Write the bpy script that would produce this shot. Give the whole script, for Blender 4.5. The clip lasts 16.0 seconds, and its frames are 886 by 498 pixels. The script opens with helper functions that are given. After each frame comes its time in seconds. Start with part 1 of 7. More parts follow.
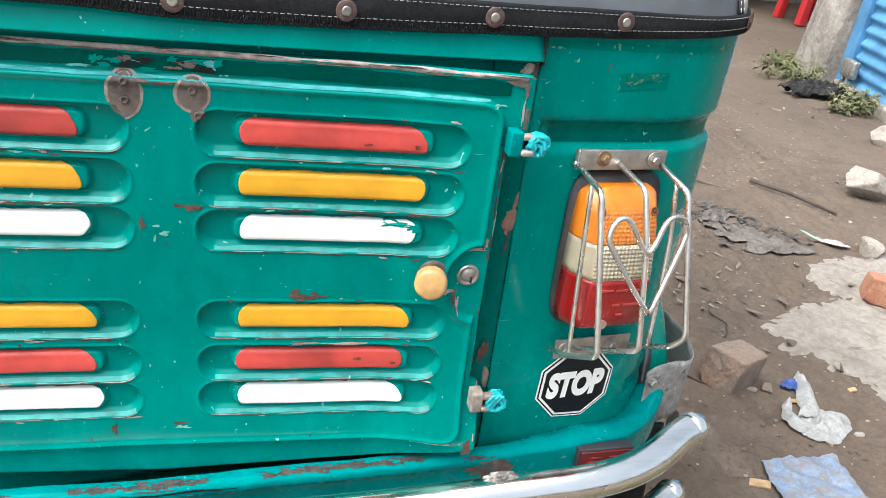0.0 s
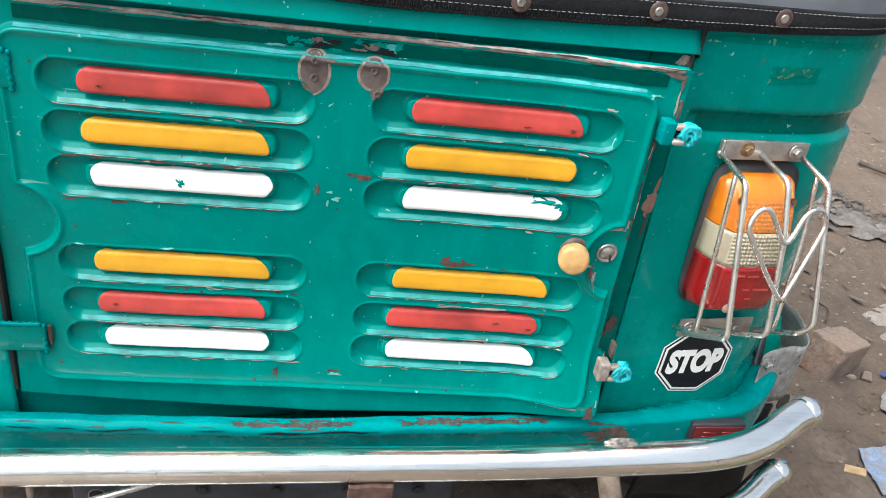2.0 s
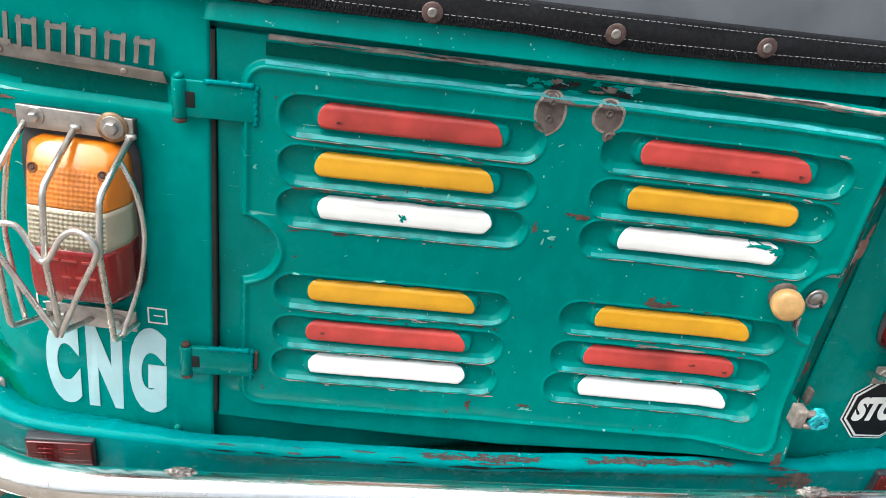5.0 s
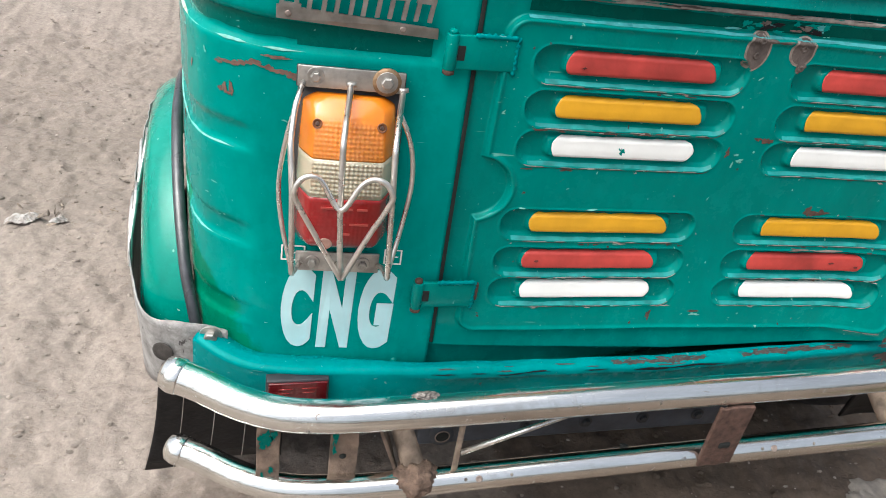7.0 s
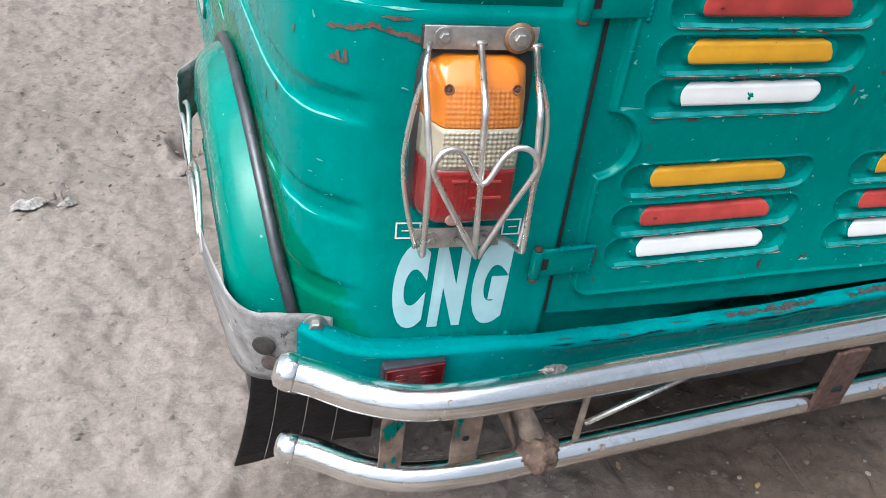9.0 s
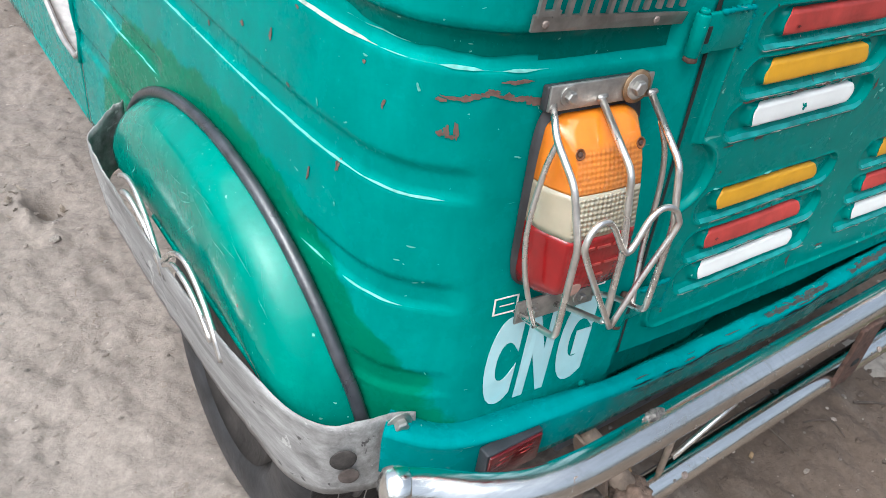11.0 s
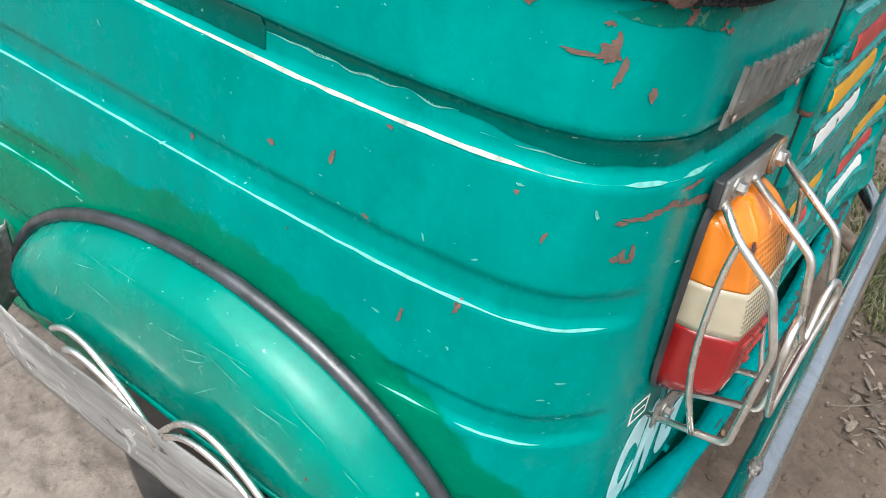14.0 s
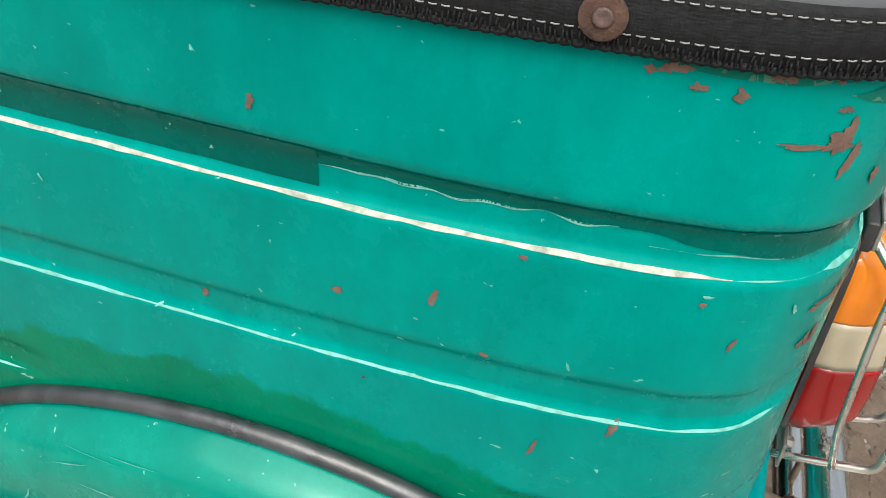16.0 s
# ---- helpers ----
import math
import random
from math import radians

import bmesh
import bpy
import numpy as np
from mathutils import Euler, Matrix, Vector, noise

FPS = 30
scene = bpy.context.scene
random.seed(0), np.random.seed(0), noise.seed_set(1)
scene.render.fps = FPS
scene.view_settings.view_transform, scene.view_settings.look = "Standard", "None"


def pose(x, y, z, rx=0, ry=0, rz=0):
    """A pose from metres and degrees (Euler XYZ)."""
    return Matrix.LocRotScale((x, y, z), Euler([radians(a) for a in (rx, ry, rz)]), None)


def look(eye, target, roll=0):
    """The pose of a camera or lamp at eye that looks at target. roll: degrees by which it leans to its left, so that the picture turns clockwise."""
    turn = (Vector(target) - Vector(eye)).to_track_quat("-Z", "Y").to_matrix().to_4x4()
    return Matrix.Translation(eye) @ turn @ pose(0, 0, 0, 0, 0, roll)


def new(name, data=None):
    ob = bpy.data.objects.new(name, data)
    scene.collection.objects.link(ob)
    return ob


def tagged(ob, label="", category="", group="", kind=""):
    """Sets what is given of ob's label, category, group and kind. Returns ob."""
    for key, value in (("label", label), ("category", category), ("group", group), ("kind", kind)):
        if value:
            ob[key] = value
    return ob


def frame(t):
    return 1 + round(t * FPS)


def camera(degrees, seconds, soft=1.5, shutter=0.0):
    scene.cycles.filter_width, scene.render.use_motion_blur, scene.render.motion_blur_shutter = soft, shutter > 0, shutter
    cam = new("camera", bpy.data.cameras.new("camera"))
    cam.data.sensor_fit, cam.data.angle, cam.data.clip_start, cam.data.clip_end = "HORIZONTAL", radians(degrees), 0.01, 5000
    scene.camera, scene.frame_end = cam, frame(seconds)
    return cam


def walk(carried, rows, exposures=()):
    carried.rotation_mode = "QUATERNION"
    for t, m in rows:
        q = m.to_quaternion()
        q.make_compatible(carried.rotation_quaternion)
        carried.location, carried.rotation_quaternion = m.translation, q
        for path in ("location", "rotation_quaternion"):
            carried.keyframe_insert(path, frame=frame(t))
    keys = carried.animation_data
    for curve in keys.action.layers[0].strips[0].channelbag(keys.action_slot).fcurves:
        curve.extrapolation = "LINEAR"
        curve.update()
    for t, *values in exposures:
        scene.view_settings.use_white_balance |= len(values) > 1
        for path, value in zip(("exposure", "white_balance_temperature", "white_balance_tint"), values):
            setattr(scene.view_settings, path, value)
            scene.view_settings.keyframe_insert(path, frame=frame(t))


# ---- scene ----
cam = camera(58.5, 16.0, soft=0.9)
PATH = [
    (0, (0.058, -0.658, 0.978), (0.584, 1.048, 0.076), 8.0),
    (0.5, (0.046, -0.668, 0.984), (0.551, 1.031, 0.059), 8.5),
    (1, (0.023, -0.686, 1.006), (0.492, 1.005, 0.047), 9.0),
    (1.5, (-0.005, -0.687, 1.011), (0.407, 1.005, 0.027), 9.1),
    (2, (-0.021, -0.683, 1.006), (0.324, 1.005, -0.01), 8.8),
    (2.5, (-0.032, -0.684, 1.006), (0.243, 1.003, -0.034), 8.6),
    (3, (-0.041, -0.685, 1.003), (0.201, 1.006, -0.038), 8.8),
    (3.5, (-0.059, -0.684, 1.0), (0.159, 1.013, -0.036), 9.1),
    (4, (-0.082, -0.675, 1.0), (0.112, 1.036, -0.018), 8.9),
    (4.2, (-0.098, -0.668, 1.005), (0.088, 1.046, -0.007), 8.9),
    (6.3, (-0.406, -0.646, 1.009), (0.085, 0.994, -0.025), 8.8),
    (6.5, (-0.451, -0.661, 1.006), (0.076, 0.963, -0.037), 9.0),
    (7, (-0.53, -0.687, 0.993), (-0.004, 0.911, -0.087), 9.8),
    (7.5, (-0.565, -0.705, 0.979), (-0.076, 0.881, -0.137), 10.4),
    (8, (-0.581, -0.701, 0.963), (-0.099, 0.872, -0.174), 10.1),
    (8.5, (-0.617, -0.639, 0.948), (-0.085, 0.894, -0.221), 8.7),
    (9, (-0.669, -0.583, 0.963), (-0.049, 0.904, -0.222), 7.9),
    (9.2, (-0.688, -0.573, 0.963), (-0.029, 0.896, -0.223), 8.2),
    (11.3, (-0.855, -0.308, 0.955), (0.226, 0.883, -0.235), 8.5),
    (11.5, (-0.841, -0.274, 0.96), (0.257, 0.894, -0.235), 8.3),
    (12, (-0.83, -0.22, 0.971), (0.353, 0.913, -0.176), 7.6),
    (12.5, (-0.844, -0.189, 0.99), (0.447, 0.878, -0.104), 7.1),
    (13, (-0.869, -0.162, 0.972), (0.48, 0.788, -0.157), 8.1),
    (13.5, (-0.892, -0.115, 0.967), (0.503, 0.725, -0.194), 9.2),
    (14, (-0.914, -0.075, 0.956), (0.476, 0.75, -0.222), 8.6),
    (14.5, (-0.901, -0.029, 0.949), (0.49, 0.761, -0.252), 6.8),
    (15, (-0.882, 0.042, 0.96), (0.539, 0.724, -0.271), 5.8),
    (15.5, (-0.87, 0.095, 0.965), (0.594, 0.642, -0.283), 5.7),
    (16, (-0.865, 0.134, 0.969), (0.636, 0.544, -0.287), 4.3),
]
walk(cam, [(t, look(eye, target, roll)) for t, eye, target, roll in PATH], exposures=[(0, 1.16, 6150, 6), (1, 1.19, 6150, 6), (2.2, 1.1, 6150, 6), (3.5, 1.0, 6150, 6), (6.5, 0.74, 6230, 8), (7, 0.68, 6250, 8), (7.5, 0.62, 5900, 8), (8, 0.6, 5900, 8), (9, 0.6, 5780, 8), (11.5, 0.6, 5780, 6), (12, 0.61, 5780, 6), (12.5, 0.66, 6150, 6), (14.3, 0.58, 6050, 6), (15, 0.36, 6150, 6), (16, 0.42, 6550, 6)])

# ---- world and sun: bright overcast daylight ----
world = bpy.data.worlds.new("sky")
scene.world = world
world.use_nodes = True
wn = world.node_tree.nodes
sky = wn.new("ShaderNodeTexSky")
sky.sky_type, sky.sun_disc = "NISHITA", False
sky.sun_elevation, sky.sun_rotation = radians(58), radians(256)
sky.air_density, sky.dust_density, sky.ozone_density = 1.0, 8.0, 0.5
wn["Background"].inputs["Strength"].default_value = 0.145
veil = wn.new("ShaderNodeHueSaturation")
veil.inputs["Saturation"].default_value = 0.45
world.node_tree.links.new(sky.outputs["Color"], veil.inputs["Color"])
world.node_tree.links.new(veil.outputs["Color"], wn["Background"].inputs["Color"])
sun = new("sun", bpy.data.lights.new("sun", "SUN"))
sun.data.energy, sun.data.angle, sun.data.color = 1.5, radians(75), (1.0, 0.97, 0.92)
sun.matrix_world = look((-1.75, -0.42, 4.8), (0, 0, 0))

# ---- materials ----


def shader(name):
    m = bpy.data.materials.new(name)
    m.use_nodes = True
    t = m.node_tree
    return m, t, t.nodes["Principled BSDF"]


def node(t, kind, **values):
    n = t.nodes.new(kind)
    for key, value in values.items():
        n.inputs[key].default_value = value
    return n


def noise_of(t, scale, detail=4.0, rough=0.55, distort=0.0, space="Object", stretch=(1, 1, 1), turn=(0, 0, 0)):
    co = t.nodes.new("ShaderNodeTexCoord")
    mp = t.nodes.new("ShaderNodeMapping")
    mp.inputs["Scale"].default_value = stretch
    mp.inputs["Rotation"].default_value = tuple(math.radians(a) for a in turn)
    t.links.new(co.outputs[space], mp.inputs["Vector"])
    n = node(t, "ShaderNodeTexNoise", Scale=scale, Detail=detail, Roughness=rough, Distortion=distort)
    t.links.new(mp.outputs["Vector"], n.inputs["Vector"])
    return n.outputs["Fac"]


def ramp(t, fac, stops):
    r = t.nodes.new("ShaderNodeValToRGB")
    els = r.color_ramp.elements
    while len(els) < len(stops):
        els.new(0.5)
    for e, (p, c) in zip(els, stops):
        e.position = p
        e.color = (*c, 1) if isinstance(c, tuple) else (c, c, c, 1)
    t.links.new(fac, r.inputs["Fac"])
    return r.outputs["Color"]


def mix(t, fac, a, b, how="MIX"):
    m = t.nodes.new("ShaderNodeMix")
    m.data_type, m.blend_type = "RGBA", how
    for i, v in ((0, fac), (6, a), (7, b)):
        if isinstance(v, (int, float)):
            m.inputs[i].default_value = v
        elif isinstance(v, tuple):
            m.inputs[i].default_value = (*v, 1)
        else:
            t.links.new(v, m.inputs[i])
    return m.outputs[2]


def bump(t, height, strength, distance, bsdf):
    b = node(t, "ShaderNodeBump", Strength=strength, Distance=distance)
    t.links.new(height, b.inputs["Height"])
    t.links.new(b.outputs["Normal"], bsdf.inputs["Normal"])
    return b


def plain(name, colour, rough=0.5, metal=0.0, vary=0.12, scale=40.0, relief=0.0, coat=0.0, gloss=0.5):
    m, t, b = shader(name)
    dark = tuple(c * (1 - vary) for c in colour)
    light = tuple(min(1, c * (1 + vary)) for c in colour)
    t.links.new(ramp(t, noise_of(t, scale), [(0.3, dark), (0.7, light)]), b.inputs["Base Color"])
    t.links.new(ramp(t, noise_of(t, scale * 0.3), [(0.3, max(0, rough - 0.08)), (0.7, min(1, rough + 0.12))]), b.inputs["Roughness"])
    b.inputs["Metallic"].default_value = metal
    b.inputs["Coat Weight"].default_value = coat
    b.inputs["Specular IOR Level"].default_value = gloss
    if relief:
        bump(t, noise_of(t, scale * 3), 0.6, relief, b)
    return m


def math_of(t, how, a, b):
    n = t.nodes.new("ShaderNodeMath")
    n.operation = how
    for i, v in enumerate((a, b)):
        if isinstance(v, (int, float)):
            n.inputs[i].default_value = v
        else:
            t.links.new(v, n.inputs[i])
    return n.outputs[0]


def span(t, value, a, b, lo=0.0, hi=1.0):
    n = node(t, "ShaderNodeMapRange", **{"From Min": a, "From Max": b, "To Min": lo, "To Max": hi})
    t.links.new(value, n.inputs["Value"])
    return n.outputs["Result"]


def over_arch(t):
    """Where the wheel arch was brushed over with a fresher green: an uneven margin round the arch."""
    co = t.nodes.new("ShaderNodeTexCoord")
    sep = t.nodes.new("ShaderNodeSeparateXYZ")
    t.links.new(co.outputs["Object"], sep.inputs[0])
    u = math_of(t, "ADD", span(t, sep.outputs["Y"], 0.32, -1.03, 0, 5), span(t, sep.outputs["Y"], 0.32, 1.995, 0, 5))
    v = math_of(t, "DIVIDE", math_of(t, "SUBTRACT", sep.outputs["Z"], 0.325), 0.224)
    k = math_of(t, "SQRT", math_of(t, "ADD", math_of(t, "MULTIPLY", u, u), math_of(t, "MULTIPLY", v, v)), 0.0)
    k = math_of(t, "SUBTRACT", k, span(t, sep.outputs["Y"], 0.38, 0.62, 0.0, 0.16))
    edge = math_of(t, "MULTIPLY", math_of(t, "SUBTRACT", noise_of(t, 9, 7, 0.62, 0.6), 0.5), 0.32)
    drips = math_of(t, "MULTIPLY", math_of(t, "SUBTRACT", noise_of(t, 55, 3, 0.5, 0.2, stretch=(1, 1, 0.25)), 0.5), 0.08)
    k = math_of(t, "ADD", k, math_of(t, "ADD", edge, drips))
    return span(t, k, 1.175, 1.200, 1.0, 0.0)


def paint(name, colour, worn, chips=0.70, rust=0.715, dusty=0.0, gloss=0.0, scratched=0.5, fresh=None):
    """Old brushed enamel: patchy tone, grime, hairline scratches, small pale chips and rust spots."""
    m, t, b = shader(name)
    tone = ramp(t, noise_of(t, 5, 6, 0.6), [(0.25, tuple(c * 0.84 for c in colour)), (0.75, tuple(c * 1.12 for c in colour))])
    streak = ramp(t, noise_of(t, 26, 6, 0.65, 0.3, stretch=(1, 1, 0.45)), [(0.3, 0.84), (0.7, 1.08)])
    tone = mix(t, 1.0, tone, streak, "MULTIPLY")
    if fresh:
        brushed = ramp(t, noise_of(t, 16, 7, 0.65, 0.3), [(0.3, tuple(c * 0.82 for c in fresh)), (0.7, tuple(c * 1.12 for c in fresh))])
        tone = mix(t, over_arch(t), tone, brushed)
    dust = ramp(t, noise_of(t, 14, 9, 0.75), [(0.52, 0.0), (0.72, dusty)])
    tone = mix(t, dust, tone, (0.15, 0.27, 0.22))
    grime = ramp(t, noise_of(t, 9, 9, 0.72, 0.6, stretch=(1, 1, 0.6)), [(0.58, 0.0), (0.76, 0.12)])
    tone = mix(t, grime, tone, (0.012, 0.050, 0.036))
    fleck = ramp(t, noise_of(t, 150, 3, 0.5, 0.8), [(chips + 0.02, 0.0), (chips + 0.04, 0.8)])
    tone = mix(t, fleck, tone, worn)
    for turn, stretch, level in (((0, 20, 0), (0.18, 1, 3.0), 0.765), ((0, -38, 15), (0.22, 1, 3.2), 0.77), ((25, 70, 0), (0.2, 1, 3.4), 0.775)):
        line = ramp(t, noise_of(t, 60, 2, 0.5, 0.15, stretch=stretch, turn=turn), [(level, 0.0), (level + 0.02, scratched)])
        tone = mix(t, line, tone, worn)
    spot = ramp(t, noise_of(t, 34, 6, 0.65, 0.5), [(rust, 0.0), (rust + 0.015, 1.0)])
    tone = mix(t, spot, tone, (0.10, 0.045, 0.03))
    t.links.new(tone, b.inputs["Base Color"])
    rough = ramp(t, noise_of(t, 20, 7, 0.7), [(0.3, 0.15), (0.7, 0.36)])
    rough = mix(t, spot, rough, (0.8, 0.8, 0.8))
    t.links.new(rough, b.inputs["Roughness"])
    b.inputs["Specular IOR Level"].default_value = 0.13
    b.inputs["Specular Tint"].default_value = (0.12, 1.0, 0.92, 1)
    b.inputs["Coat Weight"].default_value = 0.07 + gloss
    b.inputs["Coat Roughness"].default_value = 0.10 + 0.07 * gloss
    wave = noise_of(t, 6, 4)
    fine = noise_of(t, 170, 3)
    h = mix(t, 0.10, wave, fine)
    bump(t, h, 0.4, 0.01, b)
    return m


GREEN = paint("green_enamel", (0.0, 0.204, 0.175), (0.22, 0.50, 0.42), gloss=0.16)
# GREEN's enamel again, paler: the side's stronger light is put into it
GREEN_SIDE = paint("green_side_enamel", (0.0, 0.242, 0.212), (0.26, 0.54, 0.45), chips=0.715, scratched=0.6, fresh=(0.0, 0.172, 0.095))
FENDERGREEN = paint("fender_enamel", (0.0, 0.225, 0.170), (0.28, 0.55, 0.44), chips=0.70, gloss=0.50, scratched=0.9)
TURQUOISE = paint("turquoise_enamel", (0.0, 0.208, 0.210), (0.16, 0.30, 0.27), chips=0.68, rust=0.69)
PRIMER = plain("bare_brown_primer", (0.105, 0.083, 0.073), 0.75, 0.1, 0.4, 90, 0.002)
# lighter enamel tone that paints the sky's reflection on louvre slopes
SLOPESHEEN = plain("slope_sheen", (0.018, 0.255, 0.245), 0.34, 0.0, 0.35, 60, 0.0005, 0.05, 0.3)
RIMTAN = plain("tan_chipped_rim", (0.25, 0.215, 0.185), 0.75, 0.0, 0.5, 120, 0.001)
PALEPRIMER = plain("pale_pink_primer", (0.36, 0.31, 0.28), 0.75, 0.0, 0.35, 120, 0.001)
BROWNSCRAPE = plain("dark_brown_scrape", (0.046, 0.040, 0.036), 0.8, 0.0, 0.5, 110, 0.002)
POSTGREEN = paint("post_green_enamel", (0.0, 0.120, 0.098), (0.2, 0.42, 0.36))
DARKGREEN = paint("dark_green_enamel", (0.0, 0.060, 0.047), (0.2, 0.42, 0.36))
POSTREPAINT = paint("dull_green_repaint", (0.0, 0.160, 0.128), (0.14, 0.30, 0.22), chips=0.62, scratched=0.9)
BANDGREEN = paint("old_green_enamel", (0.0, 0.104, 0.084), (0.2, 0.42, 0.36), scratched=0.8)
OVERPAINT = paint("mottled_repaint", (0.005, 0.150, 0.110), (0.10, 0.22, 0.14), chips=0.56, rust=0.66, scratched=0.9)
WORN = plain("worn_pale_edge", (0.13, 0.43, 0.37), 0.6, 0, 0.3, 160)
# pale cyan for flakes, and for sky reflection painted on pressed edges
SHEENCHIP = plain("edge_sheen_and_chip", (0.06, 0.32, 0.33), 0.28, 0, 0.3, 90, 0, 0.2)
RUST = plain("rust", (0.084, 0.046, 0.034), 0.85, 0, 0.4, 120, 0.002)
BARE = plain("bare_grimy_metal", (0.30, 0.24, 0.21), 0.6, 0.4, 0.35, 90, 0.001)
STEEL = plain("zinc_plate", (0.40, 0.385, 0.36), 0.40, 0.85, 0.35, 60, 0.0008)
ALU = plain("scuffed_aluminium", (0.42, 0.39, 0.37), 0.55, 0.55, 0.3, 45, 0.0012)
BRASSY = plain("rusty_brass_bolt", (0.26, 0.17, 0.095), 0.5, 0.5, 0.4, 120, 0.001)
WIRE = plain("steel_wire", (0.74, 0.71, 0.67), 0.28, 0.95, 0.15, 80)
NAVY = plain("navy_black_paint", (0.036, 0.046, 0.062), 0.42, 0.0, 0.5, 26, 0.001, 0, 0.6)
BLACK = plain("black_steel", (0.022, 0.025, 0.03), 0.5, 0.0, 0.4, 30, 0.001)
RUBBER = plain("rubber", (0.028, 0.028, 0.03), 0.45, 0, 0.5, 35, 0.001)
RIMM = plain("grimy_rim", (0.035, 0.03, 0.027), 0.7, 0.2, 0.5, 30, 0.002)
BEADM = plain("glossy_beading", (0.036, 0.037, 0.044), 0.30, 0, 0.6, 45, 0.001, 0, 1.0)
FLAPM = plain("shiny_black_rubber", (0.008, 0.008, 0.009), 0.42, 0, 0.6, 60, 0.001, 0, 0.25)
# near black for holes, slots and insides: their shade is the colour itself
DARK = plain("dark_inside", (0.012, 0.014, 0.013), 0.9)
SEAM = plain("seam_gap", (0.01, 0.012, 0.01), 0.9)
RED = plain("red_stripe_paint", (0.46, 0.052, 0.042), 0.45, 0, 0.34, 22, 0.0006)
PINKRUST = plain("pinkish_bare_primer", (0.25, 0.135, 0.105), 0.8, 0, 0.3, 90, 0.001)
RIVETM = plain("rusty_washer", (0.110, 0.072, 0.064), 0.6, 0.25, 0.4, 160, 0.001)
YELLOW = plain("yellow_stripe_paint", (0.66, 0.33, 0.015), 0.42, 0, 0.12, 25, 0.0005)
WHITE = plain("white_stripe_paint", (0.82, 0.82, 0.79), 0.45, 0, 0.04, 25, 0.0005)
ICE = plain("pale_sticker", (0.46, 0.70, 0.73), 0.4, 0, 0.08, 30)
BLACKST = plain("black_sticker", (0.008, 0.009, 0.012), 0.4, 0, 0.3, 60, 0, 0, 0.2)
WELDM = plain("crusty_weld", (0.27, 0.245, 0.225), 0.45, 0.7, 0.75, 150, 0.003)
PLATEM = plain("dull_plate", (0.28, 0.27, 0.255), 0.38, 0.75, 0.3, 50, 0.0008)
WOOD = plain("varnished_wood", (0.53, 0.32, 0.125), 0.42, 0, 0.3, 60, 0.0006)
LATEX = plain("turquoise_twine", (0.02, 0.42, 0.47), 0.25, 0, 0.35, 90)


def woven():
    """Black canvas: crossed threads, lint and a faint sheen."""
    m, t, b = shader("black_canvas")
    c = ramp(t, noise_of(t, 230, 5, 0.7), [(0.3, (0.0045, 0.0050, 0.0060)), (0.7, (0.0150, 0.0160, 0.0185))])
    lint = ramp(t, noise_of(t, 330, 3, 0.6, 1.0, stretch=(0.5, 0.5, 2)), [(0.69, 0.0), (0.74, 0.5)])
    c = mix(t, lint, c, (0.10, 0.10, 0.105))
    fade = ramp(t, noise_of(t, 17, 6, 0.65), [(0.55, 0.0), (0.8, 0.35)])
    c = mix(t, fade, c, (0.035, 0.036, 0.040))
    t.links.new(c, b.inputs["Base Color"])
    b.inputs["Roughness"].default_value = 0.72
    b.inputs["Specular IOR Level"].default_value = 0.25
    h = mix(t, 0.5, noise_of(t, 700, 2, 0.5, stretch=(0.3, 0.3, 1.6)), noise_of(t, 520, 2, 0.5, stretch=(1.6, 1.6, 0.3)))
    bump(t, h, 0.7, 0.0012, b)
    return m


CLOTH = woven()
THREAD = plain("white_thread", (0.27, 0.27, 0.27), 0.8)
VINYL = plain("grey_vinyl", (0.105, 0.112, 0.125), 0.16, 0, 0.35, 7, 0.002)
BINDING = plain("cream_binding", (0.55, 0.53, 0.50), 0.55, 0, 0.2, 60)
STRAP = plain("tan_strap", (0.155, 0.110, 0.082), 0.85, 0, 0.6, 38, 0.003)
MUDTUBE = plain("mud_caked_tube", (0.25, 0.19, 0.145), 0.9, 0, 0.45, 50, 0.003)
MUDLUMP = plain("brown_mud_lump", (0.135, 0.090, 0.066), 0.95, 0, 0.6, 70, 0.006)


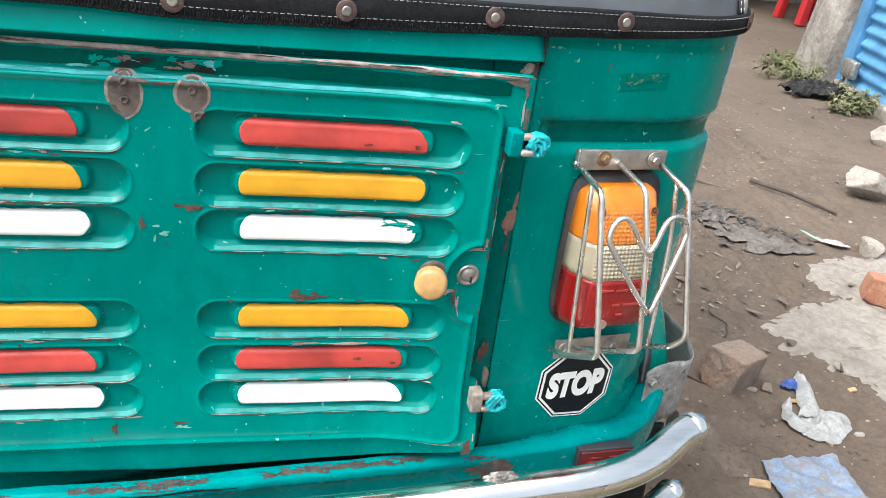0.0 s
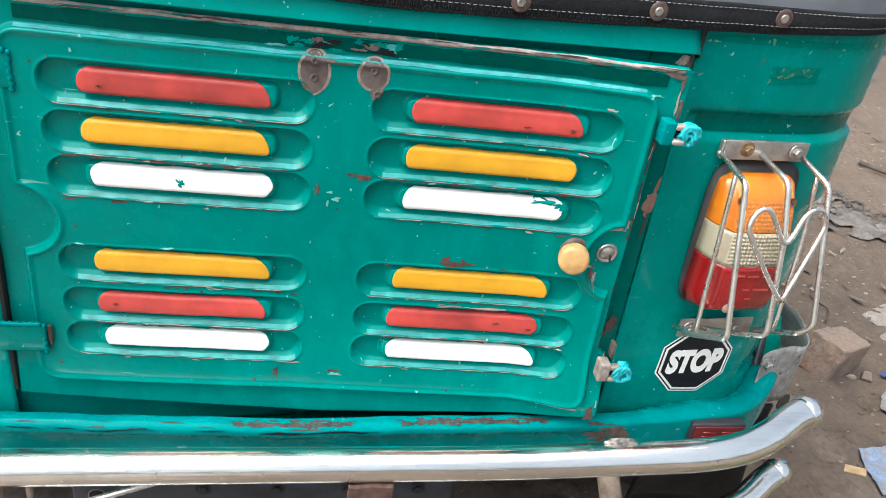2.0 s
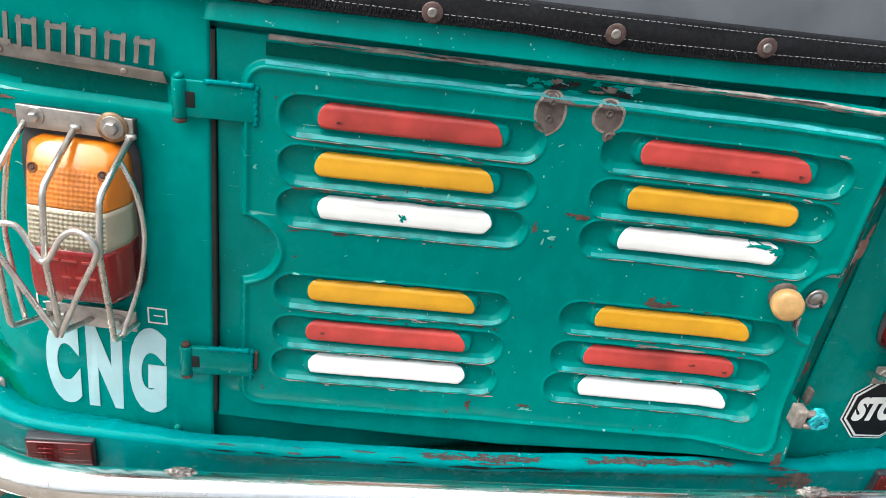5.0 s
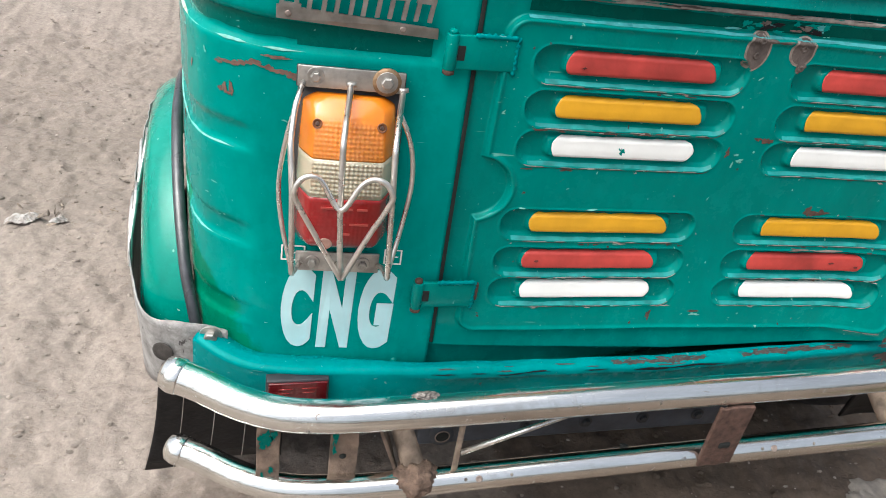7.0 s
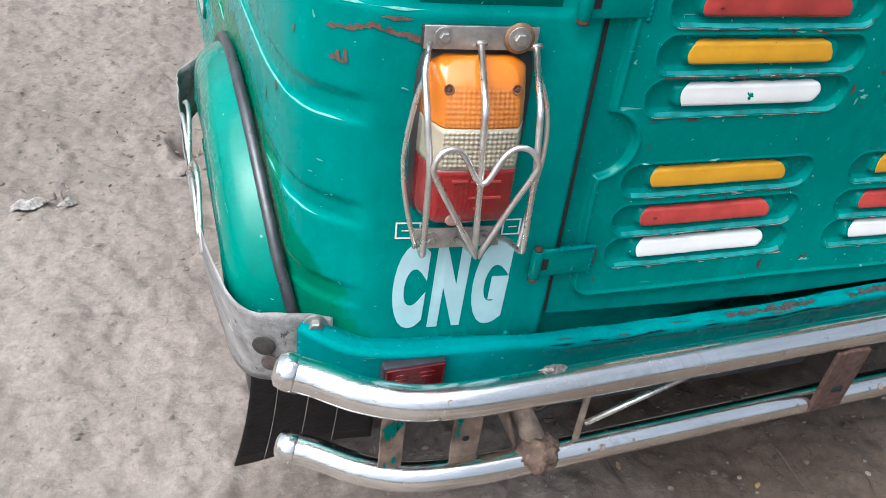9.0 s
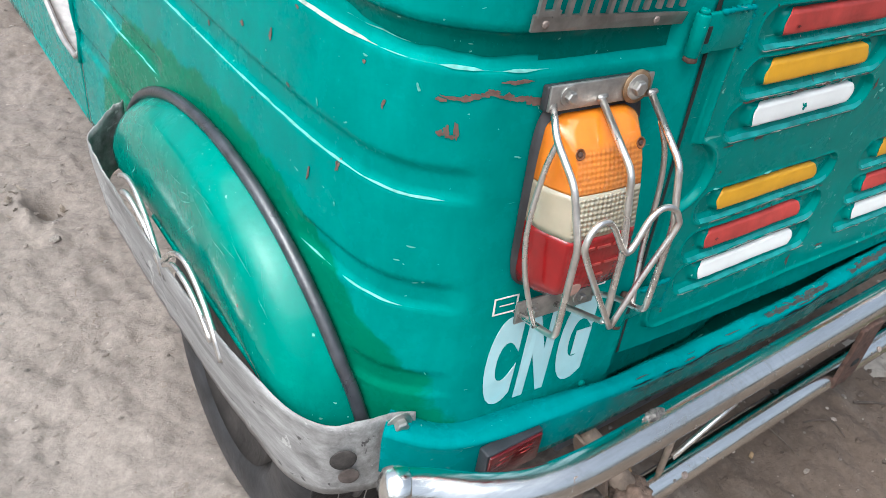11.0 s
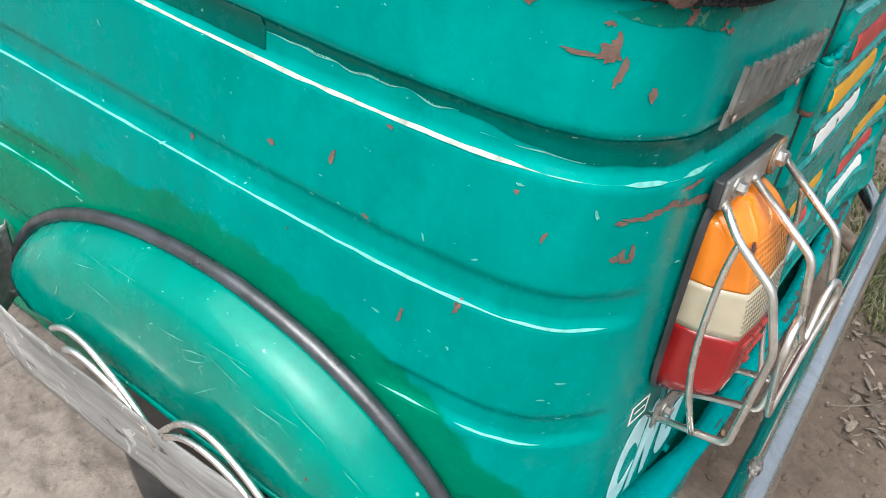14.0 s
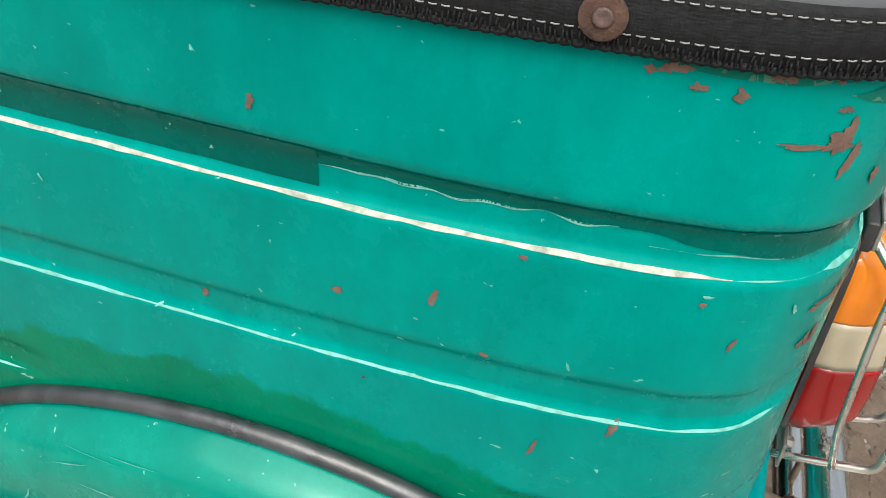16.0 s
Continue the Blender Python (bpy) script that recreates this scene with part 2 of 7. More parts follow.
def lens(name, colour, clear, haze=None):
    m, t, b = shader(name)
    co = t.nodes.new("ShaderNodeTexCoord")
    sep = t.nodes.new("ShaderNodeSeparateXYZ")
    t.links.new(co.outputs["Object"], sep.inputs[0])
    total = None
    for axis in ("X", "Z"):
        mu = t.nodes.new("ShaderNodeMath")
        mu.operation = "MULTIPLY"
        mu.inputs[1].default_value = 2 * math.pi / 0.0042
        t.links.new(sep.outputs[axis], mu.inputs[0])
        si = t.nodes.new("ShaderNodeMath")
        si.operation = "SINE"
        t.links.new(mu.outputs[0], si.inputs[0])
        if total is None:
            total = si.outputs[0]
        else:
            ad = t.nodes.new("ShaderNodeMath")
            ad.operation = "ADD"
            t.links.new(total, ad.inputs[0])
            t.links.new(si.outputs[0], ad.inputs[1])
            total = ad.outputs[0]
    body = ramp(t, noise_of(t, 40), [(0.3, tuple(c * 0.8 for c in colour)), (0.7, colour)])
    b.inputs["Roughness"].default_value = 0.16
    b.inputs["Subsurface Weight"].default_value = 0.25
    b.inputs["Subsurface Radius"].default_value = (0.01, 0.006, 0.004)
    b.inputs["Subsurface Scale"].default_value = 0.6
    b.inputs["Coat Weight"].default_value = 0.5
    b.inputs["Coat Roughness"].default_value = 0.06
    nm = t.nodes.new("ShaderNodeSeparateXYZ")
    t.links.new(co.outputs["Normal"], nm.inputs[0])
    front = node(t, "ShaderNodeMapRange", **{"From Min": -0.93, "From Max": -0.80, "To Min": 1.0, "To Max": 0.0})
    t.links.new(nm.outputs["Y"], front.inputs["Value"])
    if haze:
        patch = math_of(t, "MULTIPLY", front.outputs["Result"], ramp(t, noise_of(t, 22, 5, 0.6), [(0.35, 0.35), (0.65, 0.9)]))
        body = mix(t, patch, body, haze)
    t.links.new(body, b.inputs["Base Color"])
    ml = t.nodes.new("ShaderNodeMath")
    ml.operation = "MULTIPLY"
    t.links.new(total, ml.inputs[0])
    t.links.new(front.outputs["Result"], ml.inputs[1])
    bump(t, ml.outputs[0], clear, 0.0007, b)
    return m


WELLM = plain("brown_screw_well", (0.16, 0.055, 0.018), 0.6, 0, 0.3, 80)
PALETAB = plain("scuffed_pink_plastic", (0.50, 0.30, 0.24), 0.5, 0, 0.3, 90)
MARKRED = plain("raised_lens_marking", (0.40, 0.055, 0.045), 0.4)
AMBER = lens("amber_lens", (0.80, 0.235, 0.014), 0.35, (0.52, 0.20, 0.055))
CLEAR = lens("clear_lens", (0.50, 0.44, 0.32), 0.7)
REDLENS = lens("red_lens", (0.31, 0.009, 0.010), 0.2)
REFLECTOR = lens("reflector_red", (0.11, 0.005, 0.008), 0.12)


def chrome():
    m, t, b = shader("polished_pipe")
    b.inputs["Metallic"].default_value = 1.0
    tone = ramp(t, noise_of(t, 9, 8, 0.7, stretch=(0.35, 3, 3)), [(0.3, (0.70, 0.70, 0.675)), (0.6, (0.96, 0.96, 0.925))])
    grime = ramp(t, noise_of(t, 85, 5, 0.7, 0.6), [(0.66, 0.0), (0.70, 0.75)])
    mud = ramp(t, noise_of(t, 7, 7, 0.72, 0.5), [(0.56, 0.0), (0.74, 0.55)])
    c = mix(t, mud, tone, (0.40, 0.36, 0.32))
    c = mix(t, grime, c, (0.10, 0.085, 0.075))
    t.links.new(c, b.inputs["Base Color"])
    r = ramp(t, noise_of(t, 18, 6, 0.7, stretch=(0.2, 4, 4)), [(0.3, 0.10), (0.75, 0.27)])
    r = mix(t, mud, mix(t, grime, r, (0.7, 0.7, 0.7)), (0.5, 0.5, 0.5))
    t.links.new(r, b.inputs["Roughness"])
    h = mix(t, 0.35, noise_of(t, 60, 4, 0.6, stretch=(0.1, 3, 3)), noise_of(t, 14, 4, 0.6))
    bump(t, h, 0.16, 0.003, b)
    return m


CHROME = chrome()


def weathered():
    """Grey sheet with streaks along its length, pale flakes and dark pits."""
    m, t, b = shader("weathered_grey_sheet")
    c = ramp(t, noise_of(t, 24, 8, 0.7, 0.2, stretch=(3, 0.22, 3)), [(0.28, (0.13, 0.125, 0.12)), (0.5, (0.29, 0.28, 0.27)), (0.72, (0.46, 0.45, 0.44))])
    c = mix(t, 1.0, c, ramp(t, noise_of(t, 7, 6), [(0.3, 0.7), (0.7, 1.1)]), "MULTIPLY")
    pale = ramp(t, noise_of(t, 30, 5, 0.6, 0.8), [(0.63, 0.0), (0.66, 0.7)])
    c = mix(t, pale, c, (0.55, 0.54, 0.51))
    pit = ramp(t, noise_of(t, 48, 4, 0.6, 0.5, stretch=(2, 0.4, 1)), [(0.66, 0.0), (0.69, 0.85)])
    c = mix(t, pit, c, (0.035, 0.03, 0.028))
    t.links.new(c, b.inputs["Base Color"])
    b.inputs["Metallic"].default_value = 0.1
    b.inputs["Roughness"].default_value = 0.55
    bump(t, noise_of(t, 60, 6, 0.7, stretch=(2, 0.25, 2)), 0.5, 0.002, b)
    return m


SKIRTM = weathered()


def earth():
    m, t, b = shader("packed_earth")
    big = ramp(t, noise_of(t, 1.1, 6, 0.6, 0.4), [(0.3, (0.184, 0.153, 0.127)), (0.55, (0.247, 0.207, 0.176)), (0.8, (0.294, 0.254, 0.222))])
    mid = ramp(t, noise_of(t, 9, 10, 0.74, 0.3), [(0.28, 0.72), (0.5, 1.0), (0.75, 1.16)])
    fine = ramp(t, noise_of(t, 90, 6, 0.66), [(0.3, 0.76), (0.7, 1.18)])
    c = mix(t, 1.0, mix(t, 1.0, big, mid, "MULTIPLY"), fine, "MULTIPLY")
    # crumbs and pits: shading of their relief is put into the colour
    crumb = ramp(t, noise_of(t, 46, 7, 0.7, 1.2), [(0.60, 0.0), (0.65, 0.6)])
    c = mix(t, crumb, c, (0.15, 0.113, 0.088))
    pit = ramp(t, noise_of(t, 17, 9, 0.78, 0.5), [(0.60, 0.0), (0.67, 0.5)])
    c = mix(t, pit, c, (0.20, 0.155, 0.125))
    vor = node(t, "ShaderNodeTexVoronoi", Scale=38.0)
    vor.feature = "DISTANCE_TO_EDGE"
    vco = t.nodes.new("ShaderNodeTexCoord")
    warp = t.nodes.new("ShaderNodeMix")
    warp.data_type = "VECTOR"
    warp.inputs[0].default_value = 0.06
    wn2 = node(t, "ShaderNodeTexNoise", Scale=14.0, Detail=6.0)
    t.links.new(vco.outputs["Object"], wn2.inputs["Vector"])
    t.links.new(vco.outputs["Object"], warp.inputs[4])
    t.links.new(wn2.outputs["Color"], warp.inputs[5])
    t.links.new(warp.outputs[1], vor.inputs["Vector"])
    patchy = ramp(t, noise_of(t, 4, 5, 0.6), [(0.45, 0.0), (0.62, 1.0)])
    edge = ramp(t, vor.outputs["Distance"], [(0.0, 0.16), (0.10, 0.0)])
    c = mix(t, mix(t, 1.0, edge, patchy, "MULTIPLY"), c, (0.19, 0.148, 0.120))
    speck = ramp(t, noise_of(t, 210, 3, 0.6), [(0.71, 0.0), (0.74, 0.7)])
    c = mix(t, speck, c, (0.55, 0.50, 0.45))
    # colour is multiplied darker towards +X, with an irregular edge
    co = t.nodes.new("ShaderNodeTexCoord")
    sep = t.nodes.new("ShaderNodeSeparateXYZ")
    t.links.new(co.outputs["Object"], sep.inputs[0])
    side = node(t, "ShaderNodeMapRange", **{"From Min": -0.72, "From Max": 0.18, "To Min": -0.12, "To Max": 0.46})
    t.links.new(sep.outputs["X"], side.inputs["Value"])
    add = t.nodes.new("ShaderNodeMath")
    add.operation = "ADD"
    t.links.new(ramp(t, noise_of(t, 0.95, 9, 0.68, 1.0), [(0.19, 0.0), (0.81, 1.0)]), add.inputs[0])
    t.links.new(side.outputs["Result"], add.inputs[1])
    darkened = ramp(t, add.outputs[0], [(0.54, 1.0), (0.80, (0.46, 0.402, 0.352))])
    c = mix(t, 1.0, c, darkened, "MULTIPLY")
    t.links.new(c, b.inputs["Base Color"])
    b.inputs["Roughness"].default_value = 0.92
    h = mix(t, 0.55, noise_of(t, 30, 8, 0.68, 0.5), noise_of(t, 110, 5, 0.66, 0.4))
    bump(t, h, 0.5, 0.010, b)
    return m


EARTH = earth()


def dirty(name, colours, scale, dirt, dirt_at=0.52, rough=0.92, relief=0.01, island=0.0):
    """Rough mineral or paper surface: three tones, fine grain and irregular dirt."""
    m, t, b = shader(name)
    c = ramp(t, noise_of(t, scale, 8, 0.7, 0.5), [(0.28, colours[0]), (0.5, colours[1]), (0.72, colours[2])])
    c = mix(t, 1.0, c, ramp(t, noise_of(t, scale * 9, 6, 0.75), [(0.3, 0.68), (0.7, 1.2)]), "MULTIPLY")
    c = mix(t, ramp(t, noise_of(t, scale * 2.3, 9, 0.75, 0.8), [(dirt_at, 0.0), (dirt_at + 0.12, 0.9)]), c, dirt)
    if island:
        g = t.nodes.new("ShaderNodeNewGeometry")
        c = mix(t, 1.0, c, ramp(t, g.outputs["Random Per Island"], [(0.0, 1 - island), (1.0, 1 + island)]), "MULTIPLY")
    t.links.new(c, b.inputs["Base Color"])
    b.inputs["Roughness"].default_value = rough
    if relief:
        bump(t, noise_of(t, scale * 3, 9, 0.75), 0.8, relief, b)
    return m


CONCRETE = dirty("worn_concrete", ((0.18, 0.155, 0.132), (0.255, 0.225, 0.195), (0.32, 0.29, 0.255)), 5, (0.16, 0.128, 0.104), 0.53, relief=0.008)
BRICKM = dirty("dusty_brick", ((0.19, 0.145, 0.12), (0.27, 0.205, 0.165), (0.32, 0.19, 0.13)), 11, (0.13, 0.10, 0.085), 0.60)
ORANGEBRICK = dirty("orange_brick", ((0.28, 0.12, 0.07), (0.38, 0.17, 0.10), (0.42, 0.24, 0.16)), 14, (0.16, 0.11, 0.085), 0.62)
STONE = dirty("dirty_pale_stone", ((0.20, 0.17, 0.145), (0.34, 0.30, 0.26), (0.46, 0.42, 0.38)), 13, (0.16, 0.125, 0.10), 0.54)
GRIT = dirty("scattered_grit", ((0.19, 0.155, 0.128), (0.26, 0.22, 0.188), (0.36, 0.32, 0.285)), 30, (0.16, 0.128, 0.105), 0.58, island=0.3)
TWIG = plain("dry_twig", (0.075, 0.058, 0.048), 0.9, 0, 0.4, 30, 0.002)
LITTER = dirty("dark_litter", ((0.055, 0.047, 0.041), (0.088, 0.076, 0.067), (0.14, 0.124, 0.11)), 16, (0.035, 0.03, 0.027), 0.58, 0.6, 0.003, 0.45)
RAGM = plain("black_rag_cloth", (0.016, 0.015, 0.016), 0.85, 0, 0.5, 60, 0.004)
DRYLEAF = dirty("dry_brown_leaves", ((0.10, 0.075, 0.055), (0.17, 0.135, 0.105), (0.27, 0.225, 0.18)), 18, (0.08, 0.06, 0.045), 0.6, 0.8, 0.002, 0.5)
CHIPM = plain("tan_wood_chip", (0.42, 0.28, 0.15), 0.8, 0, 0.3, 60, 0.001)
BAG = dirty("white_plastic_bag", ((0.27, 0.265, 0.255), (0.345, 0.34, 0.33), (0.42, 0.42, 0.41)), 16, (0.26, 0.235, 0.21), 0.57, 0.38, 0.003)
DIRTYBAG = dirty("dirty_plastic", ((0.24, 0.22, 0.20), (0.36, 0.34, 0.32), (0.50, 0.49, 0.47)), 20, (0.22, 0.18, 0.15), 0.5, 0.6, 0.002)
GREENEND = plain("pale_green_film", (0.25, 0.48, 0.40), 0.5)
BLUESCRAP = plain("blue_plastic_scrap", (0.03, 0.07, 0.25), 0.5, 0, 0.3, 60)
BLUEPAPER = dirty("faded_blue_sheet", ((0.13, 0.20, 0.34), (0.19, 0.26, 0.385), (0.30, 0.35, 0.42)), 17, (0.20, 0.185, 0.178), 0.45, 0.8, 0.002)
BLUEDOOR = plain("blue_shutter_paint", (0.075, 0.225, 0.42), 0.5, 0, 0.28, 9, 0.002)
REDPLASTIC = plain("red_plastic", (0.45, 0.025, 0.03), 0.4)
GRASS = dirty("grass_blades", ((0.075, 0.092, 0.035), (0.13, 0.140, 0.06), (0.23, 0.20, 0.115)), 9, (0.20, 0.17, 0.11), 0.60, 0.7, 0.0, 0.35)
PLASTER = dirty("stained_plaster", ((0.15, 0.132, 0.115), (0.30, 0.27, 0.24), (0.46, 0.43, 0.39)), 5.5, (0.15, 0.13, 0.115), 0.52, relief=0.02)

# ---- mesh helpers ----


def part(name, data, material, parent=None, label="", smooth=True):
    """Links a bmesh or mesh as one mesh object under a thing or a part."""
    if isinstance(data, bmesh.types.BMesh):
        me = bpy.data.meshes.new(name)
        bmesh.ops.recalc_face_normals(data, faces=data.faces)
        data.to_mesh(me)
        data.free()
    else:
        me = data
    if smooth:
        me.polygons.foreach_set("use_smooth", [True] * len(me.polygons))
    me.materials.append(material)
    ob = new(name, me)
    if parent:
        ob.parent = parent
    return tagged(ob, label)


def thing(name, label, category, group=""):
    return tagged(new(name), label, category, group)


def sheet(name, us, vs, f, depth=None, direction=(0, 1, 0)):
    """A grid of points f(u, v); with depth, its rim is folded back by that much."""
    nu, nv = len(us), len(vs)
    verts = [tuple(f(u, v)) for v in vs for u in us]
    faces = [(j * nu + i, j * nu + i + 1, (j + 1) * nu + i + 1, (j + 1) * nu + i) for j in range(nv - 1) for i in range(nu - 1)]
    if depth:
        loop = [i for i in range(nu)] + [j * nu + nu - 1 for j in range(1, nv)] + [(nv - 1) * nu + i for i in range(nu - 2, -1, -1)] + [j * nu for j in range(nv - 2, 0, -1)]
        base = len(verts)
        d = Vector(direction) * depth
        verts += [tuple(Vector(verts[i]) + d) for i in loop]
        n = len(loop)
        faces += [(loop[k], base + k, base + (k + 1) % n, loop[(k + 1) % n]) for k in range(n)]
    me = bpy.data.meshes.new(name)
    me.from_pydata(verts, [], faces)
    me.update()
    return me


def box(x0, x1, y0, y1, z0, z1, bevel=0.0, segments=2):
    bm = bmesh.new()
    bmesh.ops.create_cube(bm, size=1, matrix=Matrix.Translation(((x0 + x1) / 2, (y0 + y1) / 2, (z0 + z1) / 2)) @ Matrix.Diagonal((x1 - x0, y1 - y0, z1 - z0, 1)))
    if bevel:
        bmesh.ops.bevel(bm, geom=list(bm.edges), offset=bevel, segments=segments, affect="EDGES", profile=0.6)
    return bm


def smooth_path(points, steps=8):
    """Catmull-Rom points through a row of places."""
    p = [Vector(a) for a in points]
    p = [2 * p[0] - p[1]] + p + [2 * p[-1] - p[-2]]
    out = []
    for i in range(1, len(p) - 2):
        for k in range(steps):
            s = k / steps
            a, b, c, d = p[i - 1], p[i], p[i + 1], p[i + 2]
            out.append(0.5 * ((2 * b) + (c - a) * s + (2 * a - 5 * b + 4 * c - d) * s * s + (3 * b - a - 3 * c + d) * s ** 3))
    out.append(p[-2])
    return out


def tube(points, radius, sides=10, bm=None, cap=True):
    """A round bar along points."""
    bm = bm or bmesh.new()
    pts = [Vector(a) for a in points]
    rings, up = [], Vector((0, 0, 1))
    for i, p in enumerate(pts):
        d = (pts[min(i + 1, len(pts) - 1)] - pts[max(i - 1, 0)]).normalized()
        side = d.cross(up)
        if side.length < 0.05:
            side = d.cross(Vector((1, 0, 0)))
        side.normalize()
        nrm = side.cross(d)
        up = nrm
        r = radius(i / max(1, len(pts) - 1)) if callable(radius) else radius
        rings.append([bm.verts.new(p + (side * math.cos(a) + nrm * math.sin(a)) * r) for a in (2 * math.pi * k / sides for k in range(sides))])
    for a, b in zip(rings, rings[1:]):
        for k in range(sides):
            bm.faces.new((a[k], a[(k + 1) % sides], b[(k + 1) % sides], b[k]))
    if cap:
        bm.faces.new(rings[0])
        bm.faces.new(list(reversed(rings[-1])))
    return bm


def lathe(profile, base, axis, sides=20):
    """Turned shape: profile rows of (radius, height) about axis from base."""
    bm = bmesh.new()
    q = Vector(axis).to_track_quat("Z", "Y").to_matrix()
    rings = []
    for r, h in profile:
        rings.append([bm.verts.new(Vector(base) + q @ Vector((r * math.cos(a), r * math.sin(a), h))) for a in (2 * math.pi * k / sides for k in range(sides))])
    for a, b in zip(rings, rings[1:]):
        for k in range(sides):
            bm.faces.new((a[k], a[(k + 1) % sides], b[(k + 1) % sides], b[k]))
    bm.faces.new(rings[0])
    bm.faces.new(list(reversed(rings[-1])))
    return bm


def hexbolt(base, axis, r=0.0065, h=0.005):
    bm = lathe([(r * 1.7, 0), (r * 1.7, 0.0012), (r * 1.65, 0.0015)], base, axis, 16)
    q = Vector(axis).normalized()
    b2 = lathe([(r, 0), (r, h * 0.8), (r * 0.8, h)], Vector(base) + q * 0.0014, axis, 6)
    me = bpy.data.meshes.new("t")
    b2.to_mesh(me)
    bm.from_mesh(me)
    bpy.data.meshes.remove(me)
    return bm


def outline_slab(points, thick, f):
    """A thin slab with the given (u, v) outline; f(u, v, w) gives the place."""
    bm = bmesh.new()
    a = [bm.verts.new(f(u, v, 0)) for u, v in points]
    b = [bm.verts.new(f(u, v, thick)) for u, v in points]
    n = len(a)
    bm.faces.new(b)
    for k in range(n):
        bm.faces.new((a[k], a[(k + 1) % n], b[(k + 1) % n], b[k]))
    return bm


def lettering(text, size, offset, shear):
    cu = bpy.data.curves.new("lettering", "FONT")
    cu.body, cu.size, cu.offset, cu.shear, cu.extrude = text, size, offset, shear, 0.0002
    cu.resolution_u = 6
    ob = bpy.data.objects.new("lettering", cu)
    me = bpy.data.meshes.new_from_object(ob)
    bpy.data.objects.remove(ob)
    return me


def fitted(me, x0, x1, z0, z1, f):
    """Lays lettering into a rectangle of the panel; f(x, z, w) gives the place."""
    xs, ys = [v.co.x for v in me.vertices], [v.co.y for v in me.vertices]
    ax, bx, ay, by = min(xs), max(xs), min(ys), max(ys)
    for v in me.vertices:
        x = x0 + (v.co.x - ax) / (bx - ax) * (x1 - x0)
        z = z0 + (v.co.y - ay) / (by - ay) * (z1 - z0)
        v.co = f(x, z, 0.0003 + v.co.z)
    return me


def smoothstep(a, b, x):
    s = min(1, max(0, (x - a) / (b - a)))
    return s * s * (3 - 2 * s)


# ---- the ground ----


def spread(lo, hi, near_lo, near_hi, fine):
    """Grid lines, fine in the middle and widening outwards."""
    mid = list(np.arange(near_lo, near_hi, fine))
    left, right, step = [], [], fine
    x = near_lo
    while x > lo:
        step *= 1.22
        x -= step
        left.append(x)
    x, step = mid[-1], fine
    while x < hi:
        step *= 1.22
        x += step
        right.append(x)
    return left[::-1] + mid + right


def ground_z(x, y):
    near = smoothstep(14, 4, math.hypot(x, y))
    z = 0.03 * noise.noise((x * 0.7, y * 0.7, 3.1)) + 0.012 * noise.noise((x * 3.1, y * 3.1, 1.7)) + 0.009 * noise.noise((x * 11, y * 11, 0.3)) + 0.03 * max(0.0, noise.noise((x * 24, y * 24, 4.0))) * math.exp(-(((x + 0.67) / 0.07) ** 2 + ((y - 1.09) / 0.09) ** 2)) + 0.013 * noise.noise((x * 27, y * 27, 5.3)) * (0.4 + 0.9 * abs(noise.noise((x * 2.3, y * 2.3, 8.0)))) + 0.0075 * noise.noise((x * 55, y * 55, 2.3))
    z -= 0.055 * math.exp(-(((x + 0.635) / 0.028) ** 2 + ((y - 1.135) / 0.034) ** 2)) - 0.012 * math.exp(-(((x + 0.70) / 0.09) ** 2 + ((y - 1.12) / 0.10) ** 2))
    return z * near - 0.006


gx = spread(-400, 400, -1.6, 2.3, 0.0085)
gy = spread(-400, 400, -0.45, 2.1, 0.0085)
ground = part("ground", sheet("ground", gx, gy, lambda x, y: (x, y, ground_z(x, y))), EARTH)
tagged(ground, "bare packed brown earth with pebbles and scuffs", "ground", kind="structure")

# ---- the auto rickshaw ----
rick = thing("auto_rickshaw", "green three-wheeled auto rickshaw with striped louvred tailgate", "auto rickshaw")

# plan of the body's skin, from the rear's middle round the corner and forward
PLAN = smooth_path([(0, -0.024, 0), (0.15, -0.021, 0), (0.3, -0.013, 0), (0.4, -0.005, 0), (0.46, 0.001, 0), (0.505, 0.012, 0), (0.543, 0.040, 0), (0.560, 0.066, 0), (0.570, 0.105, 0), (0.578, 0.2, 0), (0.584, 0.4, 0), (0.588, 0.7, 0), (0.59, 1.4, 0)], 10)
RUN = [0.0]
for a, b in zip(PLAN, PLAN[1:]):
    RUN.append(RUN[-1] + (b - a).length)
PX, PY = [p.x for p in PLAN], [p.y for p in PLAN]


def plan_at(s):
    x, y = np.interp(s, RUN, PX), np.interp(s, RUN, PY)
    dx, dy = np.interp(s + 0.008, RUN, PX) - np.interp(s - 0.008, RUN, PX), np.interp(s + 0.008, RUN, PY) - np.interp(s - 0.008, RUN, PY)
    k = math.hypot(dx, dy)
    return x, y, dy / k, -dx / k


def lean_of(x, z):
    """How far the rear leans forward at a height; the corners stand upright."""
    return float(np.interp(z, [0.36, 0.43, 0.53, 0.72, 0.77, 0.86], [-0.004, -0.004, 0.0, 0.009, 0.0115, 0.0125])) * (1 - smoothstep(0.47, 0.555, abs(x)))


def settle(p, d=None):
    """Sets a point of the upright rear back onto its lean."""
    d = lean_of(p[0], p[2]) if d is None else d
    return (p[0], p[1] + d, p[2] - d * (1.0 - p[2]) / 0.68)


def settled(bm, of=None):
    for v in bm.verts:
        v.co = settle(v.co, of(v.co.z) if of else None)
    return bm


def run_of(x):
    return float(np.interp(abs(x), PX[:70], RUN[:70]))


def rear_y(x):
    return float(np.interp(abs(x), PX, PY))


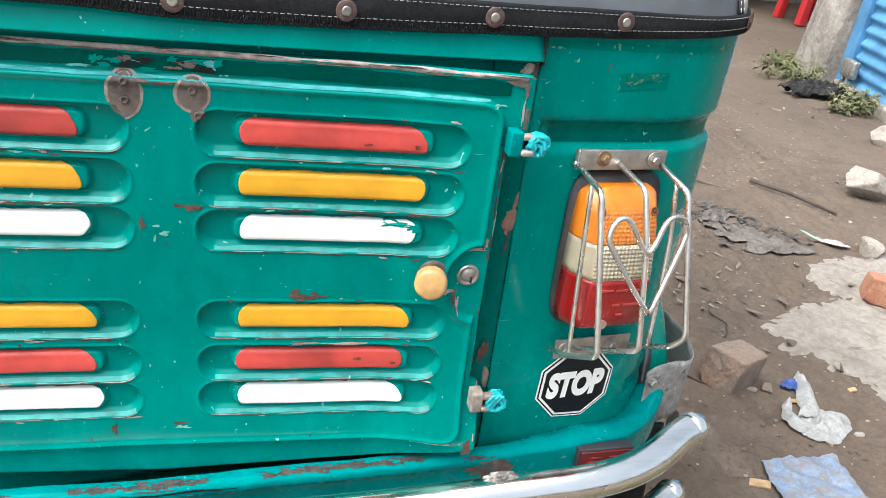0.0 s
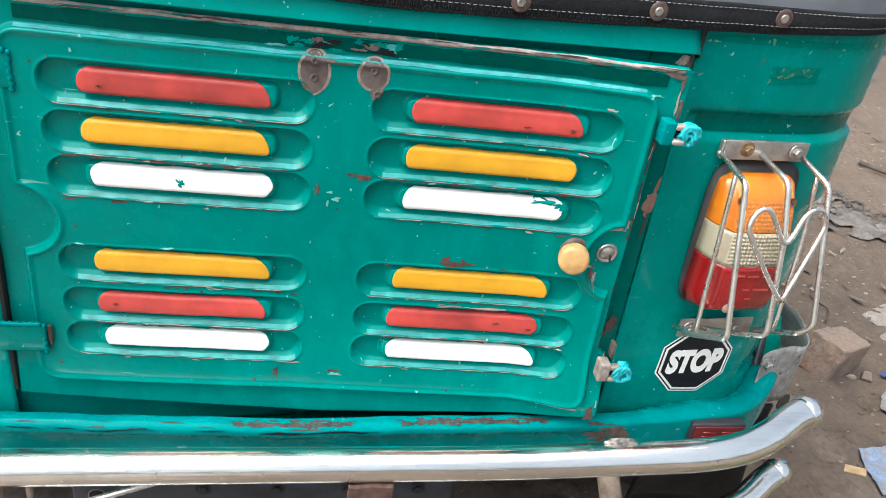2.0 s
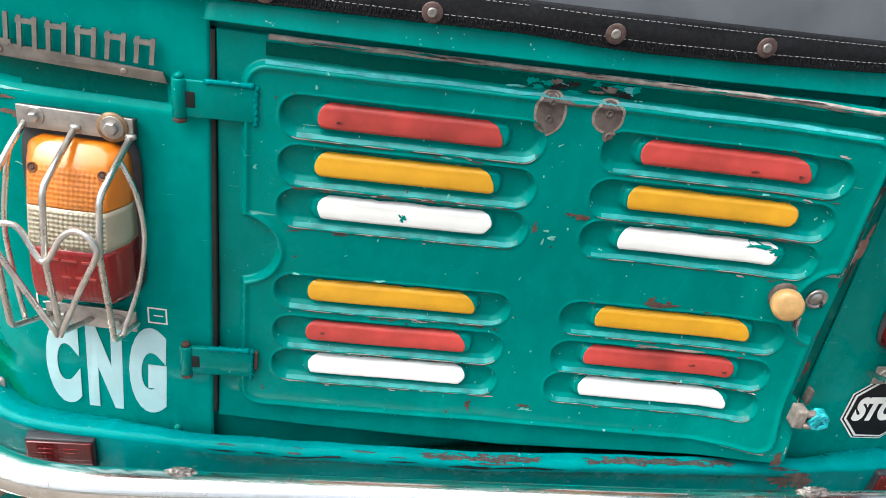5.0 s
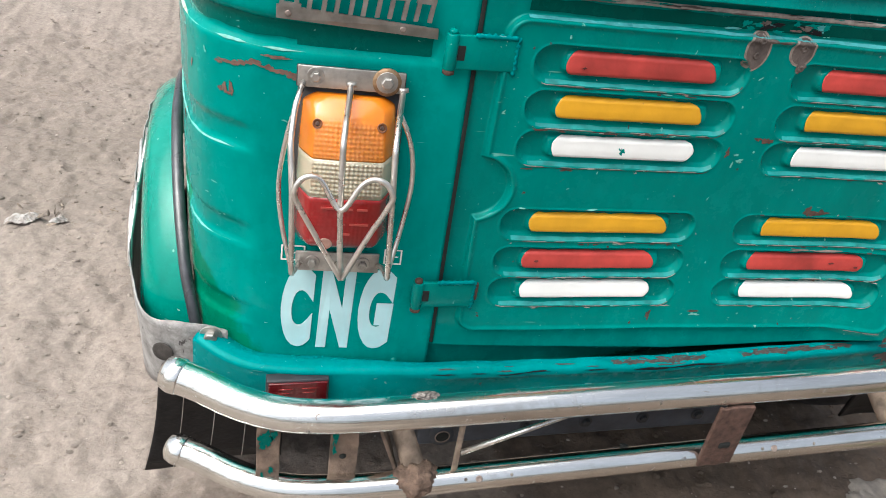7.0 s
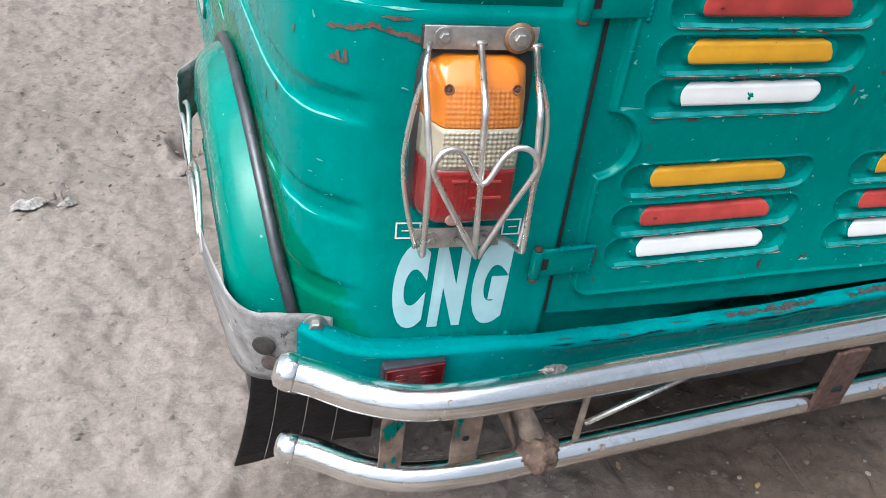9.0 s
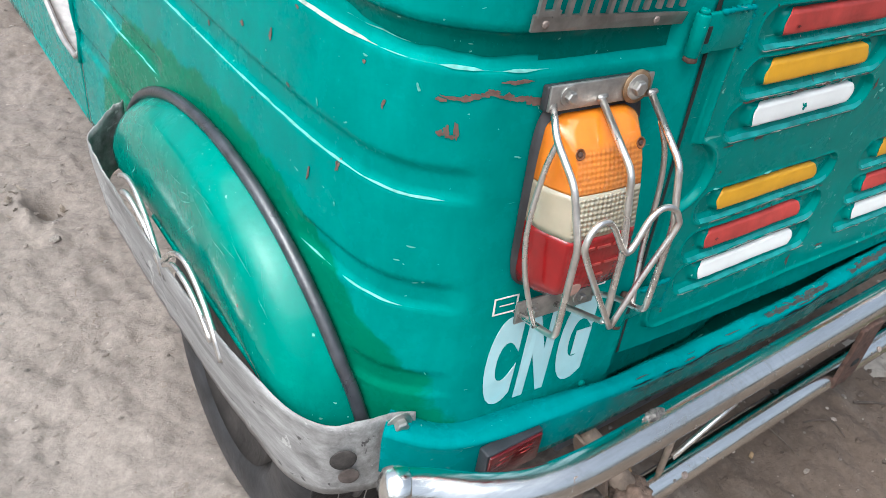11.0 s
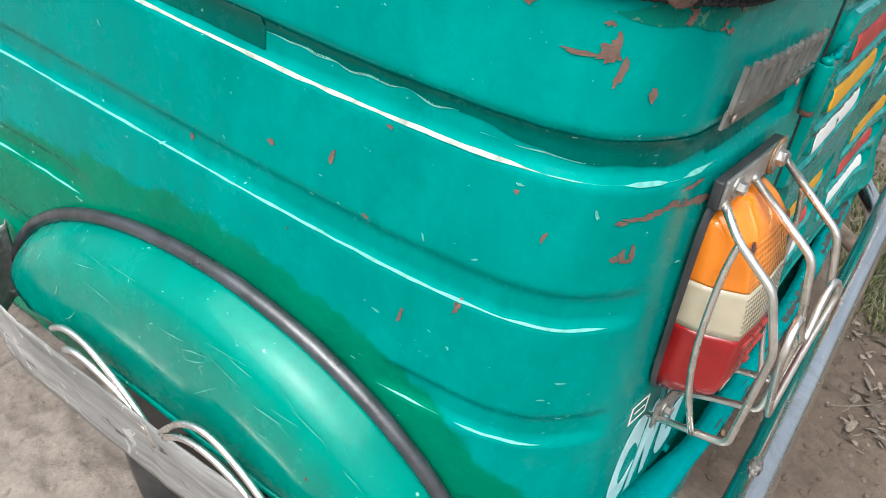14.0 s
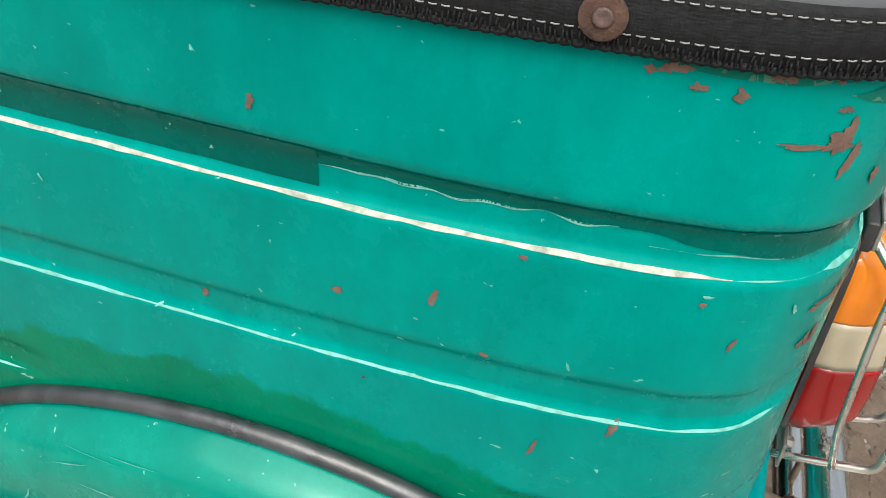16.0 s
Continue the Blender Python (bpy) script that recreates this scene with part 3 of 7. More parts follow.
def groove(z, lo, hi, deep):
    """A pressed band: a sharp lower edge and a softer upper one."""
    return -deep * smoothstep(lo - 0.0035, lo + 0.0035, z) * (1 - smoothstep(hi - 0.007, hi + 0.004, z))


def rise_of(s):
    """The pressed lines climb a little towards the front."""
    return 0.010 * smoothstep(0.66, 1.15, s)


def relief(s, z):
    z = z - rise_of(s)
    r = groove(z, 0.741, 0.768, 0.0065) * smoothstep(0.335, 0.345, s)
    fade = smoothstep(0.500, 0.530, s)
    r += groove(z, 0.634, 0.660, 0.0045) * fade
    r += groove(z, 0.525, 0.551, 0.0045) * fade * (1 - smoothstep(0.66, 0.70, s) * (1 - smoothstep(1.015, 1.035, s)))
    r += groove(z, 0.425, 0.450, 0.0035) * fade * (1 - smoothstep(0.59, 0.62, s) * (1 - smoothstep(1.1, 1.15, s)))
    r += 0.0012 * noise.noise((s * 9, z * 9, 2.0))
    return r


def skin(side):
    def f(s, z, w=0.0):
        x, y, nx, ny = plan_at(s)
        k = relief(s, z) + w
        return settle((side * (x + nx * k), y + ny * k, z))
    return f


zs = list(np.arange(0.36, 0.852, 0.0033))


def skin_low(side):
    f = skin(side)

    def g(s, z):
        low = 0.36 - 0.065 * smoothstep(0.54, 0.60, s)
        return f(s, z if z > 0.40 else 0.40 - (0.40 - z) * (0.40 - low) / 0.04)
    return g



for side, start in ((-1, 0.3075), (1, 0.3286)):
    us = list(np.arange(start, 0.78, 0.004)) + list(np.arange(0.78, 1.40, 0.02))
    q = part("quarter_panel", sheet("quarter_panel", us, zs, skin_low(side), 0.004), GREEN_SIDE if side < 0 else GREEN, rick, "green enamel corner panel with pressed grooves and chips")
    m = q.modifiers.new("thick", "SOLIDIFY")
    m.thickness, m.offset = 0.0016, 1 if side < 0 else -1

for side in (-1, 1):
    def sill_wall(y, v, side=side):
        top = 0.395 + 0.045 * smoothstep(0.96, 1.10, y) + 0.02 * smoothstep(0.90, 0.862, y)
        return (side * (0.589 + 0.001 * math.sin(y * 9)), y, 0.295 + (top - 0.295) * v)
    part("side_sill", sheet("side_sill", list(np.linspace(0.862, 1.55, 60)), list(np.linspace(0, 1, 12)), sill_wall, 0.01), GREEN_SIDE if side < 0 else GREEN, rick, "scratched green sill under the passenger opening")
    part("sill_edge", tube([Vector(sill_wall(y, 1.0)) for y in np.linspace(0.865, 1.55, 40)], 0.0045, 8), ALU, rick, "worn white edge of the sill")
    part("floor_plate", sheet("floor_plate", list(np.linspace(0.22, 0.580, 12)), list(np.linspace(0.885, 1.55, 20)), lambda x, y, side=side: (side * x, y, 0.388 + 0.045 * smoothstep(0.96, 1.10, y)), 0.01), ALU, rick, "blue-grey metal floor plate of the cabin")
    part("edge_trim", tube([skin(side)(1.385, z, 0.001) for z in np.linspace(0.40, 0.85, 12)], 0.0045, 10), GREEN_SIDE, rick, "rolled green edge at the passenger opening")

# inner shell closes the body behind the tailgate
part("inner_shell", box(-0.49, 0.49, 0.05, 0.88, 0.36, 0.84), DARK, rick, smooth=False)

# rail over the tailgate, and the frame behind its edges
part("top_rail", sheet("top_rail", list(np.linspace(-0.31, 0.3270, 70)), list(np.linspace(0.800, 0.8195, 6)) + list(np.linspace(0.8205, 0.852, 34)), lambda x, z: settle((x, rear_y(x) + 0.008 - 0.0165 * smoothstep(0.8205, 0.8232, z) + 0.42 * max(0.0, z - 0.8240) + 0.0008 * noise.noise((x * 12, z * 12, 0)), z)), 0.02), GREEN, rick)
part("rail_seam", settled(box(0.3266, 0.3288, -0.0175, 0.004, 0.8195, 0.850, 0.0003)), SEAM, rick, "dark seam beside the rail")
part("frame_sill", sheet("frame_sill", list(np.linspace(-0.33, 0.345, 60)), list(np.linspace(0.355, 0.44, 12)), lambda x, z: (x, rear_y(x) + float(np.interp(x, [-0.33, -0.16, 0.0, 0.2], [0.006, 0.014, 0.040, 0.050])), z), 0.01), GREEN, rick, "green sill behind the tailgate's lower edge")
part("door_post", settled(box(0.285, 0.3284, -0.0098, 0.02, 0.38, 0.83, 0.002)), POSTGREEN, rick, "darker green door post beside the tailgate")
# added strip: the dark of the gap beside the tailgate, painted near black
part("door_gap_strip", settled(box(-0.3070, -0.3030, -0.0135, 0.004, 0.408, 0.814, 0.0006)), SEAM, rick, "added black strip in place of the shaded gap beside the tailgate")
# near-black post behind that gap, dark by its colour
part("door_post", settled(box(-0.325, -0.29, 0.006, 0.02, 0.38, 0.83, 0.002)), SEAM, rick)

# ---- tailgate ----


def door_y(x, z):
    y = float(np.interp(x, [-0.31, -0.2, 0, 0.2, 0.3, 0.34], [-0.0125, -0.018, -0.0235, -0.032, -0.045, -0.049]))
    return y - 0.010 * smoothstep(0.2, 0.3, x) * smoothstep(0.5, 0.42, z)


def door_lean(z):
    return float(np.interp(z, [0.40, 0.44, 0.50, 0.57, 0.82], [-0.003, 0.0, 0.006, 0.010, 0.012]))


def rounded(x, z, x0, x1, z0, z1, r):
    """Distance inside (minus) or outside a rounded rectangle."""
    cx, cz, hx, hz = (x0 + x1) / 2, (z0 + z1) / 2, (x1 - x0) / 2 - r, (z1 - z0) / 2 - r
    dx, dz = abs(x - cx) - hx, abs(z - cz) - hz
    return math.hypot(max(dx, 0), max(dz, 0)) + min(max(dx, dz), 0) - r


ROWS_Z = [(0.7515, RED), (0.7065, YELLOW), (0.6645, WHITE), (0.5745, YELLOW), (0.5270, RED), (0.4860, WHITE)]
COLS_X = [-0.134, 0.147]


def emboss(x, z):
    """How far the pressed sheet stands proud of the door's plane."""
    d = rounded(x, z, -0.281, 0.291, 0.428, 0.795, 0.022)
    d = max(d, 0.034 - math.hypot((x + 0.286) * 0.9, z - 0.616), 0.030 - math.hypot(x - 0.290, (z - 0.618) * 0.8))
    h = 0.0055 * (1 - smoothstep(-0.0032, 0.0005, d))
    h += 0.0022 * math.exp(-((d + 0.0045) / 0.0026) ** 2)
    for cx in COLS_X:
        if abs(x - cx) > 0.13:
            continue
        for cz, _ in ROWS_Z:
            if abs(z - cz) < 0.026:
                e = rounded(x, z, cx - 0.1145, cx + 0.1145, cz - 0.0190, cz + 0.0185, 0.0175)
                low = smoothstep(0.004, -0.008, z - cz)
                h -= 0.0068 * (1 - min(1.0, max(0.0, (e + 0.0014 + 0.0056 * low) / (0.0016 + 0.0054 * low))))
                h += 0.0009 * math.exp(-((e - 0.0012) / 0.0011) ** 2)
                s = rounded(x, z, cx - 0.086, cx + 0.086, cz - 0.0112, cz + 0.0145, 0.010)
                h += 0.0056 * (1 - smoothstep(-0.0042, 0.0006, s)) + 0.0012 * (1 - smoothstep(0.0, 0.012, z - cz + 0.002)) * (1 - smoothstep(-0.004, 0.0, s))
    return h + 0.0009 * noise.noise((x * 14, z * 14, 7.0))


def door_bottom(x):
    return float(np.interp(x, [-0.31, 0.0, 0.2, 0.31], [0.405, 0.394, 0.403, 0.420]))


def door_point(x, v, w=0.0):
    zb = door_bottom(x)
    z = zb + (0.815 - zb) * v
    # the outer flange is cut back between the two latches
    edge = 0.3125 - 0.0160 * smoothstep(0.758, 0.750, z) + 0.0110 * smoothstep(0.503, 0.495, z)
    if x > 0.288:
        x = 0.288 + (x - 0.288) * (edge - 0.288) / 0.0205
    return door_at(x, z, w)


def door_at(x, z, w=0.0):
    return settle((x, door_y(x, z) - emboss(x, z) - w, z), door_lean(z))


gate = part("tailgate", sheet("tailgate", list(np.arange(-0.302, 0.3085, 0.0014)), list(np.linspace(0, 1, 420)), door_point, 0.014), GREEN, rick, "green enamel tailgate with twelve pressed louvres")
rnd = random.Random(4)
for cx in COLS_X:
    for cz, mat in ROWS_Z:
        h0, h1 = cz - 0.0105, cz + 0.0138
        lo, hi = cx - 0.081 + rnd.uniform(-0.003, 0.003), cx + 0.082 + rnd.uniform(-0.003, 0.003)
        ph = rnd.uniform(0, 9)

        def stripe(u, v, lo=lo, hi=hi, h0=h0, h1=h1, ph=ph):
            end = 0.0125 * (1 - math.sqrt(max(0, 1 - (2 * v - 1) ** 2)))
            a = lo + end * 0.8 + 0.0012 * noise.noise((v * 2.0, ph, 1))
            b = hi - end - 0.005 * (v if ph < 4.5 else 1 - v) + 0.0016 * noise.noise((v * 2.2, ph, 5)) + 0.0006 * noise.noise((v * 7, ph, 8))
            x = a + (b - a) * u
            tip = smoothstep(0.0, 0.05, u) * smoothstep(1.0, 0.95, u)
            rag = noise.noise((x * 40 + ph, v * 2, 0)) + 0.6 * noise.noise((x * 130 + ph, v * 3, 2))
            z = h0 + (h1 - h0) * v + 0.0009 * rag * tip
            return door_at(x, z, 0.0011)
        part("painted_stripe", sheet("painted_stripe", list(np.linspace(0, 1, 110)), list(np.linspace(0, 1, 14)), stripe, 0.0005), mat, gate)

# bare strip along the door's upper edge
part("worn_edge", sheet("worn_edge", list(np.linspace(-0.26, 0.305, 90)), [0, 1], lambda x, v: door_at(x, 0.8118 + 0.0042 * v + 0.0008 * noise.noise((x * 30, v, 2)), 0.0008), 0.002), PALEPRIMER, gate)

# twin hook plates near the top, lock, knob
def bare_disc(name, hx, hz, rx, up, down, mat, parent, w, label=""):
    """A worn bare area, pear-shaped, lying on the pressed sheet."""
    def f(a, r):
        k = 1 + 0.07 * noise.noise((math.cos(a) * 2 + hx * 90, math.sin(a) * 2, rx * 99))
        u, v = rx * k * r * math.cos(a), (up if math.sin(a) > 0 else down) * k * r * math.sin(a)
        return door_at(hx + u, hz + v, w)
    return part(name, sheet(name, list(np.linspace(0, 2 * math.pi, 41)), list(np.linspace(0.001, 1, 8)), f), mat, parent, label)


for hx, up, down, holes in ((-0.0200, 0.0150, 0.0210, (0.008, -0.0075)), (0.0310, 0.0130, 0.0125, (0.003, -0.0170))):
    ob = bare_disc("hook_plate", hx, 0.7825, 0.0118, up, down, PRIMER, gate, 0.0010, "bare rusty hook plate with two screws")
    bare_disc("bare_rim", hx, 0.7825, 0.0143, up + 0.0016, down + 0.0024, RIMTAN, ob, 0.0006)
    if holes[1] < -0.015:
        bare_disc("washer", hx + 0.004, 0.7825 + holes[1], 0.0060, 0.0060, 0.0060, PRIMER, ob, 0.0014)
    for k, dz in enumerate(holes):
        sx0 = hx + (0.004 if dz < -0.015 else 0.0)
        part("screw", lathe([(0.0036, 0), (0.0034, 0.0012), (0.0018, 0.0016), (0.0016, 0.0008)], door_at(sx0, 0.7825 + dz, 0.0010), (0, -1, 0), 12), PRIMER, ob)
knob_base, knob_axis = door_at(0.2440, 0.6262, -0.001), (-0.30, -1, 0.14)
knob = part("knob", lathe([(0.0092, 0), (0.0088, 0.006), (0.0098, 0.012), (0.0138, 0.0160), (0.0151, 0.0185), (0.0152, 0.0270), (0.0142, 0.0298), (0.0115, 0.0312), (0.001, 0.0316)], knob_base, knob_axis, 28), WOOD, gate, "pale varnished wooden knob")
part("collar", lathe([(0.0150, 0), (0.0150, 0.0022), (0.0125, 0.0034), (0.0096, 0.0036)], knob_base, (0, -1, 0), 20), PRIMER, knob, "dark rusty collar")
lock = part("lock", lathe([(0.0112, 0), (0.0112, 0.0016), (0.0100, 0.0030), (0.0086, 0.0030), (0.0078, 0.0012), (0.0066, 0.0012), (0.0060, 0.0026), (0.0005, 0.0028)], door_at(0.279, 0.6255, 0.0005), (0, -1, 0), 24), STEEL, gate, "round zinc door lock")
part("keyhole", settled(box(0.2783, 0.2797, -0.0548, -0.0520, 0.6225, 0.6285), door_lean), DARK, lock)

# hinges
for hz in (0.757, 0.483):
    y0 = -0.016 + lean_of(0.3, hz)
    hz = hz - lean_of(0.3, hz) * 0.36
    hinge = part("hinge", box(-0.334, -0.268, y0 - 0.006, y0 - 0.001, hz - 0.0165, hz + 0.0165, 0.0015), GREEN, rick, "green painted strap hinge")
    part("knuckle", lathe([(0.0005, -0.0175), (0.0055, -0.0172), (0.0062, -0.0160), (0.0062, 0.0160), (0.0055, 0.0172), (0.0005, 0.0175)], (-0.3315, y0 - 0.004, hz), (0, 0, 1), 18), GREEN, hinge)
    part("slot", box(-0.3265, -0.3185, y0 - 0.0068, y0 - 0.004, hz - 0.0075, hz + 0.0065, 0.0008), DARK, hinge)
    part("hinge_pin", lathe([(0.0045, 0), (0.0042, 0.003), (0.002, 0.0045)], (-0.3315, y0 - 0.004, hz + 0.0172), (0, 0, 1), 12), RUST if hz < 0.6 else GREEN, hinge)
    part("rusty_end", lathe([(0.0056, 0.0), (0.0058, 0.004), (0.003, 0.0055)], (-0.3315, y0 - 0.004, hz - 0.0170), (0, 0, -1), 14), RUST, hinge)
    part("weld_bead", tube([(-0.2685 + 0.0010 * math.sin(k * 33), y0 - 0.0045, hz + 0.0165 - 0.036 * k) for k in np.linspace(0, 1, 16)], lambda q: 0.0022 + 0.0009 * math.sin(q * 41), 6), TURQUOISE, hinge)
    part("rust_edge", box(-0.2660, -0.2623, y0 - 0.0030, y0 + 0.002, hz - 0.010, hz + 0.012, 0.0008), RUST, hinge)
    part("weld_bead", tube([(-0.270 - 0.0405 * k + 0.0, y0 - 0.0055 + 0.0012 * math.sin(k * 40), hz + 0.0165) for k in np.linspace(0, 1, 14)], lambda s: 0.0026 + 0.0009 * math.sin(s * 37), 6), TURQUOISE, hinge)
# latches with twine
for lx, lz in ((0.306, 0.762), (0.308, 0.487)):
    upper = lz > 0.6
    la = part("latch", box(lx - 0.014, lx - 0.002, -0.062, -0.046, lz - 0.0115, lz + 0.0115, 0.002), TURQUOISE if upper else RIMTAN, rick, "bent metal latch, painted over and chipped" if upper else "bent bare metal latch, worn and rusty")
    part("slot", box(lx - 0.004, lx + 0.006, -0.058, -0.050, lz - 0.0045, lz + 0.0045), DARK, la)
    part("prong", box(lx - 0.003, lx + 0.010, -0.0625, -0.054, lz + 0.0040, lz + 0.0092, 0.0018), BARE, la, "bare metal prong")
    part("prong", box(lx - 0.003, lx + 0.009, -0.0640, -0.054, lz - 0.0100, lz - 0.0042, 0.0022), ALU if upper else BARE, la, "bare metal prong")
    pts = []
    for k in range(11):
        a = rnd.uniform(0, 6.28)
        pts += [(lx + 0.012 + 0.006 * math.cos(a + b) + 0.004 * rnd.uniform(-1, 1), -0.058 + 0.005 * math.sin(b * 1.3 + k), lz + 0.009 * math.sin(a + b)) for b in np.linspace(0, 6, 14)]
    bm = tube(pts, 0.0021, 6)
    part("twine_knot", bm, LATEX, la, "turquoise twine tied round the latch")
    part("hasp_tip", box(lx + 0.0015, lx + 0.0055, -0.046, -0.036, lz + 0.008, lz + 0.027, 0.0012), PRIMER, la)
    la.location = (0, 0.011, -0.004) if lz > 0.6 else (0, 0, 0)

def blotch(x0, z0, rx, rz, seed, mat, place, parent, name="rust_patch", rough=0.5, tilt=0.0, n=36):
    pts = []
    for k in range(n):
        a = 2 * math.pi * k / n
        r = 1 + rough * noise.noise((math.cos(a) * 1.6 + seed, math.sin(a) * 1.6, seed)) + rough * 0.7 * noise.noise((math.cos(a) * 4 + seed, math.sin(a) * 4, 2.0))
        u, v = rx * r * math.cos(a), rz * r * math.sin(a)
        c, q = math.cos(tilt), math.sin(tilt)
        pts.append((x0 + u * c - v * q, z0 + u * q + v * c))
    return part(name, outline_slab(pts, 0.0003, place), mat, parent, smooth=False)


# ---- apron lip under the tailgate ----


def lip(s, v):
    x = math.copysign(1, s) * float(np.interp(abs(s), RUN, PX))
    px, py, nx, ny = plan_at(abs(s))
    sx = math.copysign(1, s)
    prof = [(0.0125, 0.372), (0.0145, 0.3825), (0.0200, 0.3882), (0.0275, 0.3885), (0.0325, 0.3850), (0.0330, 0.3800), (0.0295, 0.3745), (0.0265, 0.3640), (0.0240, 0.338)]
    flat = smoothstep(0.24, 0.38, abs(s))
    prof = prof[:5] + [(a + (0.0325 - a) * flat, b) for a, b in prof[5:]]
    k = v * (len(prof) - 1)
    i = min(int(k), len(prof) - 2)
    o = prof[i][0] + (prof[i + 1][0] - prof[i][0]) * (k - i)
    z = prof[i][1] + (prof[i + 1][1] - prof[i][1]) * (k - i)
    curl = smoothstep(0.47, 0.57, abs(s)) if s < 0 else smoothstep(0.525, 0.568, s)
    o -= 0.0150 * smoothstep(0.33, 0.44, abs(s)) * smoothstep(0.36, 0.0, v)
    dent = 0.003 * noise.noise((s * 5, 1.0, 0.0)) + 0.0015 * noise.noise((s * 21, v * 2, 4.0))
    rise = float(np.interp(s, [-0.55, -0.4, -0.1, 0.2, 0.35, 0.5], [0.002, 0.004, 0.010, 0.011, 0.0100, 0.0075])) * (1 - 0.3 * v) + (0.017 if s < 0 else 0.020) * curl * curl * (1 - v * 0.35) + 0.004 * smoothstep(-0.1, 0.3, s) + 0.004 * smoothstep(0.40, 0.45, s) * smoothstep(0.50, 0.46, s) * (1 - v * 0.6)
    return (sx * (px + nx * o), py + ny * o + dent, z + rise + dent * 0.4)


part("apron_lip", sheet("apron_lip", list(np.linspace(-0.555, 0.568, 240)), list(np.linspace(0, 1, 29)), lip), TURQUOISE, rick, "turquoise painted rolled apron lip, chipped and rusty").modifiers.new("thick", "SOLIDIFY").thickness = 0.002
def lip_gap_sheet(s, v):
    px, py, nx, ny = plan_at(abs(s))
    o = -0.06 + 0.086 * v
    return (math.copysign(1, s) * (px + nx * o), py + ny * o, 0.353 + 0.004 * noise.noise((s * 8, v, 3)))


# added sheet closing the gap; its dark green is the gap's shade
part("apron_gap_sheet", sheet("apron_gap_sheet", list(np.linspace(-0.53, 0.53, 120)), list(np.linspace(0, 1, 6)), lip_gap_sheet), DARKGREEN, rick, "added dark green sheet, coloured as the shade behind the apron lip")
for px0 in (-0.345, 0.362):
    part("stub_bolt", tube([(px0, 0.0, 0.3845), (px0, -0.018, 0.3835)], 0.0042, 12), GREEN, rick)
for sx in (-1, 1):
    rx, rz = (-0.456, -0.003) if sx < 0 else (0.4730, 0.0090)
    ref = part("reflector", box(rx - 0.034, rx + 0.034, -0.0435, -0.030, 0.349 + rz, 0.389 + rz, 0.002), BLACK, rick, "dark red rectangular reflector")
    part("reflector_lens", box(rx - 0.0318, rx + 0.0318, -0.0460, -0.040, 0.351 + rz, 0.3868 + rz, 0.0012), REFLECTOR, ref)
    for u0, u1, zz in ((-0.020, -0.006, 0.378), (0.004, 0.020, 0.3785), (-0.022, -0.008, 0.372), (0.006, 0.018, 0.3725)):
        part("marking_bar", box(rx + u0, rx + u1, -0.0464, -0.0455, zz + rz, zz + 0.0014 + rz), REDLENS, ref)

# ---- bumpers ----


def pipe_run(heights, y, xe, ye):
    """Centre line of a bumper pipe; heights are rows of x and z."""
    half = [(0.0, y), (0.2, y), (0.36, y), (0.425, y + 0.002), (0.475, y + 0.010), (0.52, y + 0.028), (0.56, (y + ye) / 2 + 0.02), (xe, ye)]
    hx, hz = [p[0] for p in heights], [p[1] for p in heights]
    return [(a, b, float(np.interp(a, hx, hz))) for a, b in [(-a, b) for a, b in half[::-1]][:-1] + half]


UPPER = [(-0.588, 0.394), (-0.56, 0.389), (-0.52, 0.384), (-0.475, 0.381), (-0.36, 0.382), (-0.11, 0.3855), (0.2, 0.391), (0.36, 0.399), (0.425, 0.4015), (0.475, 0.404), (0.52, 0.406), (0.56, 0.409), (0.59, 0.412)]
LOWER = [(-0.588, 0.281), (-0.52, 0.2745), (-0.475, 0.271), (-0.36, 0.2705), (-0.08, 0.279), (0.25, 0.287), (0.425, 0.293), (0.52, 0.298), (0.59, 0.311)]


def pipe_z(x, heights=UPPER):
    return float(np.interp(x, [p[0] for p in heights], [p[1] for p in heights]))


for heights, y, r in ((UPPER, -0.097, 0.0185), (LOWER, -0.100, 0.0165)):
    pts = smooth_path(pipe_run(heights, y, 0.588, -0.032), 8)
    bar = part("bumper_pipe", tube(pts, r, 24), CHROME, rick, "polished steel bumper pipe with scratches")
    for e, e2 in ((pts[0], pts[2]), (pts[-1], pts[-3])):
        d = (e - e2).normalized()
        part("end_cap", lathe([(r * 1.0, -0.013), (r * 1.07, -0.011), (r * 1.08, -0.003), (r * 1.03, 0.001), (r * 1.0, 0.0015), (r * 0.92, 0.006), (r * 0.6, 0.0095), (r * 0.1, 0.0105)], e, d, 20), CHROME, bar)
    for bx in ((-0.44,) if heights is UPPER else (-0.25, 0.145)):
        part("bolt", lathe([(0.0042, 0), (0.0042, 0.0008), (0.0030, 0.0014), (0.0022, 0.0006)], (bx, y - r * 0.8 + (0.0055 if bx < -0.4 else 0), pipe_z(bx, heights) + r * 0.6), (0, -0.8, 0.6), 12), BARE, bar)
for wx in (-0.324, 0.330):
    bm = bmesh.new()
    bmesh.ops.create_icosphere(bm, subdivisions=4, radius=1)
    for v in bm.verts:
        k = 1 + 0.35 * noise.noise(v.co * 2.5 + Vector((wx, 0, 0)))
        k += 0.30 * noise.noise(v.co * 8) + 0.2 * noise.noise(v.co * 19)
        big = 1.0 if wx < 0 else 1.35
        v.co = Vector((wx + v.co.x * 0.0135 * big * k, -0.092 + v.co.y * 0.006 * k, pipe_z(wx) + 0.0170 + v.co.z * 0.0044 * big * k))
    part("weld_blob", bm, WELDM, rick, "rough silvery weld blob")

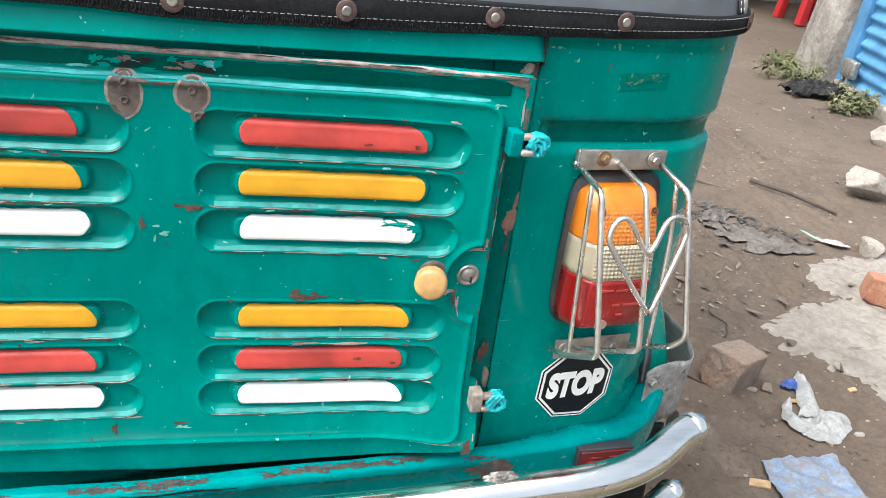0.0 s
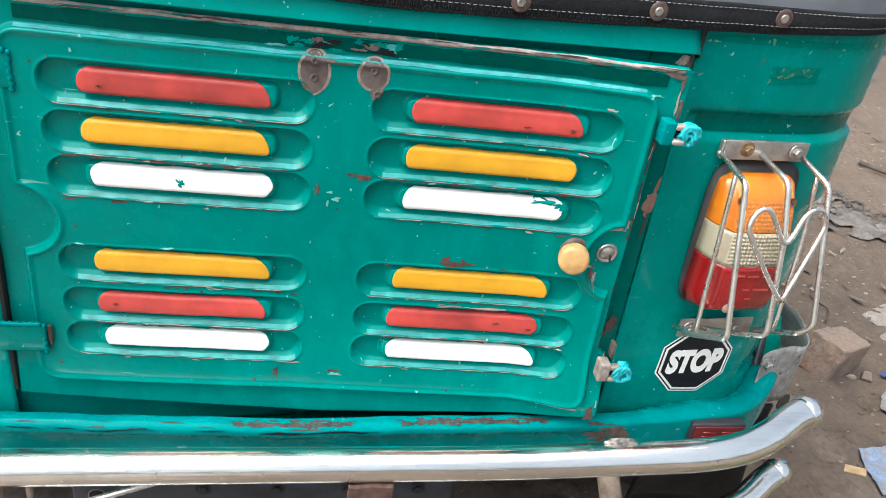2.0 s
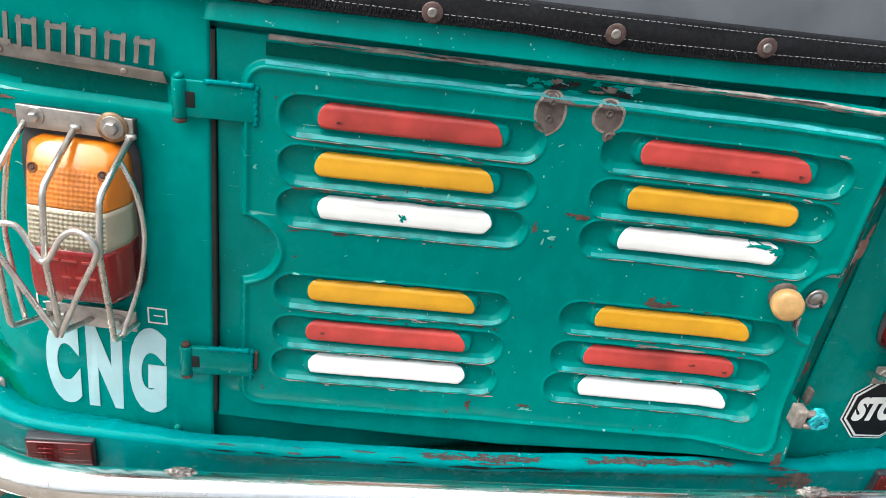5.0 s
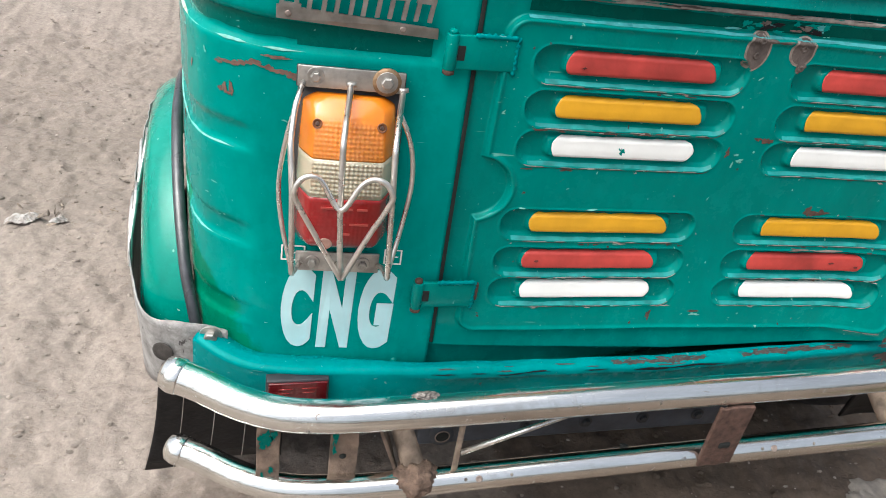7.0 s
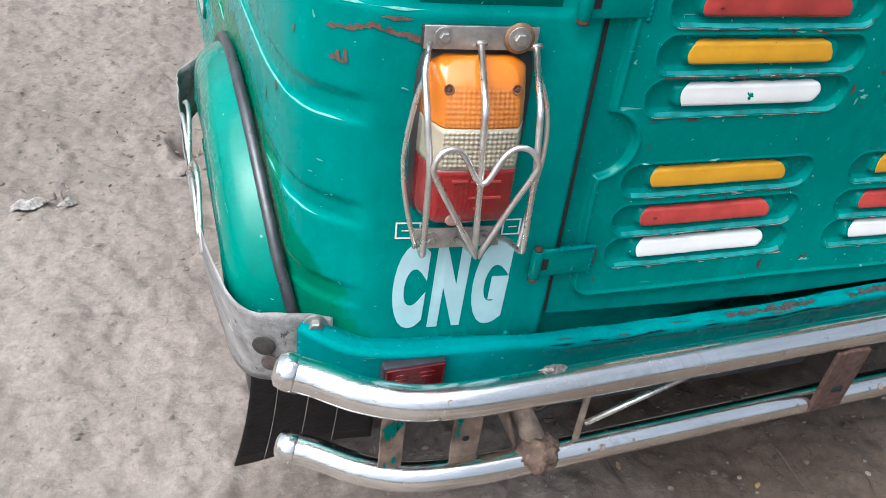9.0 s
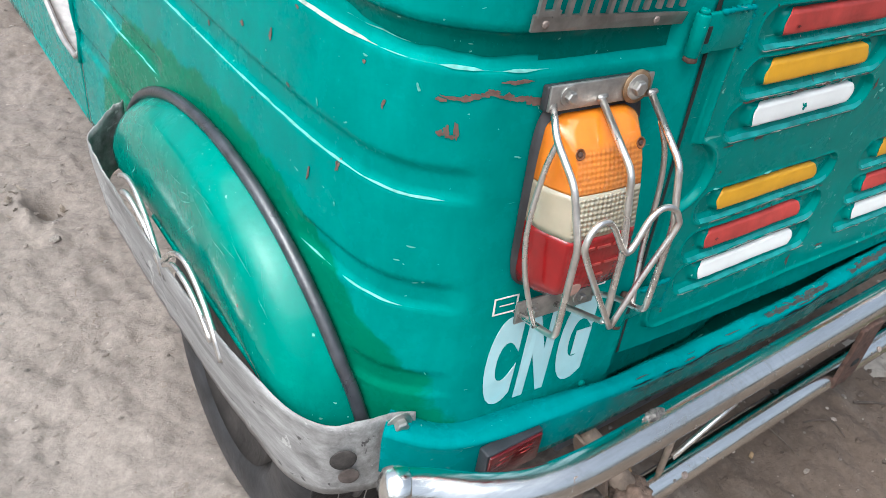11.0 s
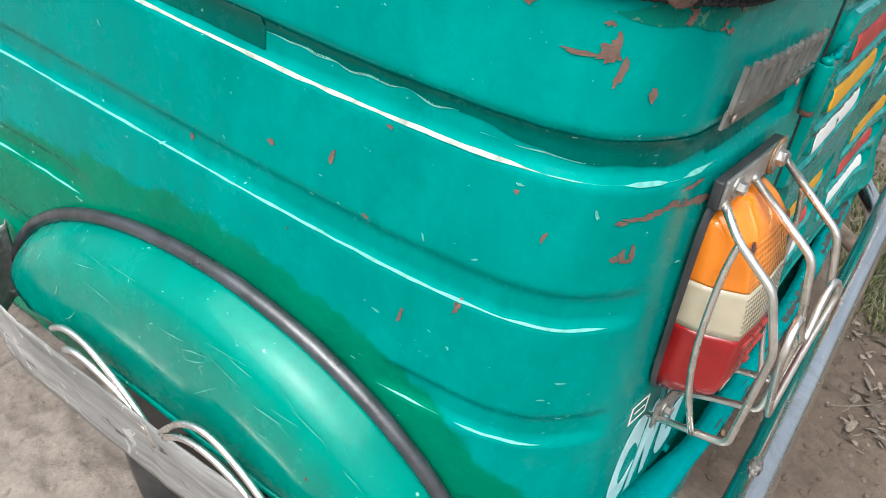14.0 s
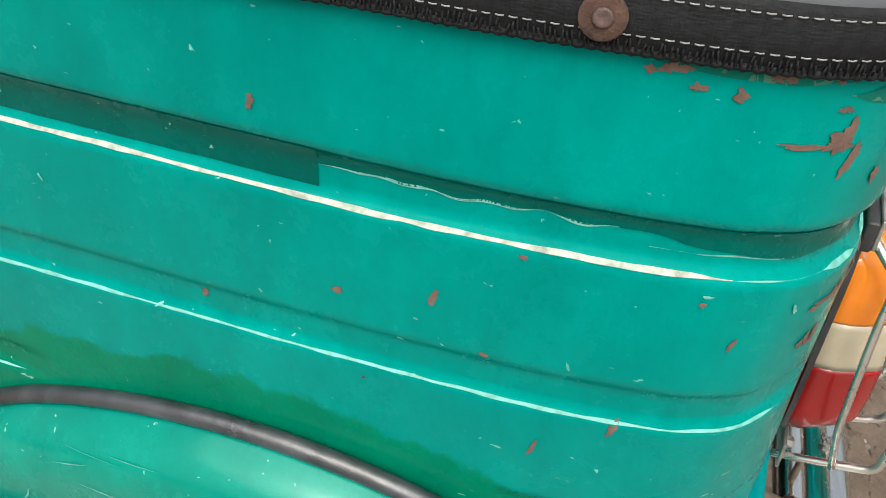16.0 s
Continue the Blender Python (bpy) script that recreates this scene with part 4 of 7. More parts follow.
hole = Vector((-0.056, -0.0885, pipe_z(-0.056, LOWER) + 0.0122))
part("pipe_hole", lathe([(0.0062, 0), (0.0056, 0.0016), (0.0030, 0.0018), (0.0005, 0.0016)], hole, (0.1, 0.35, 0.94), 7), DARK, rick, "near-black disc for a jagged hole rusted through the pipe")
for k, wx in enumerate((-0.266, -0.210, 0.128, 0.205)):
    part("weld_spatter", lathe([(0.0022, 0), (0.0019, 0.0007), (0.0008, 0.0012)], (wx, -0.1125, pipe_z(wx, LOWER) + 0.0105), (0.2 * math.sin(k), -0.7, 0.7), 7), WELDM, rick)

# struts, straps and tubes between the bumpers
for tx, half in ((-0.4885, 0.0125), (-0.4065, 0.0155)):
    bm = box(tx - half, tx + half, -0.088, -0.084, 0.262, 0.366, 0.001)
    bmesh.ops.subdivide_edges(bm, edges=list(bm.edges), cuts=5, use_grid_fill=True)
    for v in bm.verts:
        v.co.x += 0.0012 * noise.noise(v.co * 60)
        v.co.y += 0.0012 * noise.noise(v.co * 34)
    strap = part("flat_strap", bm, STRAP, rick, "tan painted flat strap, rusty and flaking")
    onstrap = lambda u, v, w: (u, -0.0893 - w, v)
    for k, (du, zz, a, b) in enumerate(((-0.0035, 0.346, 0.0075, 0.012), (0.005, 0.352, 0.0045, 0.007), (0.003, 0.300, 0.0028, 0.006), (-0.006, 0.285, 0.0022, 0.008)) if half < 0.014 else ((-0.0105, 0.343, 0.0030, 0.013), (-0.011, 0.322, 0.0018, 0.006))):
        blotch(tx + du, zz, a, b, tx * 60 + k, POSTGREEN, onstrap, strap, "paint_remnant", 0.8)
    if half > 0.014:
        part("bolt_hole", lathe([(0.0040, 0), (0.0038, 0.0006), (0.0005, 0.0004)], (tx - 0.001, -0.0889, 0.312), (0, -1, 0), 14), DARK, strap)
post = part("bumper_post", tube([(-0.350, 0.06, 0.352), (-0.339, -0.03, 0.325), (-0.324, -0.097, 0.288)], lambda q: 0.0128 + 0.001 * math.sin(q * 20), 16), MUDTUBE, rick, "mud caked steel tube")
bm = bmesh.new()
bmesh.ops.create_icosphere(bm, subdivisions=4, radius=1)
for v in bm.verts:
    k = 1 + 0.25 * noise.noise(v.co * 2.2) + 0.12 * noise.noise(v.co * 7) + 0.10 * noise.noise(v.co * 15)
    v.co = Vector((-0.324 + v.co.x * 0.025 * k, -0.102 + v.co.y * 0.0215 * k, 0.281 + v.co.z * 0.022 * k))
part("weld_lump", bm, MUDLUMP, post, "rough brown lump of mud and weld")
bm = box(-0.369, -0.3645, -0.088, -0.040, 0.278, 0.345, 0.0008)
for v in bm.verts:
    v.co.x += 0.35 * (0.345 - v.co.z)
part("gusset", bm, STRAP, post, "tan gusset plate beside the tube")
part("stay_rod", tube([(-0.277, -0.098, 0.279), (-0.277, -0.096, 0.366)], 0.0038, 8), MUDTUBE, rick)
part("stay_rod", tube([(-0.276, -0.104, 0.320), (-0.145, -0.102, 0.372)], 0.0034, 8), WIRE, rick)
bm = box(0.035, 0.082, -0.118, -0.112, 0.279, 0.376, 0.0015)
bmesh.ops.subdivide_edges(bm, edges=list(bm.edges), cuts=7, use_grid_fill=True)
for v in bm.verts:
    v.co += Vector((0.0022, 0.0016, 0.0020)) * noise.noise(v.co * 70)
bracket = part("rusty_bracket", bm, RUST, rick, "rusty flat bracket joining the pipes")
part("bolt_hole", box(0.053, 0.069, -0.1196, -0.115, 0.309, 0.3185, 0.0025), DARK, bracket)
part("bumper_post", tube([(0.36, 0.05, 0.335), (0.356, -0.03, 0.315), (0.352, -0.097, 0.285)], 0.0135, 14), MUDTUBE, rick, "mud caked steel tube")
cross = part("cross_member", box(-0.285, 0.19, 0.030, 0.065, 0.187, 0.240, 0.004), NAVY, rick, "black steel cross member")
for bx in (-0.13, -0.04, 0.05, 0.14):
    part("bolt", hexbolt((bx, 0.030, 0.212), (0, -1, 0), 0.006), BLACK, cross, smooth=False)
chassis = part("chassis_tube", tube([(-0.253, 0.021, 0.211), (-0.253, 0.5, 0.211)], 0.0165, 20), NAVY, rick)
part("tube_mouth", lathe([(0.0105, 0), (0.0105, 0.0012), (0.0094, 0.0012), (0.0090, 0.0)], (-0.253, 0.0208, 0.211), (0, -1, 0), 24), BARE, chassis, "worn bright rim of the tube mouth")
part("tube_bore", lathe([(0.0094, 0), (0.0092, 0.0004), (0.001, 0.0004)], (-0.253, 0.0208, 0.211), (0, -1, 0), 20), DARK, chassis)
part("underbody", box(-0.5, 0.5, 0.05, 0.88, 0.33, 0.35), DARK, rick, smooth=False)

# ---- fenders, rubber beading, guard skirts, wheels ----
ARC = [math.radians(a) for a in np.linspace(-14, 188, 60)]
FARC = [math.radians(a) for a in np.linspace(2, 156, 60)]


def arch(a, k):
    """A point of the wheel arch, longer to the front; k scales it."""
    c = math.cos(a)
    return 0.320 - (0.270 if c > 0 else 0.335) * k * c, 0.325 + 0.224 * k * math.sin(a)



FP = smooth_path([(0.584, 1.0, 0), (0.599, 0.980, 0), (0.6135, 0.952, 0), (0.6245, 0.912, 0), (0.6305, 0.862, 0), (0.6335, 0.79, 0), (0.634, 0.68, 0), (0.629, 0.54, 0)], 8)
FX, FK, FV = [0.584 + (p.x - 0.584) * 0.94 for p in FP], [p.y for p in FP], list(np.linspace(0, 1, len(FP)))


def skin_x(y):
    """How far out the body's side lies at y."""
    return min(0.584, float(np.interp(y, PY[60:], PX[60:])) + 0.003)


def fender(side):
    def f(a, v):
        low = min(0.97, 0.29 / max(0.2, math.sin(a)))
        k = float(np.interp(v, FV, FK))
        k = k if k > 0.79 else 0.79 - (0.79 - k) / 0.25 * max(0.0, 0.79 - low)
        y, z = arch(a, k)
        x = float(np.interp(v, FV, FX)) - (0.584 - skin_x(y)) * (1 - v) ** 1.5
        return (side * x, y, z)
    return f


def arch_line(side, x, k):
    return [(side * (x - 0.584 + skin_x(arch(a, k)[0])), *arch(a, k)) for a in ARC if a < 2.9]


SKIRT = smooth_path([(0.530, 0.019, 0.407), (0.556, 0.025, 0.412), (0.585, 0.027, 0.416), (0.612, 0.040, 0.412), (0.630, 0.080, 0.406), (0.642, 0.14, 0.410), (0.650, 0.21, 0.411), (0.654, 0.30, 0.410), (0.656, 0.38, 0.411), (0.656, 0.48, 0.409), (0.655, 0.56, 0.408), (0.650, 0.605, 0.414), (0.624, 0.634, 0.426), (0.592, 0.650, 0.438)], 8)
HIGH = smooth_path([(0.547, 0.030, 0.446), (0.564, 0.035, 0.452), (0.588, 0.040, 0.454), (0.618, 0.052, 0.446), (0.640, 0.080, 0.439), (0.646, 0.11, 0.443), (0.650, 0.16, 0.440), (0.654, 0.24, 0.436), (0.656, 0.32, 0.434), (0.656, 0.40, 0.434), (0.656, 0.49, 0.434), (0.648, 0.58, 0.428), (0.622, 0.628, 0.428), (0.592, 0.640, 0.437)], 8)
for side in (-1, 1):
    fe = part("fender", sheet("fender", FARC, list(np.linspace(0, 1, 40)), fender(side)), FENDERGREEN, rick, "bulging green wheel fender with scratches")
    fe.modifiers.new("thick", "SOLIDIFY").thickness = 0.002
    part("rubber_beading", tube(arch_line(side, 0.590, 1.010), 0.0068, 14), BEADM, fe, "black rubber beading strip")
    part("rolled_edge", tube([fender(side)(a, 1.0) for a in FARC[6:-6]], 0.0034, 8), FENDERGREEN, fe, "rolled lower edge of the fender")

    ff = fender(side)
    sr = random.Random(31)
    for k in range(26):
        a0, v0 = sr.uniform(0.7, 2.3), sr.uniform(0.38, 0.80)
        da, dv, wid = sr.uniform(0.05, 0.22), sr.uniform(-0.16, 0.10), sr.uniform(0.0004, 0.0011)

        def line(u, v, a0=a0, v0=v0, da=da, dv=dv, wid=wid):
            p = Vector(ff(a0 + da * u, min(0.98, v0 + dv * u + 0.008 * math.sin(u * 3))))
            c = Vector((side * 0.45, 0.33, 0.30))
            return p + (p - c).normalized() * 0.0016 + Vector((0, 0.4, 0.7)) * wid * v * math.sin(math.pi * min(1, max(0.02, u)))
        part("scratch", sheet("scratch", list(np.linspace(0, 1, 14)), [-1, 1], line), WORN, fe)

    def skirt(i, v, side=side):
        path = SKIRT if side < 0 else HIGH
        p = path[min(int(i), len(path) - 1)]
        f = i / (len(path) - 1)
        tall = (0.094 + 0.012 * smoothstep(0.2, 0.4, f) if side < 0 else 0.088) - 0.020 * smoothstep(0.3, 0.6, f)
        lean = 0.006 * v * smoothstep(0.2, 0.4, f)
        calm = 0.25 + 0.75 * smoothstep(0.2, 0.45, f)
        wob = calm * (0.003 * noise.noise((i * 0.13, v * 1.5, 0)) + 0.0018 * noise.noise((i * 0.5, 0, v)))
        return (side * (p.x - lean + wob), p.y - 0.01 * v * smoothstep(0.25, 0.0, f) + wob, p.z - tall * v + wob)
    sk = part("guard_skirt", sheet("guard_skirt", list(range(len(SKIRT))), list(np.linspace(0, 1, 10)), skirt), SKIRTM, rick, "scuffed grey sheet metal wheel guard")
    sk.modifiers.new("thick", "SOLIDIFY").thickness = 0.0016
    part("bolt", hexbolt((side * (0.548 if side < 0 else 0.555), 0.019 if side < 0 else 0.0285, 0.402 if side < 0 else 0.434), (0.15 * side, -1, 0), 0.0075 if side < 0 else 0.0055, 0.007), STEEL, sk, smooth=False)
    for sx0, sz, sr0 in ((0.600, 0.374, 0.0125), (0.594, 0.350, 0.0100)):
        part("stain_ring", lathe([(sr0, 0), (sr0 * 0.96, 0.0008), (sr0 * 0.7, 0.0005), (sr0 * 0.4, 0.0009), (0.001, 0.0009)], (side * sx0, 0.0265 if sz > 0.36 else 0.0245, sz), (0.4 * side, -1, 0.05), 20), BROWNSCRAPE if sz > 0.36 else PRIMER, sk)
    for row in (((0.647, 0.486, 0.424), (0.645, 0.468, 0.433), (0.644, 0.440, 0.432), (0.647, 0.395, 0.420), (0.6515, 0.352, 0.402), (0.652, 0.340, 0.380)),
                ((0.653, 0.460, 0.419), (0.652, 0.442, 0.424), (0.651, 0.412, 0.419), (0.651, 0.376, 0.408), (0.652, 0.348, 0.392)),
                ((0.653, 0.328, 0.408), (0.648, 0.308, 0.430), (0.645, 0.282, 0.438), (0.645, 0.246, 0.428), (0.648, 0.205, 0.408), (0.648, 0.185, 0.380)),
                ((0.654, 0.322, 0.408), (0.651, 0.300, 0.420), (0.650, 0.270, 0.422), (0.650, 0.235, 0.412), (0.650, 0.205, 0.392))):
        part("wire_hoop", tube(smooth_path([(side * x, y, z + (0.02 if side > 0 else 0)) for x, y, z in row], 6), 0.0032, 8), WIRE, sk)
    wheel = part("wheel", lathe([(0.11, -0.030), (0.125, -0.047), (0.165, -0.052), (0.19, -0.044), (0.205, -0.02), (0.207, 0.02), (0.19, 0.044), (0.165, 0.052), (0.125, 0.047), (0.11, 0.030)], (side * 0.545, 0.315, 0.205), (1, 0, 0), 40), RUBBER, rick, "black worn tyre on a muddy steel rim")
    part("rim", lathe([(0.03, -0.036), (0.06, -0.033), (0.10, -0.038), (0.112, -0.046), (0.112, 0.046), (0.10, 0.038), (0.06, 0.033), (0.03, 0.036)], (side * 0.545, 0.315, 0.205), (1, 0, 0), 32), RIMM, wheel)

    def flap(u, v, side=side):
        return (side * (0.46 + 0.150 * u + 0.026 * v * v * u), 0.055 + 0.006 * math.sin(u * 5) * v + 0.02 * v, 0.345 - (0.208 + 0.004 * u) * v)
    mud = part("mud_flap", sheet("mud_flap", list(np.linspace(0, 1, 30)), list(np.linspace(0, 1, 12)), flap), FLAPM, rick, "black ribbed rubber mud flap")
    mud.modifiers.new("thick", "SOLIDIFY").thickness = 0.004
    for u in (0.3, 0.55, 0.8):
        part("rib", tube([Vector(flap(u, v)) + Vector((0, -0.0028, 0)) for v in np.linspace(0.02, 0.98, 12)], 0.0006, 6), ALU, mud)

# ---- tail lamps with wire guards ----


def lamp_section(z):
    """Half width and depth of the lamp at a height over its middle."""
    w = float(np.interp(z, [-0.063, -0.052, 0.0, 0.05, 0.083], [0.0435, 0.0470, 0.0468, 0.0458, 0.0435]))
    d = float(np.interp(z, [-0.063, -0.056, -0.045, -0.03, -0.005, 0.0315, 0.05, 0.066, 0.072, 0.086], [0.031, 0.0400, 0.0430, 0.0440, 0.0435, 0.0390, 0.0345, 0.0295, 0.0255, 0.0125]))
    return w, d


def lamp_piece(z0, z1, n):
    bm = bmesh.new()
    rings = []
    for z in np.linspace(z0, z1, n):
        w, d = lamp_section(z)
        if z > 0.076:
            w -= 0.006 * ((z - 0.076) / 0.007) ** 2
        pts = [(-w, 0), (-w + 0.0015, -d * 0.38), (-w + 0.0042, -d * 0.56), (-w + 0.0118, -d * 0.93), (-w + 0.0145, -d), (0, -d - 0.0015), (w - 0.0145, -d), (w - 0.0118, -d * 0.93), (w - 0.0042, -d * 0.56), (w - 0.0015, -d * 0.38), (w, 0)]
        rings.append([bm.verts.new((x, y, z)) for x, y in pts])
    for a, b in zip(rings, rings[1:]):
        for k in range(len(a) - 1):
            bm.faces.new((a[k], a[k + 1], b[k + 1], b[k]))
        bm.faces.new((a[-1], a[0], b[0], b[-1]))
    bm.faces.new(rings[0])
    bm.faces.new(rings[-1])
    return bm


def tail_lamp(cx, flip):
    cy = rear_y(cx) - 0.003
    tilt = math.degrees(math.atan2(rear_y(abs(cx) + 0.03) - rear_y(abs(cx) - 0.03), 0.06)) * flip
    lamp = tagged(new("tail_lamp"), "amber, clear and red tail lamp on a black gasket")
    lamp.parent = rick
    z0 = 0.6175 if flip < 0 else 0.6190
    place = pose(cx, cy + lean_of(cx, z0), z0, -2.6, 0, tilt * (1.0 if flip < 0 else 0.8))
    lamp.matrix_local = place
    pts = []
    for k in range(40):
        a = 2 * math.pi * k / 40
        sx, sz = math.cos(a), math.sin(a)
        pts.append((0.0520 * math.copysign(abs(sx) ** 0.35, sx), 0.0850 * math.copysign(abs(sz) ** 0.35, sz) + 0.013))
    part("gasket", outline_slab(pts, 0.0035, lambda u, v, w: (u, -w + 0.001, v)), RUBBER, lamp)
    part("amber_lens", lamp_piece(0.0345, 0.086, 26), AMBER, lamp)
    part("clear_lens", lamp_piece(-0.0025, 0.034, 8), CLEAR, lamp)
    red = part("red_lens", lamp_piece(-0.063, -0.003, 16), REDLENS, lamp)
    for sx, sz in ((-0.0295, 0.0655), (0.0295, 0.0655)):
        w, d = lamp_section(sz)
        part("screw_well", lathe([(0.0046, 0), (0.0044, 0.0006), (0.0034, 0.0003), (0.0030, -0.0004)], (sx, -d - 0.0002, sz), (0, -1, 0.35), 16), WELLM, lamp, "brown recessed screw well")
        part("lens_screw", lathe([(0.0022, 0), (0.0020, 0.0006), (0.0008, 0.0004)], (sx, -d - 0.0002, sz), (0, -1, 0.35), 10), RUST, lamp)
    part("drain_tab", lathe([(0.0075, 0), (0.0070, 0.0006), (0.0045, 0.0008)], (-0.016 if flip < 0 else -0.012, -0.0415, -0.0535), (0, -1, -0.2), 16), PALETAB, red, "worn pale screw tab")
    for x0, x1, zz in ((-0.022, -0.008, -0.0125), (-0.005, 0.008, -0.0128), (0.012, 0.022, -0.0130), (0.006, 0.024, -0.029), (-0.006, 0.002, -0.029), (0.000, 0.007, -0.040)):
        part("marking_bar", box(x0, x1, -0.0462, -0.0420, zz - 0.0009, zz + 0.0009), MARKRED, red, smooth=False)
    return place


def bent(points, r=0.008, steps=5):
    """A bar of straight runs with rounded bends."""
    p = [Vector(a) for a in points]
    out = [p[0]]
    for a, b, c in zip(p, p[1:], p[2:]):
        q = min(r, (a - b).length * 0.45, (c - b).length * 0.45)
        s0, s1 = b + (a - b).normalized() * q, b + (c - b).normalized() * q
        out += [s0 * (1 - k) ** 2 + b * 2 * k * (1 - k) + s1 * k * k for k in (i / steps for i in range(steps + 1))]
    return out + [p[-1]]


def lamp_guard(flip, place):
    """Flat plates bolted above and below the lamp, with welded wires and a heart between."""
    guard = part("lamp_guard", box(-0.0490, 0.0490, -0.0085, -0.0060, 0.0915, 0.1115, 0.0008), STEEL, rick, "bent steel wire lamp guard with heart")
    frame_of = place if flip < 0 else pose(0.4265, rear_y(0.4265) - 0.003 + lean_of(0.4265, 0.629), 0.6285, -2.6, 1.0, 7)
    guard.matrix_local = frame_of
    back = frame_of.inverted()
    part("backing_pad", box(-0.0500, 0.0500, -0.0060, 0.001, 0.0905, 0.1100, 0.0015), RUBBER if flip < 0 else STEEL, guard)
    if flip < 0:
        part("lower_plate", box(-0.043, 0.043, -0.0095, -0.0070, -0.106, -0.083, 0.0008), STEEL, guard)
        low = [(-0.026, -0.0095, -0.095), (0.026, -0.0095, -0.095)]
        part("washer", lathe([(0.0135, 0), (0.0132, 0.0015), (0.008, 0.0017)], (0.032, -0.0087, 0.1022), (0, -1, 0), 24), BRASSY, guard, "rusty round washer")
    else:
        part("lower_plate", box(-0.034, 0.060, -0.0095, -0.0070, -0.1215, -0.0985, 0.0008), STEEL, guard)
        low = [(-0.022, -0.0095, -0.110), (0.036, -0.0095, -0.109)]
    part("bolt", hexbolt((-0.033 if flip < 0 else -0.0235, -0.0085, 0.1030), (0, -1, 0), 0.0046), STEEL if flip < 0 else BRASSY, guard, smooth=False)
    part("bolt", hexbolt((0.032 if flip < 0 else 0.034, -0.0095, 0.1022), (0, -1, 0), 0.0048 if flip > 0 else 0.0060), STEEL, guard, smooth=False)
    for p in low:
        part("bolt", hexbolt(p, (0, -1, 0), 0.0045), STEEL, guard, smooth=False)
    if flip < 0:
        wires = [
            [(-0.462, 0.0005, 0.7150), (-0.4705, -0.018, 0.6970), (-0.4760, -0.0495, 0.6770), (-0.4740, -0.0655, 0.633), (-0.4715, -0.0650, 0.5440), (-0.463, -0.030, 0.529), (-0.4570, -0.006, 0.5190)],
            [(-0.4198, -0.0065, 0.7145), (-0.4310, -0.0600, 0.6830), (-0.4312, -0.0730, 0.6228), (-0.4262, -0.0735, 0.5480), (-0.4215, -0.040, 0.5330), (-0.4200, -0.012, 0.5200)],
            [(-0.3725, -0.0135, 0.7138), (-0.3850, -0.0657, 0.6820), (-0.3850, -0.0780, 0.6340), (-0.3800, -0.0760, 0.5440), (-0.3770, -0.040, 0.5320), (-0.3780, -0.016, 0.5190)]]
        sides = [
            [(-0.4700, -0.0200, 0.6965), (-0.4765, -0.0190, 0.6700), (-0.4830, -0.0220, 0.6220), (-0.4795, -0.0280, 0.5800), (-0.4700, -0.0400, 0.5350)],
            [(-0.3770, -0.0320, 0.7010), (-0.3640, -0.0360, 0.6700), (-0.3590, -0.0390, 0.6320), (-0.3650, -0.0450, 0.5850), (-0.3780, -0.0620, 0.5380)]]
        heart = [(-0.4262, -0.0790, 0.5480), (-0.4500, -0.0745, 0.5905), (-0.4705, -0.0710, 0.6290), (-0.4725, -0.0705, 0.6400), (-0.4670, -0.0695, 0.6500), (-0.4580, -0.0695, 0.6535), (-0.4480, -0.0705, 0.6480), (-0.4312, -0.0770, 0.6228),
                 (-0.4150, -0.0760, 0.6470), (-0.4040, -0.0765, 0.6550), (-0.3935, -0.0790, 0.6530), (-0.3870, -0.0810, 0.6440), (-0.3870, -0.0820, 0.6340), (-0.4050, -0.0800, 0.5950), (-0.4250, -0.0790, 0.5480)]
    else:
        wires = [
            [(0.3805, -0.0050, 0.7250), (0.3835, -0.0600, 0.7190), (0.3935, -0.1050, 0.5700), (0.3820, -0.060, 0.5420), (0.3860, -0.018, 0.5220)],
            [(0.4235, -0.0010, 0.7270), (0.4315, -0.0520, 0.7195), (0.4370, -0.0700, 0.6680), (0.4435, -0.0930, 0.5670), (0.4300, -0.060, 0.5450), (0.4100, -0.015, 0.5200)],
            [(0.4710, 0.0050, 0.7265), (0.4890, -0.0350, 0.7100), (0.4975, -0.0850, 0.5740), (0.4900, -0.075, 0.5580), (0.4780, -0.025, 0.5260)]]
        sides = [
            [(0.3825, -0.0400, 0.7210), (0.3860, -0.0480, 0.6300), (0.3900, -0.0560, 0.5370)],
            [(0.4835, -0.0180, 0.7150), (0.4850, -0.0330, 0.6500), (0.4755, -0.0580, 0.5480)]]
        heart = [(0.4440, -0.0910, 0.6080), (0.4220, -0.0830, 0.6360), (0.3970, -0.0745, 0.6730), (0.3950, -0.0720, 0.6850), (0.3990, -0.0700, 0.6940), (0.4055, -0.0690, 0.6980), (0.4150, -0.0690, 0.6940), (0.4370, -0.0740, 0.6650),
                 (0.4540, -0.0640, 0.6900), (0.4640, -0.0610, 0.6965), (0.4740, -0.0600, 0.6940), (0.4795, -0.0610, 0.6840), (0.4785, -0.0640, 0.6740), (0.4640, -0.0760, 0.6440), (0.4450, -0.0910, 0.6080)]
    for pts in wires:
        part("guard_wire", tube(bent([back @ Vector(p) for p in pts]), 0.0029, 8), WIRE, guard)
        p = back @ Vector(pts[0])
        part("weld_bead", tube([p + Vector((-0.004, 0.0, 0.0008)), p, p + Vector((0.005, 0.0, 0.0015))], lambda k: 0.0034 - 0.0012 * abs(2 * k - 1), 8), STEEL, guard)
    for pts in sides:
        part("side_wire", tube(smooth_path([back @ Vector(p) for p in pts], 6), 0.0024, 8), WIRE, guard)
    part("heart_wire", tube(smooth_path([back @ Vector(p) for p in heart], 5), 0.0027, 8), WIRE, guard)


